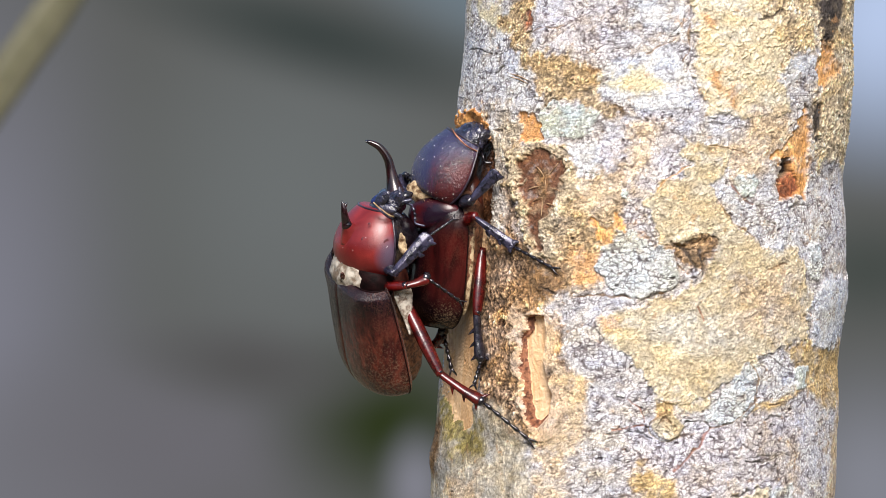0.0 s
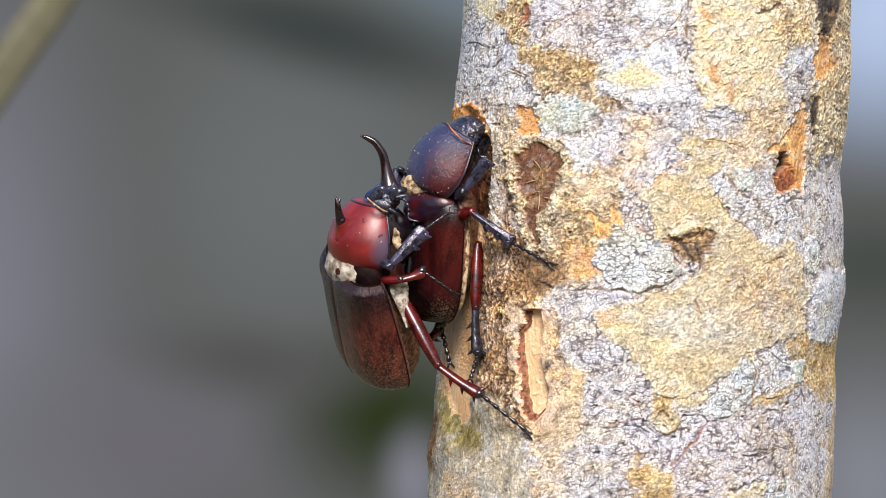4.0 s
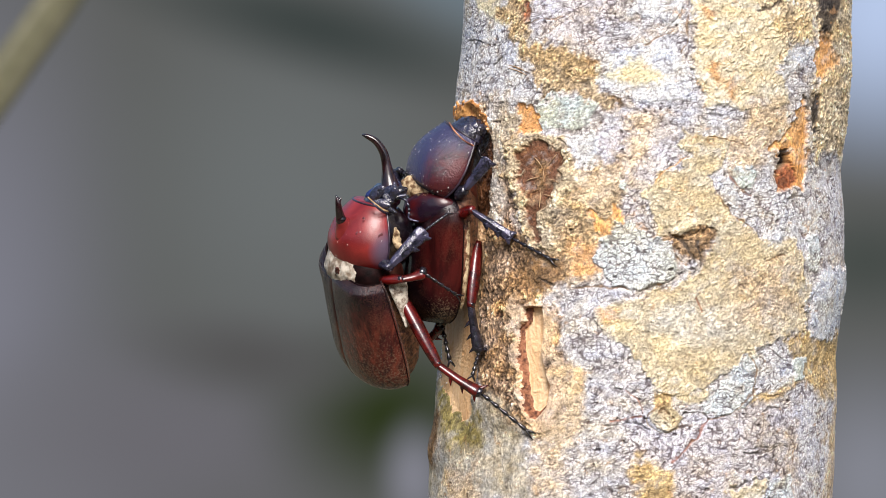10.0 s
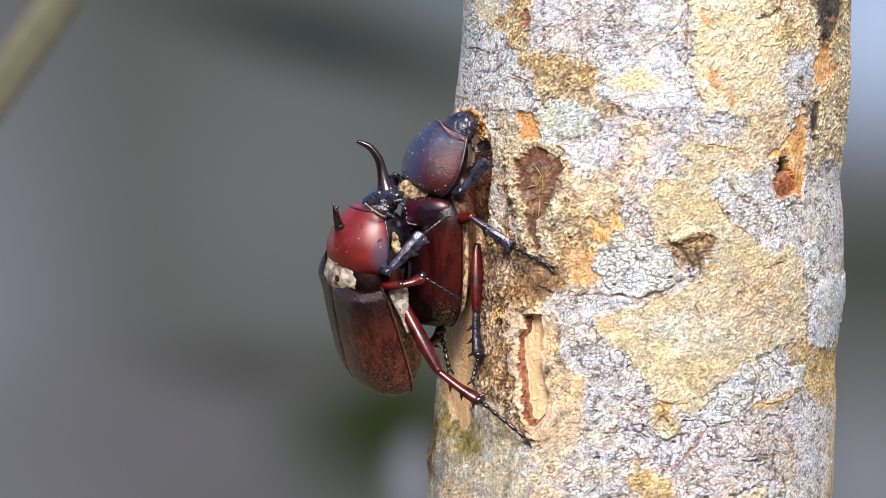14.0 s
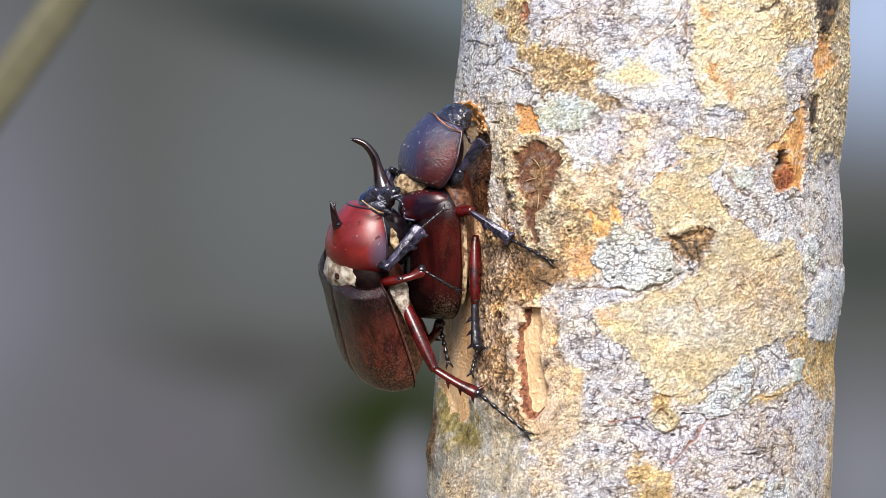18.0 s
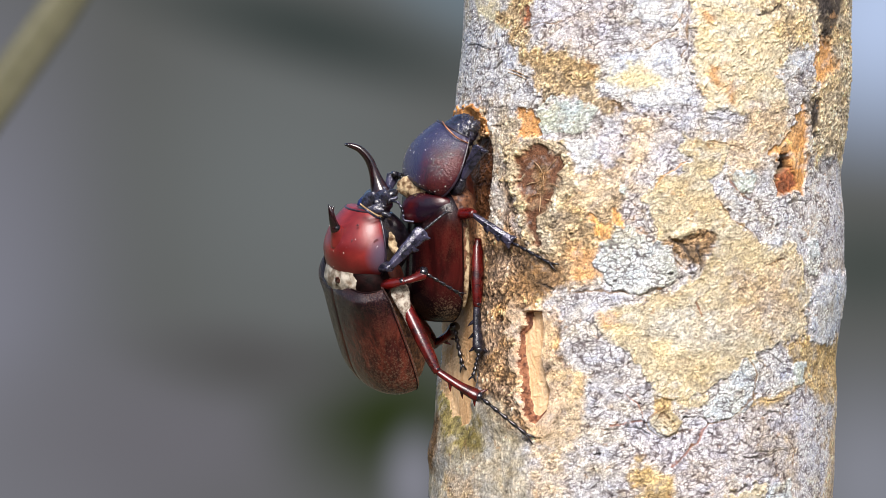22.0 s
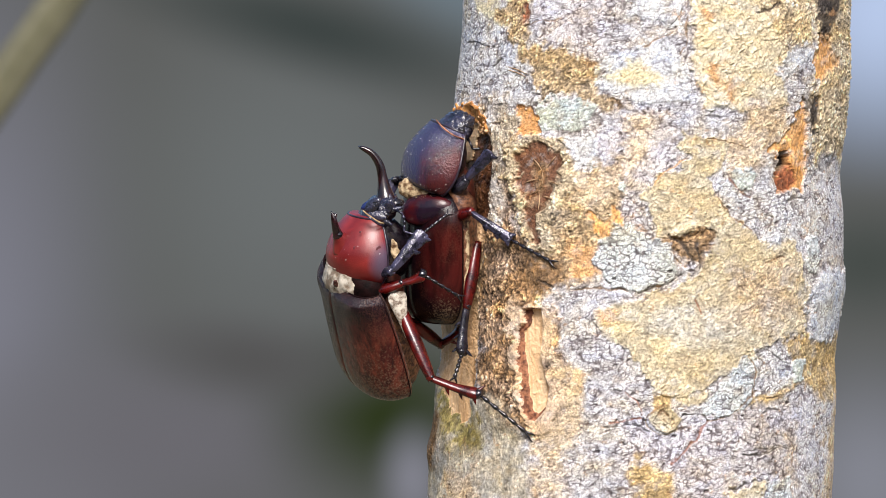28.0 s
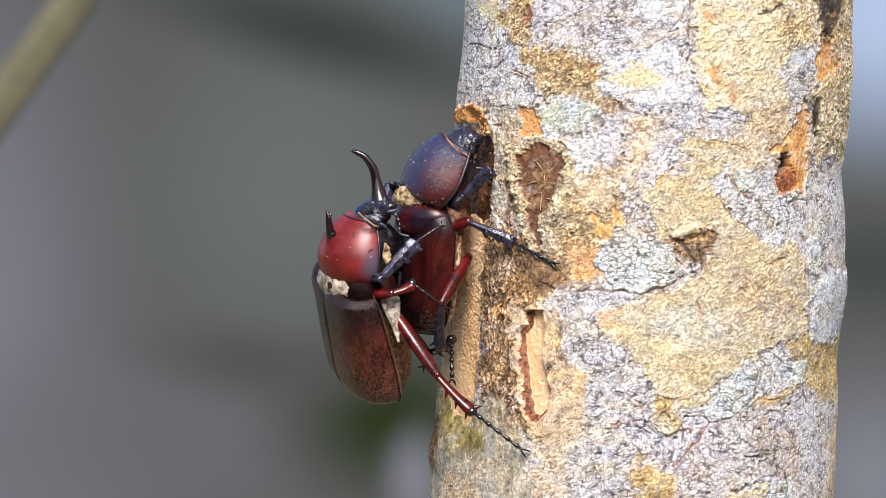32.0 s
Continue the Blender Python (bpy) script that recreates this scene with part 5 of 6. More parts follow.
head = MALE.add("head", loft([(-4.2, 4.0, 2.8, 2.8, 0), (-1.5, 4.9, 3.4, 3.4, 0), (1.0, 4.4, 3.1, 3.1, 0), (3.4, 3.2, 2.1, 2.1, 0), (4.8, 2.0, 1.1, 1.1, 0)],
                axes((-12.8, -7.0, 10.3), (0.62, -0.5, 0.55), (-0.65, -0.35, 0.6)), 30, 44, ripple=lumps), HEAD, "shiny blue-black lumpy head", turns="head")
MALE.add("head_horn", limb([(-11.4, -8.0, 12.1), (-11.8, -8.0, 14.4), (-12.3, -8.0, 17.5), (-13.0, -8.0, 20.4), (-14.5, -8.0, 22.7), (-16.2, -8.0, 23.8), (-17.5, -8.0, 24.3)],
                           [2.7, 1.75, 1.1, 0.95, 0.8, 0.62, 0.3], seg=16, rings=28), HORN, "long curved dark horn", under=head)
for dx in (-3, 4):
    MALE.add("horn_tip", limb([(-16.4, -8.0, 23.8), (-17.2, -8.0, 24.2), tuple(np.array((-17.8, -8.0, 24.3)) + np.array((0.1, dx * 0.2, 0.05 * dx)))], [0.55, 0.4, 0.12], seg=8, rings=6), BLACK, under=head)
MALE.add("eye", loft([(-1, 0.3, 0.3, 0.3, 0), (0, 1.1, 1.0, 1.0, 0), (1, 0.3, 0.3, 0.3, 0)], axes((-11.4, -10.5, 9.5), (0, 0, 1), (0, -1, 0)), 8, 14), BLACK, "round black eye", under=head)
MALE.add("antenna", limb([(-9.4, -11.0, 10.5), (-8.6, -12.0, 10.2), (-8.0, -12.0, 9.9), (-7.7, -12.0, 9.4), (-7.5, -12.0, 8.9), (-7.4, -12.0, 8.4), (-7.3, -12.0, 7.9), (-7.3, -12.0, 7.4), (-7.3, -12.0, 6.9), (-7.4, -12.0, 6.4), (-7.2, -12.0, 5.9), (-6.3, -12.0, 5.6), (-5.2, -12.0, 5.3)],
                         [0.3, 0.22, 0.34, 0.2, 0.4, 0.2, 0.4, 0.2, 0.38, 0.2, 0.3, 0.22, 0.28], seg=8, rings=60), SILVER, "beaded antenna", under=head)
MALE.add("mouth_bristles", hairs(axes((-8.7, -10.0, 11.7), (0, 0, 1), (0.4, -0.7, -0.3)), 26, (1.4, 1.2), 1.0, 5, (0.6, 0.3, 0.5)), BLACK, "black bristles round the mouth", under=head)
MALE.add("collar_seam", limb([(-16.3, -14.0, 10.6), (-14.8, -14.5, 9.2), (-12.8, -13.0, 7.8), (-11.1, -10.0, 7.4)], [0.12, 0.22, 0.22, 0.12], seg=8), HAIR, "golden hairy seam behind the head", turns=True)
MALE.add("collar_lip", limb([(-15.9, -14.4, 9.8), (-14.5, -15.0, 8.6), (-12.8, -13.6, 7.3), (-11.4, -11.0, 6.8)], [0.12, 0.26, 0.26, 0.12], seg=8), SILVER, "pale rim along the collar front", turns=True)
for p, f, r in (((-14.3, -11.5, 11.6), (0.6, -0.3, 0.5), 1.5), ((-11.1, -11.0, 11.0), (0.3, -0.4, 0.8), 1.3), ((-13.3, -11.6, 9.3), (0.8, -0.2, -0.2), 1.2), ((-11.9, -11.4, 8.3), (0.8, 0, -0.5), 0.8), ((-10.0, -10.6, 10.5), (0.9, 0, 0.3), 0.7)):
    MALE.add("cheek_ridge", loft([(-2.2, 0.3, 0.3, 0.3, 0), (-1, 0.9 * r, 0.6, 0.6, 0), (1, 0.8 * r, 0.6, 0.6, 0), (2.2, 0.3, 0.3, 0.3, 0)], axes(p, f, (-0.3, -0.9, 0.2)), 10, 14), HEAD, under=head)
MALE.add("brow", loft([(-1.5, 0.2, 0.2, 0.3, 0), (-0.7, 0.7, 0.45, 0.5, 0), (0.7, 0.6, 0.45, 0.5, 0), (1.5, 0.2, 0.2, 0.3, 0)], axes((-15.7, -10.5, 11.6), (0.75, -0.3, 0.55), (-0.4, -0.85, 0.3)), 12, 16), SHEEN_PAINT, "brow with a blue sheen painted in its colour", under=head)
MALE.add("mouthparts", limb([(-10.2, -9.0, 11.3), (-8.9, -9.0, 12.0), (-7.9, -8.0, 12.5)], [1.6, 1.2, 0.5], seg=12), BLACK, under=head)

# the female
FEMALE = Beetle("female_rhinoceros_beetle", (-0.5, 0.0, -2.4), (-0.5, 0.0, 18.9), "dark red hornless female rhinoceros beetle clinging to bark and feeding")
fh = axes((-0.3, 2.0, 12.9), (0.02, -0.08, 1.0), (-0.87, -0.5, 0.0))
ft = axes((0.2, 0.0, 18.4), (0.50, -0.05, 0.86), (-0.80, -0.55, 0.42))
F_ELY = shell("female_wing_case", (0.020, 0.003, 0.003), (0.058, 0.007, 0.006), 0.22, 0.15, 400, (2, 2, 0.6), 0.25, dust=0.1, streak=0.2, spec=0.16, coat_rough=0.15,
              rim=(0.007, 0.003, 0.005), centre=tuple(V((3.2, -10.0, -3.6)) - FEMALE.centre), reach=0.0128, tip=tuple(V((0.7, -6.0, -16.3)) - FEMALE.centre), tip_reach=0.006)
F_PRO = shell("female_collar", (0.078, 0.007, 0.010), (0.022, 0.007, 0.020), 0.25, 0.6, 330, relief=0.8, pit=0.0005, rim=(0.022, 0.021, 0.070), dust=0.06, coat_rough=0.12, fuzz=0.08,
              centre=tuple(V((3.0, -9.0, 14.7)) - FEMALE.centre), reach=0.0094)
wing_cases(FEMALE, fh, 29.5, 11.0, 7.4, F_ELY, "dark wine-red wing case", rolled=False, front_w=0.70, folded=True)
F_HUMP = shell("female_shoulder", (0.052, 0.005, 0.006), (0.012, 0.005, 0.012), 0.26, 0.35, 400, relief=0.15, spec=0.2, coat_rough=0.10)
FEMALE.add("shoulder_hump", loft([(-5.8, 0.8, 0.5, 0.5, 0), (-4.6, 2.6, 1.3, 1.2, 0), (-2, 3.5, 1.9, 1.6, 0), (1.5, 3.3, 2.1, 1.6, 0), (4, 2.5, 1.7, 1.2, 0), (5.6, 1.4, 0.9, 0.8, 0), (6.2, 0.5, 0.3, 0.4, 0)], axes((-3.1, -4.1, 8.5), (0.93, -0.34, 0.10), (-0.4, -0.9, 0.1)), 28, 32), F_HUMP, "wine-red hump with a violet gloss at the front of the wing cases")
FEMALE.add("abdomen", loft([(-29.2, 1.2, 1, 1, 0), (-28.0, 5.4, 2, 3.2, 0), (-20, 10.2, 2.5, 6.6, 0), (-10, 10.8, 2.5, 7.4, 0), (-2, 10.0, 2.5, 7, 0), (2, 6.0, 2.5, 4.6, 0), (4, 4, 2.5, 4, 0)],
           fh, 60, 36, ripple=lambda p, s: Vector((0.16 * math.sin(p.y * 2.1) * (1 if s < 0.2 else 0), 0, 0))), BELLY, "tan-brown ridged belly")
FEMALE.add("thorax_underside", loft([(-9, 5, 2, 4, -3.5), (-4, 7.6, 3, 4.2, -3.5), (2, 6.6, 3, 4, -3.2), (6, 4, 2, 3, -2.6)], fh, 20, 28), RED_BELLY, "dark red underside")
F_COLLAR = [(-6.9, 5.0, 4.2, 0.8, 0), (-6.2, 7.9, 5.6, 0.9, 0), (-3.2, 9.6, 6.6, 1.0, 0), (0.5, 9.6, 6.8, 1.0, 0), (4.2, 8.2, 5.9, 1.2, 0), (7.1, 6.7, 4.6, 1.6, 0), (8.0, 6.0, 4.1, 2.0, 0)]
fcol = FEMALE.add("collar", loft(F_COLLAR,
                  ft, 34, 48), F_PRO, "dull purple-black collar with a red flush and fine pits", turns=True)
FEMALE.neck = V((3.9, 0.0, 23.9))
collar_rims(FEMALE, ft, F_COLLAR, fcol)
fhead = FEMALE.add("head", loft([(-3.6, 4.9, 3.3, 2.8, 0), (-1.5, 5.0, 3.4, 3.0, 0), (0.8, 4.6, 3.1, 2.8, -0.1), (2.5, 3.9, 2.4, 2.2, -0.3), (3.5, 2.8, 1.4, 1.2, -0.6)],
                   axes((5.4, 0.0, 25.4), (0.62, 0.05, 0.72), (-0.72, -0.5, 0.5)), 40, 60, ripple=lambda p, s: crumple(p, s) * 1.25), HEAD, "small rough black head", turns="head")
FEMALE.add("chest", loft([(-7, 3.5, 1, 4.0, 0), (-5, 6.5, 2, 5.2, 0), (0, 7.5, 2, 5.6, 0), (4, 6.5, 2, 4.8, 0), (7, 3.8, 1, 3.4, 0)], ft, 16, 28), BLACK, "black chest", turns=True)
FEMALE.add("eye", loft([(-0.8, 0.3, 0.3, 0.3, 0), (0, 0.95, 0.9, 0.9, 0), (0.8, 0.3, 0.3, 0.3, 0)], axes((6.3, -3.8, 24.3), (0, 0, 1), (0, -1, 0)), 8, 14), BLACK, "round black eye", under=fhead)
FEMALE.add("antenna", limb([(7.4, -2.0, 22.3), (7.8, -3.0, 21.1), (8.2, -3.0, 19.9), (9.7, -3.0, 19.7)], [0.3, 0.28, 0.28, 0.4], seg=8, rings=16), BLACK, under=fhead)
FEMALE.add("collar_seam", limb([(1.0, -3.5, 27.3), (2.2, -6.6, 25.4), (4.2, -7.6, 23.4), (6.7, -6.2, 22.1)], [0.10, 0.17, 0.18, 0.14], seg=8), ORANGE_LINE, "orange seam behind the head", turns=True)
FEMALE.add("neck_membrane", loft([(-2, 5.8, 2.0, 2, 1.0), (0, 6.2, 2.6, 2.4, 1.0), (2, 5.8, 2.6, 2.4, 1.0)], axes((-1.0, 1.0, 11.4), (0.3, 0, 0.95), (-0.85, -0.5, 0.2)), 8, 24), RED_BELLY, "dark fold behind the collar")
FEMALE.add("neck_hair", loft([(-5.2, 0.5, 0.4, 0.5, 0), (-4.2, 1.9, 0.8, 1.0, 0), (-2, 2.3, 1.1, 1.2, 0), (0, 2.2, 1.2, 1.2, 0), (2.4, 1.9, 1.1, 1.2, 0), (4.6, 1.5, 0.9, 1.0, 0), (5.8, 0.6, 0.4, 0.5, 0)],
           axes((-4.5, -2.6, 12.2), (0.88, -0.2, -0.36), (-0.4, -0.88, -0.1)), 34, 36, ripple=lambda p, s: crumple(p, s) * 0.6), GOLD_FOLD, "golden hairy fold behind the collar")
FEMALE.add("neck_bristles", hairs(axes((-5.2, -4.6, 11.8), (0.9, -0.2, -0.3), (-0.2, -0.9, -0.3)), 60, (0.8, 3.6), 1.0, 8, (0.1, 0.4, 0.7)), HAIR, "golden bristles behind the collar")
FEMALE.add("neck_knob", loft([(-1.0, 0.3, 0.3, 0.3, 0), (-0.4, 1.1, 0.8, 0.8, 0), (0.5, 1.0, 0.8, 0.8, 0), (1.0, 0.3, 0.3, 0.3, 0)], axes((-2.0, -3.6, 11.3), (0.9, 0, 0.2), (-0.3, -0.9, 0)), 10, 16), BLACK)



def specks(m, stations, n, seed, size):
    """White grains on the upper side of a rounded body: dust, and points put in for glints."""
    rnd = random.Random(seed)
    rows = catmull(stations, 30)
    bm = bmesh.new()
    for _ in range(n):
        q = rnd.uniform(3, 26)
        y, w, top, bot, rise = rows[int(q)] * (1 - q % 1) + rows[int(q) + 1] * (q % 1)
        a = radians(rnd.uniform(5, 150))
        p = Vector((w * math.cos(a), y, rise + top * math.sin(a)))
        r = size * (0.5 + 1.6 * rnd.random() ** 3)
        v = [bm.verts.new(m @ ((p + Vector(o) * r) * MM)) for o in ((1, 0, 0), (-1, 0, 0), (0, 1, 0), (0, -1, 0), (0, 0, 1), (0, 0, -1))]
        for i in (0, 1):
            for j in (2, 3):
                for k in (4, 5):
                    bm.faces.new((v[i], v[j], v[k]))
    bmesh.ops.recalc_face_normals(bm, faces=bm.faces)
    return bm


# one white for dust and for the painted glints among it
DUST_GLINT = plain("pale_dust_glint", (0.5, 0.46, 0.40), (0.8, 0.78, 0.74), 0.7)
MALE.add("dust", specks(mt, M_COLLAR, 40, 7, 0.075), DUST_GLINT, "pale dust grains, some standing in for glints", under=collar)
FEMALE.add("dust", specks(ft, F_COLLAR, 110, 9, 0.085), DUST_GLINT, "pale dust grains, some standing in for glints", under=fcol)


def crumb(p, r, seed):
    rnd = random.Random(seed)
    bm = bmesh.new()
    bmesh.ops.create_icosphere(bm, subdivisions=1, radius=r * MM)
    for v in bm.verts:
        v.co *= rnd.uniform(0.6, 1.3)
    ob = part("wood_crumb", bm, CRUMB)
    ob.location = V(p)
    tagged(ob, "tiny orange crumb of chewed wood by the sap hole", "wood crumb", group="crumbs by the sap hole")


rnd = random.Random(4)
for i in range(18):
    q = (8.3, 0.7, 28.6)
    crumb(trunk.place(q[0] + abs(rnd.gauss(0, 1.0)) - 0.2, q[2] + rnd.gauss(-1.6, 1.5), 0.2), rnd.uniform(0.2, 0.5), i)


# ---- legs ----
def between(a, b):
    """A pose at a whose forward axis points to b."""
    f = (b - a).normalized()
    up = Vector((0, -1, 0))
    r = f.cross(up).normalized()
    return Matrix.Translation(a) @ Matrix((r, f, r.cross(f))).transposed().to_4x4()


def thigh_mesh(length, r):
    return tube([(0, -0.4, 0), (0, length * 0.2, 0), (0, length * 0.55, 0.1), (0, length * 0.85, 0), (0, length + 0.7, 0)], [r * 0.6, r * 0.95, r * 1.05, r * 0.9, r * 0.62], seg=14, rings=16, flat=0.8)


def shin_mesh(length, r, spines, bow=0.0):
    """A shin that widens to its end, slightly bowed, with stout spines."""
    bm = tube([(0, -0.8, 0), (bow * 0.5, length * 0.15, 0), (bow, length * 0.55, 0), (bow * 0.4, length * 0.88, 0), (0, length, 0)], [r * 0.7, r * 0.82, r * 0.95, r * 1.3, r * 0.9], seg=14, rings=22, flat=0.72)
    for at, side in spines:
        y = at * length
        join(bm, tube([(side * r * 0.4, y, 0), (side * r * 1.2, y + 0.4, 0), (side * r * 2.0, y + 1.1, 0)], [0.7, 0.4, 0.05], seg=6, rings=4))
    return bm


def blade_mesh(length, r, teeth):
    """A broad flat shin with a keel down its face, notched into blunt teeth."""
    bm = loft([(-0.4, 0.5 * r, 0.4 * r, 0.4 * r, 0), (length * 0.12, 0.62 * r, 0.5 * r, 0.4 * r, 0), (length * 0.4, 0.85 * r, 0.55 * r, 0.4 * r, 0), (length * 0.7, r, 0.5 * r, 0.4 * r, 0),
               (length * 0.92, 1.1 * r, 0.4 * r, 0.3 * r, 0), (length, 0.7 * r, 0.3 * r, 0.25 * r, 0)], Matrix(), 26, 24, 0.9,
              ripple=lambda p, s: Vector((0, 0, (0.22 * math.exp(-(p.x / 0.3) ** 2) - 0.12 * math.exp(-((p.x - 0.6) / 0.25) ** 2)) * max(s, 0))) + lumps(p, s) * 0.14)
    for at, side in teeth:
        y = at * length
        join(bm, tube([(side * r * 0.5, y - 0.2, 0), (side * r * 1.05, y + 0.3, 0), (side * r * 1.4, y + 0.8, 0.1)], [1.0, 0.62, 0.15], seg=8, rings=6, flat=0.7))
    return bm


def foot_mesh(length, r, bend, root=0.0):
    """Five bead-like joints on a dark knuckle, and a pair of hooked claws."""
    bm = tube([(0, -1.2, 0), (0, -0.5, 0), (0, 0.2, 0), (0, 0.7, 0)], [root * 0.8, root * 1.16, root * 1.05, r], seg=12, rings=8, flat=0.8) if root else None
    for k in range(5):
        y0, y1 = length * 0.86 * k / 5, length * 0.86 * (k + 1) / 5
        z0, z1 = (bend * math.sin(math.pi * y / length) for y in (y0, y1))
        m0 = tube([(0, y0, z0), (0, (y0 * 2 + y1) / 3, z0), (0, (y0 + y1 * 3) / 4, z1), (0, y1, z1)], [r * 0.5, r * 0.75, r * 1.1, r * 0.6], seg=8, rings=6)
        bm = join(bm, m0) if bm else m0
    for s in (-1, 1):
        join(bm, tube([(0, length * 0.84, 0), (s * 0.35, length * 0.92, 0.1), (s * 0.75, length * 1.0, -0.1), (s * 0.7, length * 1.03, -0.6)], [r * 0.6, r * 0.5, r * 0.35, 0.04], seg=6, rings=6))
    return bm


def leg(beetle, name, label, hip, knee, ankle, foot, radii, mats, spines=(), holds="trunk", base="body", bend=0.4, bow=0.25, broad=False):
    if holds == "trunk" and foot[0] > 15:
        foot = trunk.place(foot[0], foot[2], 0.35)
    h, k, a, f = V(hip), V(knee), V(ankle), V(foot)
    mm = [d.length / MM for d in (k - h, a - k, f - a)]
    thigh = part(name, thigh_mesh(mm[0], radii[0]), mats[0], beetle.root, label)
    shin = part("shin", blade_mesh(mm[1], radii[1], spines) if broad else shin_mesh(mm[1], radii[1], spines, bow), mats[1], thigh)
    if not broad:
        ball = bmesh.new()
        bmesh.ops.create_uvsphere(ball, u_segments=12, v_segments=8, radius=radii[1] * 0.78 * MM)
        bmesh.ops.translate(ball, verts=ball.verts, vec=(0, mm[0] * MM, 0))
        part("knee", ball, BLACK, thigh)
    toe = part("foot", foot_mesh(mm[2], radii[2], bend, 0 if broad else radii[1]), mats[2], thigh)
    beetle.legs.append(dict(thigh=thigh, shin=shin, toe=toe, h=h, k=k, a=a, f=f, holds=holds, base=base, name=name, shift={}))
    return beetle.legs[-1]


SP = [(0.35, 1), (0.62, 1), (0.9, 1), (0.95, -1)]
male_hind = leg(MALE, "hind_leg", "glossy dark red hind leg with spines", (-8.8, -9.0, -10.8), (-1.0, -13.0, -25.9), (8.4, -15.0, -32.1), (19.9, -17.0, -41.4), (1.6, 1.2, 0.5), (LEG_RED, LEG_RED, BLACK), SP)
leg(MALE, "middle_leg", "dark red middle leg", (-13.3, -11.0, -7.3), (-8.9, -14.0, -7.3), (-3.9, -13.0, -5.8), (4.5, -10.0, -11.3), (1.3, 1.15, 0.42), (LEG_RED, LEG_RED, BLACK), holds="female")
leg(MALE, "front_leg", "blue-black toothed front leg", (-13.9, -9.0, -2.6), (-11.6, -14.0, -4.6), (-3.7, -13.0, 3.5), (2.0, -9.0, 7.8), (1.6, 1.6, 0.4), (SILVER, SILVER, BLACK), [(0.58, 1), (0.9, 1)], holds="female", base="thorax", broad=True)
leg(MALE, "front_leg", "blue-black front leg gripping the mate", (-13.0, 2.0, 7.6), (-10.8, 4.0, 12.9), (-9.8, 3.0, 16.8), (-8.0, 1.0, 15.6), (1.3, 1.3, 0.7), (SILVER, SILVER, BLACK), holds="female", base="thorax", bend=0.8, broad=True)
male_far = leg(MALE, "hind_leg", "dark red hind leg on the far side", (-6.8, 4.0, -14.3), (-3.5, 10.0, -21.4), (-0.1, 4.0, -17.4), (2.0, 2.0, -26.8), (1.5, 1.2, 0.55), (LEG_RED, LEG_RED, BLACK), SP[:2], bend=0.5)
female_front = leg(FEMALE, "front_leg", "blue-black front leg clinging to the bark", (3.0, -5.0, 11.3), (4.7, -8.0, 11.9), (10.4, -10.0, 18.7), (9.4, -6.0, 17.0), (1.7, 1.35, 0.5), (LEG_BLUE, SILVER, BLACK), [(0.92, 1)], base="thorax", broad=True)
leg(FEMALE, "middle_leg", "dark middle leg stretched over the bark", (3.5, -4.0, 7.0), (6.4, -10.0, 7.8), (15.3, -12.5, 1.6), (24.8, -18.0, -3.7), (1.5, 1.08, 0.46), (LEG_RED, SILVER, BLACK), [(0.42, 1), (0.7, 1), (0.95, 1), (0.95, -1)], broad=True)
female_hind = leg(FEMALE, "hind_leg", "dark red hind leg with a black spined shin", (8.0, -2.9, 0.8), (6.8, -7.0, -12.9), (8.2, -7.0, -23.2), (6.4, -8.0, -29.4), (1.5, 1.2, 0.5), (LEG_RED, LEG_BLUE, BLACK), SP)


# ---- the blade of grass behind ----
def leaf_blade():
    line = catmull([(-1.25, 4.0, 0.0, 18), (-0.98, 4.0, 1.0, 20), (-0.80, 4.0, 1.36, 23), (-0.62, 4.0, 1.648, 25), (-0.517, 4.0, 1.799, 25), (-0.484, 4.0, 1.845, 24), (-0.452, 4.0, 1.890, 23), (-0.388, 4.0, 1.975, 10), (-0.348, 4.0, 2.020, 1)], 40)
    root = new("grass_blade")
    root.location = (-1.25, 4.0, 0.0)
    bm = bmesh.new()
    rows = []
    for x, y, z, w in line:
        p = Vector((x, y, z)) - root.location
        side = Vector((0.85, 0.1, -0.5)) * w * MM
        rows.append([bm.verts.new(p + side * s + Vector((0, -0.003 * (1 - abs(s)), 0))) for s in (-1, -0.5, 0, 0.5, 1)])
    skin(bm, rows, closed=False)
    tagged(root, "long yellow-green blade of grass out of focus", "grass blade")
    rib = tube([tuple((Vector(r[:3]) - root.location) / MM - Vector((0, 4, 0))) for r in line[::5]], [2.2] * 8 + [0.6], seg=6, rings=24)
    part("midrib", rib, plain("pale_rib", (0.10, 0.10, 0.04), (0.14, 0.13, 0.06), 0.7, 40), root)
    thicken(part("blade", bm, plain("yellow_green_leaf", (0.088, 0.084, 0.048), (0.112, 0.106, 0.062), 0.7, 40), root), 0.0006)
    return root


blade = leaf_blade()


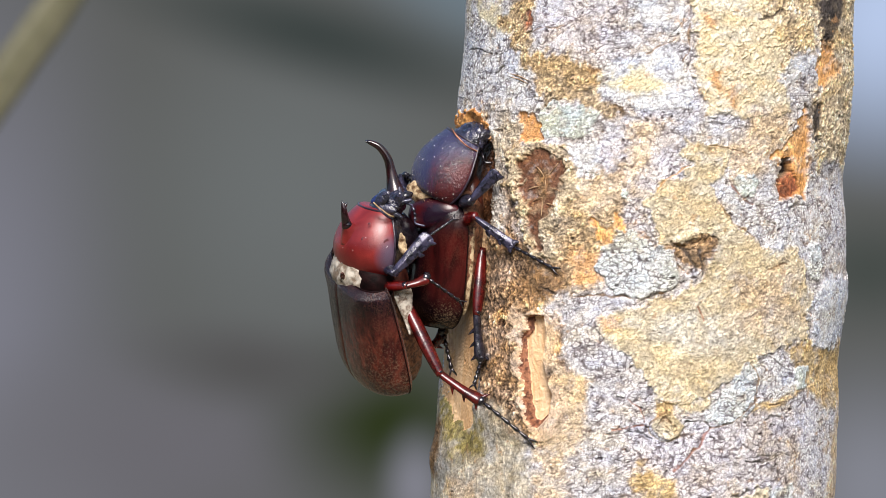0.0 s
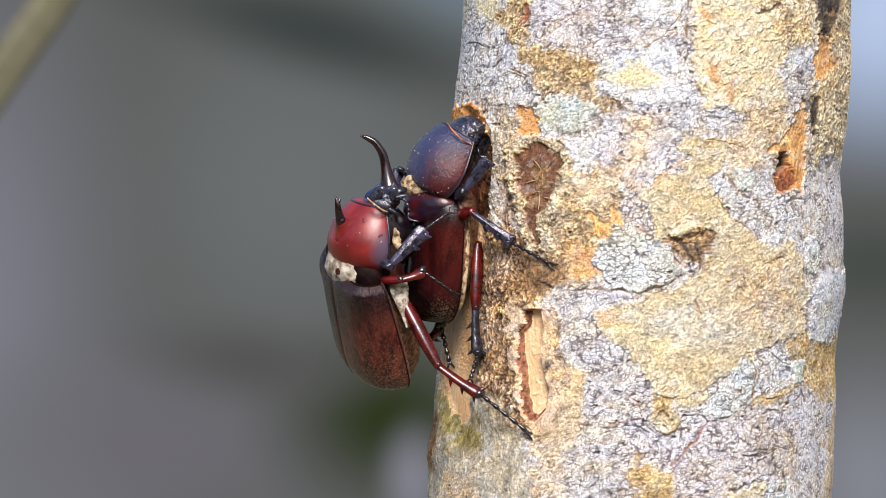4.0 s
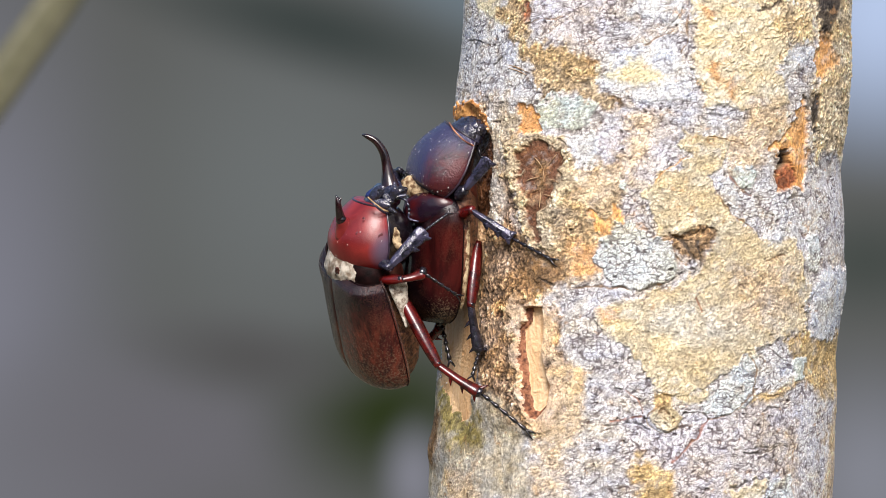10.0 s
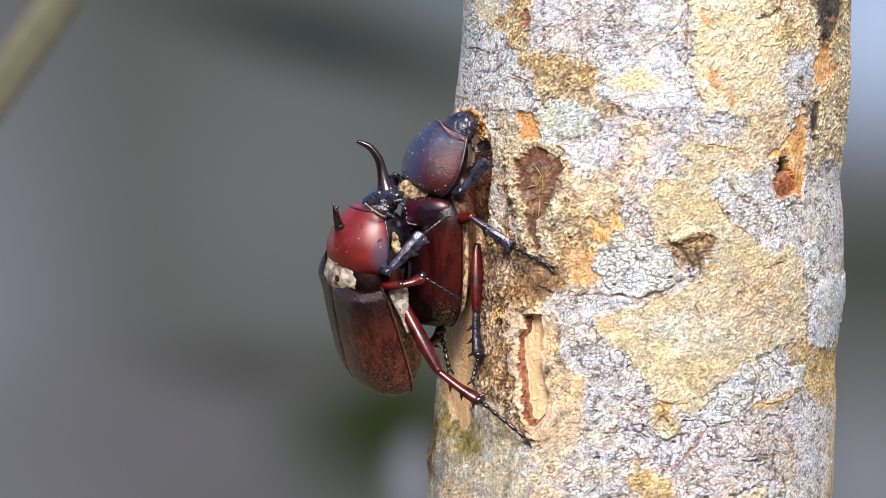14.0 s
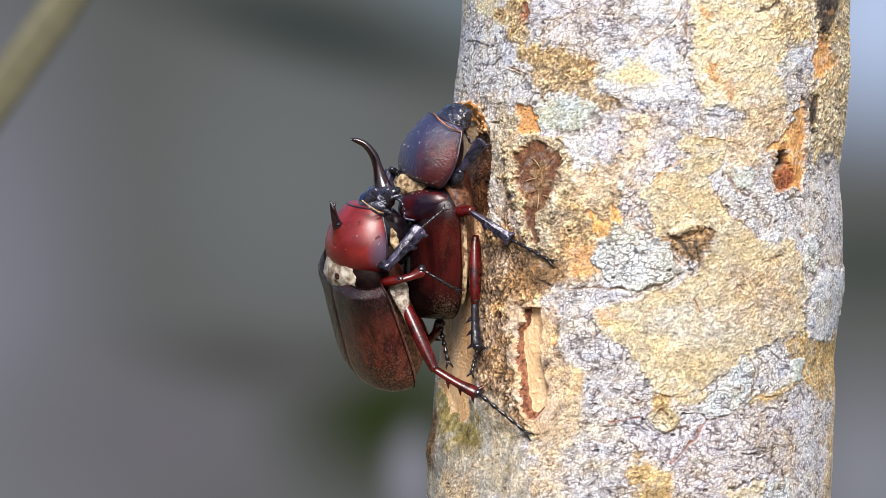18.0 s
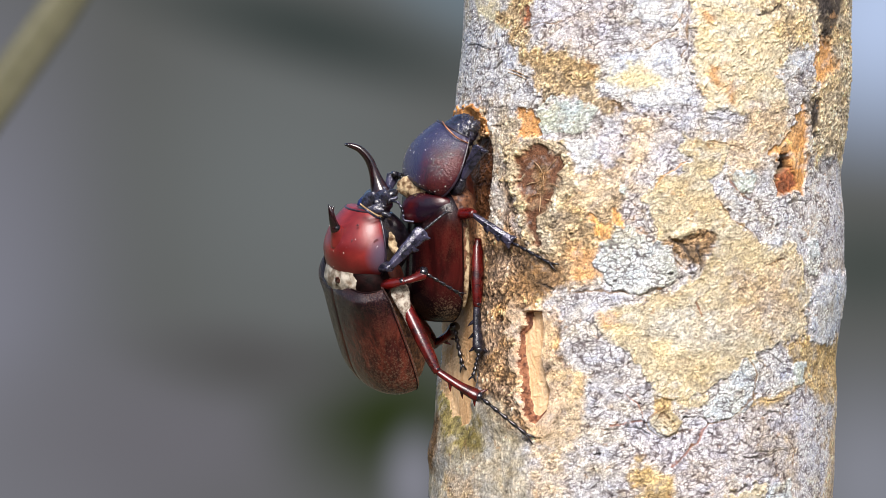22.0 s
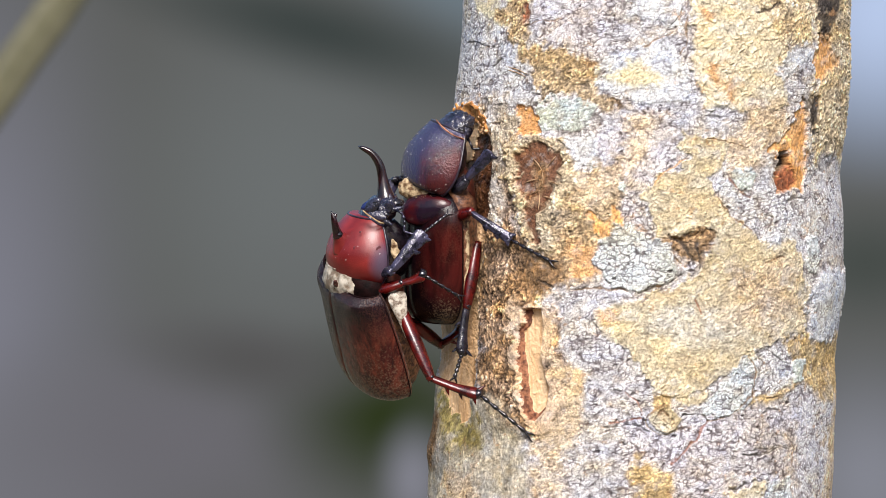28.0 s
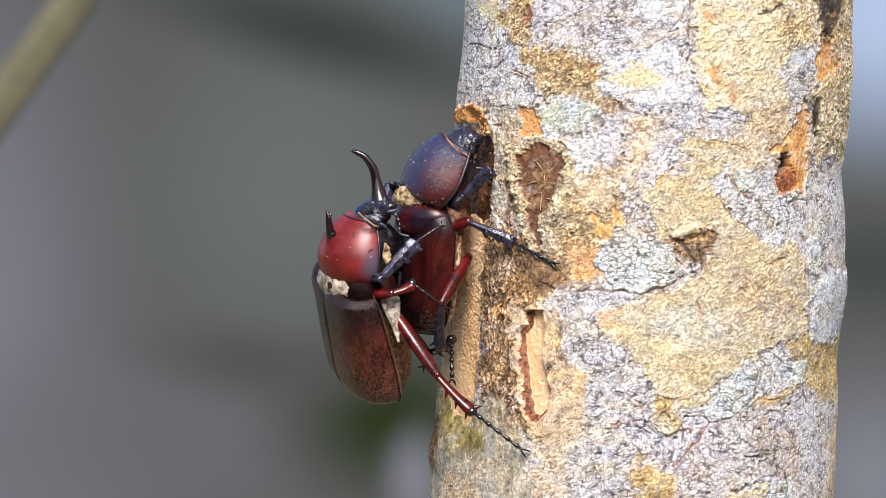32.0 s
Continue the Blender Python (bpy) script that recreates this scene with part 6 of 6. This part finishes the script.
# ---- things that move ----
def motions():
    male_body_a = [(0, 0.10, 0.49, 2.1), (0.5, -0.08, 1.19, 1.7), (1, 0.19, 0.63, 0.4), (1.5, 0.36, 1.21, 0.7), (2, -0.37, -0.05, 0.5), (2.5, 0.43, 0.64, 1.2), (3, 0.27, 1.18, 1.0), (3.5, 0.08, 0.38, 0.0), (5.5, 0.03, 0.30, 1.4), (6, -0.21, 0.25, 0.6), (6.5, -0.50, -0.34, -0.1), (7, -0.48, 0.35, 0.7), (7.5, -0.15, 0.46, 1.0), (8, -0.35, 0.25, -0.0), (8.5, -0.62, 0.41, 0.5)]
    male_body_b = [(9, 0.00, 0.00, 0.0), (9.5, -0.44, -0.35, -0.4), (10, -0.29, -0.06, 0.4), (10.5, -0.20, -0.44, -0.6), (11, -0.25, -0.39, 0.2), (11.5, -0.15, -0.22, 0.6), (12, 0.42, -0.98, -1.1), (12.5, 0.43, -0.39, -0.9), (13, 0.45, -0.51, -1.1), (13.5, 0.21, -0.63, -1.3), (14, 0.27, 0.14, -1.3), (14.5, 0.53, -0.24, -1.7), (16.5, 0.21, -0.96, -2.6), (17, 0.68, -0.23, -2.6), (17.5, 0.68, 0.07, -1.9)]
    male_body_c = [(18, 0.80, -0.67, -3.0), (18.5, 1.22, -0.04, -3.0), (19, 1.81, -0.33, -2.8), (19.5, 0.77, -0.60, -3.1), (20, 0.37, 0.03, -3.3), (20.5, 1.16, 0.55, -2.3), (21, 0.23, 0.52, -1.4), (21.5, 0.23, -0.53, -3.7), (22, 0.82, -0.63, -4.2), (22.5, 0.74, -0.97, -5.7), (23, 1.16, -0.76, -6.8), (23.5, 1.73, -1.52, -8.2), (24, 0.03, -2.09, -2.0), (24.5, 1.14, -3.46, -6.7), (25, 0.71, -2.47, -2.1)]
    male_body_d = [(25.5, -0.07, -1.84, -1.4), (27.5, 0.56, -1.74, -2.7), (28, -0.03, -2.31, -1.5), (28.5, -1.06, -1.79, -0.2), (29, -0.27, -1.71, -1.6), (29.5, -0.12, -2.24, -3.7), (30, -0.99, -0.87, -1.9), (30.5, -0.20, -1.41, -2.3), (31, -1.98, -2.52, 1.6), (31.5, -3.81, -0.26, 4.6), (32, -2.20, -2.53, 0.8)]
    male_body = male_body_a + male_body_b + male_body_c + male_body_d
    male_thorax_a = [(0, 0.86, 0.71, 0.7), (0.5, 0.60, 1.48, 0.7), (1, 0.25, 0.75, 0.8), (1.5, 0.73, 1.41, 0.8), (2, -0.29, 0.02, 0.4), (2.5, 0.96, 0.75, 0.4), (3, 0.76, 1.32, 0.4), (3.5, 0.05, 0.42, 0.0), (5.5, 0.86, 0.38, -0.1), (6, 0.16, 0.24, 0.7), (6.5, -0.39, -0.34, -0.5), (7, -0.04, 0.43, 0.8), (7.5, 0.39, 0.68, -0.1), (8, -0.43, 0.27, 0.2), (8.5, -0.47, 0.37, 0.8)]
    male_thorax_b = [(9, 0.00, 0.00, 0.0), (9.5, -0.45, -0.45, -0.2), (10, 0.01, 0.00, 0.7), (10.5, -0.39, -0.53, 0.2), (11, 0.13, -0.29, -0.6), (11.5, 0.35, -0.13, 0.7), (12, 0.12, -0.81, -2.0), (12.5, 0.21, -0.16, -1.8), (13, 0.17, -0.28, -2.8), (13.5, -0.25, -0.63, -2.0), (14, -0.07, 0.33, -2.0), (14.5, -0.07, -0.03, -2.0), (16.5, -0.81, -0.80, -3.0), (17, -0.08, 0.01, -4.2), (17.5, -0.02, 0.39, -3.0)]
    male_thorax_c = [(18, -0.26, -0.59, -3.8), (18.5, 0.32, 0.18, -3.8), (19, 0.89, -0.01, -3.9), (19.5, -0.45, -0.40, -3.8), (20, -0.83, 0.17, -3.0), (20.5, 0.28, 0.77, -3.0), (21, -0.56, 0.91, -1.6), (21.5, -1.41, -0.56, -3.5), (22, -1.00, -0.58, -3.9), (22.5, -2.03, -1.26, -4.5), (23, -2.03, -1.24, -6.2), (23.5, -1.16, -2.63, -8.3), (24, -0.48, -2.37, -7.4), (24.5, -1.05, -4.80, -8.4), (25, 0.44, -3.15, -4.4)]
    male_thorax_d = [(25.5, -0.54, -2.00, -3.9), (27.5, -0.50, -1.83, -4.4), (28, -0.29, -2.65, -3.4), (28.5, -1.03, -1.76, -2.1), (29, -1.02, -1.70, -3.5), (29.5, -1.62, -2.83, -3.0), (30, -1.75, -1.07, -1.1), (30.5, -1.21, -1.76, -2.0), (31, -1.71, -2.98, -1.5), (31.5, -2.85, -0.21, 1.7), (32, -2.36, -2.55, 1.4)]
    male_thorax = male_thorax_a + male_thorax_b + male_thorax_c + male_thorax_d
    female_body_a = [(0, 0.43, 0.47, 2.3), (0.5, 0.15, 1.20, 2.6), (1, 0.17, 0.77, 1.6), (1.5, 0.48, 1.28, 2.5), (2, -0.40, 0.17, 1.6), (2.5, 0.53, 0.63, 2.5), (3, 0.31, 1.17, 2.8), (3.5, 0.01, 0.72, 1.4), (5.5, 0.38, 0.18, 2.4), (6, 0.15, -0.05, 0.4), (6.5, -0.33, -0.49, -0.3), (7, -0.11, -0.03, 0.4), (7.5, 0.12, 0.28, 1.1), (8, -0.36, 0.21, -0.4), (8.5, -0.36, 0.16, 0.0)]
    female_body_b = [(9, 0.00, 0.00, -0.1), (9.5, -0.36, -0.36, -0.1), (10, -0.06, -0.20, 0.8), (10.5, -0.26, -0.35, -0.1), (11, -0.11, -0.38, 0.7), (11.5, 0.12, -0.28, 1.2), (12, 0.07, -0.45, -0.7), (12.5, 0.16, 0.06, -0.4), (13, 0.07, -0.01, -0.9), (13.5, -0.12, 0.05, -1.5), (14, -0.06, 0.74, -1.2), (14.5, 0.05, 0.56, -1.7), (16.5, -0.45, 0.23, -3.2), (17, -0.03, 1.16, -2.4), (17.5, 0.07, 1.33, -2.3)]
    female_body_c = [(18, -0.09, 0.77, -2.9), (18.5, 0.35, 1.37, -2.1), (19, 0.90, 1.12, -2.0), (19.5, -0.16, 0.88, -3.5), (20, -0.51, 1.19, -3.8), (20.5, 0.54, 1.82, -3.4), (21, -0.11, 1.57, -2.7), (21.5, -0.44, 0.89, -3.0), (22, -0.01, 0.95, -2.2), (22.5, -0.47, 0.60, -3.5), (23, -0.38, 0.64, -3.0), (23.5, -0.01, 0.35, -0.4), (24, -0.34, 0.23, 1.1), (24.5, 0.23, -1.52, -1.6), (25, 0.86, -0.95, 0.3)]
    female_body_d = [(25.5, 0.36, -0.46, 0.9), (27.5, 0.08, 0.13, -0.8), (28, 0.13, -0.11, -1.1), (28.5, -0.90, 0.39, -0.5), (29, -0.61, 0.01, -1.8), (29.5, -0.66, -0.68, -1.6), (30, -1.19, 0.27, -0.4), (30.5, -0.43, -0.13, -2.1), (31, -0.86, -0.91, -0.4), (31.5, -2.68, 0.35, 3.7), (32, -2.40, -2.03, 3.2)]
    female_body = female_body_a + female_body_b + female_body_c + female_body_d
    female_thorax_a = [(0, 0.87, 0.32, -0.5), (0.5, 0.58, 0.99, -0.5), (1, 0.53, 0.55, -0.5), (1.5, 0.86, 1.09, -0.5), (2, 0.06, 0.01, -0.5), (2.5, 0.86, 0.53, -0.5), (3, 0.71, 1.00, -0.5), (3.5, 0.39, 0.59, -0.5), (5.5, 0.66, 0.10, -0.5), (6, 0.40, 0.01, -0.5), (6.5, -0.03, -0.49, -0.5), (7, 0.16, 0.01, -0.5), (7.5, 0.38, 0.26, -0.8), (8, -1.01, 0.31, -5.8), (8.5, -0.20, 0.02, 1.0)]
    female_thorax_b = [(9, 0.00, 0.00, 0.0), (9.5, -0.16, -0.19, 2.3), (10, 0.37, -0.13, 1.3), (10.5, -0.20, -0.26, 1.1), (11, 0.28, -0.12, 1.1), (11.5, 0.57, -0.07, 1.1), (12, -0.04, 0.25, -4.2), (12.5, 0.00, 1.12, -6.7), (13, -0.22, 1.15, -7.7), (13.5, -0.72, 1.08, -5.0), (14, -0.75, 1.85, -5.0), (14.5, -0.78, 1.69, -5.9), (16.5, -1.61, 1.43, -7.0), (17, -1.42, 2.39, -7.0), (17.5, -1.13, 2.57, -7.1)]
    female_thorax_c = [(18, -1.42, 2.02, -7.2), (18.5, -1.18, 2.73, -10.4), (19, -0.72, 2.48, -10.5), (19.5, -1.06, 2.08, -9.7), (20, -1.21, 2.24, -4.5), (20.5, -0.94, 1.64, -3.9), (21, -0.89, 2.08, -3.4), (21.5, -1.22, 1.19, -2.8), (22, -0.65, 0.98, -2.3), (22.5, -1.22, 0.74, -1.3), (23, -0.92, 0.70, 0.7), (23.5, -0.44, 0.32, 0.6), (24, -0.43, 0.70, 0.6), (24.5, -0.44, -1.14, -0.5), (25, 0.36, -0.55, -4.0)]
    female_thorax_d = [(25.5, 0.33, -0.12, -3.2), (27.5, -0.87, 0.52, -7.2), (28, -0.95, 0.63, -7.8), (28.5, -1.21, 0.97, -6.5), (29, -1.39, 0.79, -6.5), (29.5, -1.15, -0.08, -4.1), (30, -0.92, 0.56, -1.6), (30.5, -0.91, 0.19, -3.4), (31, -0.93, -0.30, -0.1), (31.5, -0.56, 0.71, 4.6), (32, -1.01, -1.74, 1.5)]
    female_thorax = female_thorax_a + female_thorax_b + female_thorax_c + female_thorax_d
    sway = [(0, 0.0), (3.5, 0.0), (6, -0.4), (9, 0.4), (13, 0.0), (19, 0.8), (23, 0.5), (28, 0.5), (32, 1.0)]
    base = blade.location.copy()
    walk(blade, [(t, Matrix.Translation(base) @ pose(0, 0, 0, 0, 0.48 * s)) for t, s in sway])
    bodies = {}
    male_nod_a = [(0, -2.3), (0.5, -2.8), (1, -1.3), (1.5, -1.0), (2, -1.7), (2.5, -0.5), (3, -0.5), (3.5, -0.9), (5.5, 0.8), (6, 0.5), (6.5, 0.4), (7, -0.2), (7.5, 0.1), (8, -1.0), (8.5, -0.0), (9, 0.0), (9.5, -0.0), (10, -0.3), (10.5, -0.9), (11, 0.2), (11.5, -0.4), (12, 0.4), (12.5, 0.7), (13, 1.0), (13.5, -0.4), (14, -0.7), (14.5, -0.6), (16.5, -1.4), (17, -0.5)]
    male_nod_b = [(17.5, -1.3), (18, -1.1), (18.5, -1.5), (19, -1.2), (19.5, -1.4), (20, -2.1), (20.5, -1.4), (21, -1.1), (21.5, -13.6), (22, -4.6), (22.5, 0.1), (23, 6.6), (23.5, 4.0), (24, 1.8), (24.5, 7.9), (25, 0.8), (25.5, -5.5), (27.5, 1.1), (28, 4.3), (28.5, -0.5), (29, -13.1), (29.5, -1.9), (30, 6.9), (30.5, 2.0), (31, -1.7), (31.5, 1.9), (32, -2.3)]
    nods = {MALE: male_nod_a + male_nod_b,
            FEMALE: [(0, 0), (32, 0)]}
    for bug, body, thorax in ((MALE, male_body, male_thorax), (FEMALE, female_body, female_thorax)):
        walk(bug.root, [(r[0], bug.body_at(*r[1:])) for r in body])
        for ob in bug.turning:
            walk(ob, [(r[0], bug.body_at(*r[1:]).inverted() @ bug.thorax_at(*q[1:]) @ Matrix.Translation(bug.centre)) for r, q in zip(body, thorax)])
        # the head follows the collar and nods on its own
        ts = sorted({r[0] for r in body} | {n[0] for n in nods[bug]})

        def blend(rows, t):
            return [np.interp(t, [r[0] for r in rows], [r[c] for r in rows]) for c in (1, 2, 3)]

        for ob in bug.nodding:
            walk(ob, [(t, bug.body_at(*blend(body, t)).inverted() @ bug.thorax_at(*blend(thorax, t)) @ bug.lean(np.interp(t, [n[0] for n in nods[bug]], [n[1] for n in nods[bug]])) @ Matrix.Translation(bug.centre)) for t in ts])
        bodies[bug] = [(r[0], bug.body_at(*r[1:]), bug.thorax_at(*q[1:])) for r, q in zip(body, thorax)]
    # the steps that single feet take: seconds, ankle and foot moved across and up, millimetres
    steps = [(male_hind, [(0, 0, 0, 0, 0), (31.4, 0, 0, 0, 0), (31.8, -2, -3, -2, -1.5), (32, -1.8, -3.4, -2.9, -2.1)]),
             (male_far, [(0, 0, 0, 0, 0), (21.3, 0, 0, 0, 0), (22.5, 5.0, 0, 4.5, 1), (31.3, 5.0, -0.5, 4.5, 1), (32, 2, -3, 0, -2)]),
             (female_front, [(0, 1.4, -0.6, 1.4, -0.6), (3.5, 0, 0.6, 0, 0.6), (6, 0, 0.8, 0, 0.8), (9, 0, 0, 0, 0), (13, -0.2, 1, -0.2, 1), (14.5, -0.4, 2, -0.4, 2), (16.5, -1, 4.5, -0.6, 4.5), (23, -1.4, 5, -0.8, 5),
                             (25.5, -1, 4, -0.6, 4), (27.5, 0.5, 2.5, 0.5, 2.5), (30, 1, 1, 1, 1), (32, 1.4, 0, 1.4, 0)]),
             (female_hind, [(0, 0, 0, 0, 0), (23.4, 0, 0, 0, 0), (24, -5, 2.7, -7, 7), (24.5, -6.2, 6.2, -8, 9), (25, -4.4, 2, -4.4, 2), (25.5, -4, 1, -4, 1), (27.5, -3.8, 1.4, -4, 1.4), (28.5, -3.5, -1.5, -3.5, -1.5), (29.6, -3.9, 0, -4, 0),
                             (30, -11.5, 8, -13, 13), (30.4, -3.2, 3.7, -7, 8), (30.8, -10.6, 6.6, -12, 11), (31.2, -5.5, 3.4, -9, 8), (31.6, -5.1, 0.2, -10, 4), (32, -8.9, 1.8, -12, 2)])]
    for thing, rows in steps:
        thing["shift"] = rows
    for bug in (MALE, FEMALE):
        for lg in bug.legs:
            keys = {"thigh": [], "shin": [], "toe": []}
            for i, (t, body, thorax) in enumerate(bodies[bug]):
                carried = body @ Matrix.Translation(-bug.centre)
                grip = Matrix()
                if lg["holds"] == "female":
                    grip = bodies[FEMALE][i][1] @ Matrix.Translation(-FEMALE.centre)
                h = (thorax if lg["base"] == "thorax" else carried) @ lg["h"]
                a, f = grip @ lg["a"], grip @ lg["f"]
                if lg["shift"]:
                    ts = [r[0] for r in lg["shift"]]
                    s = [np.interp(t, ts, [r[c] for r in lg["shift"]]) * MM for c in range(1, 5)]
                    a, f = a + Vector((s[0], 0, s[1])), f + Vector((s[2], 0, s[3]))
                l1, l2 = (lg["k"] - lg["h"]).length, (lg["a"] - lg["k"]).length
                span = a - h
                d = min(max(span.length, abs(l1 - l2) * 1.02), (l1 + l2) * 0.999)
                way = span.normalized()
                a = h + way * d
                pole = lg["k"] - (lg["h"] + lg["a"]) / 2
                pole = (pole - way * pole.dot(way)).normalized()
                along = (l1 * l1 - l2 * l2 + d * d) / (2 * d)
                k = h + way * along + pole * math.sqrt(max(l1 * l1 - along * along, 0))
                m1, m2, m3 = between(h, k), between(k, a), between(a, f)
                keys["thigh"].append((t, body.inverted() @ m1))
                keys["shin"].append((t, m1.inverted() @ m2))
                keys["toe"].append((t, m1.inverted() @ m3))
            for name, rows in keys.items():
                walk(lg[name], rows)


motions()
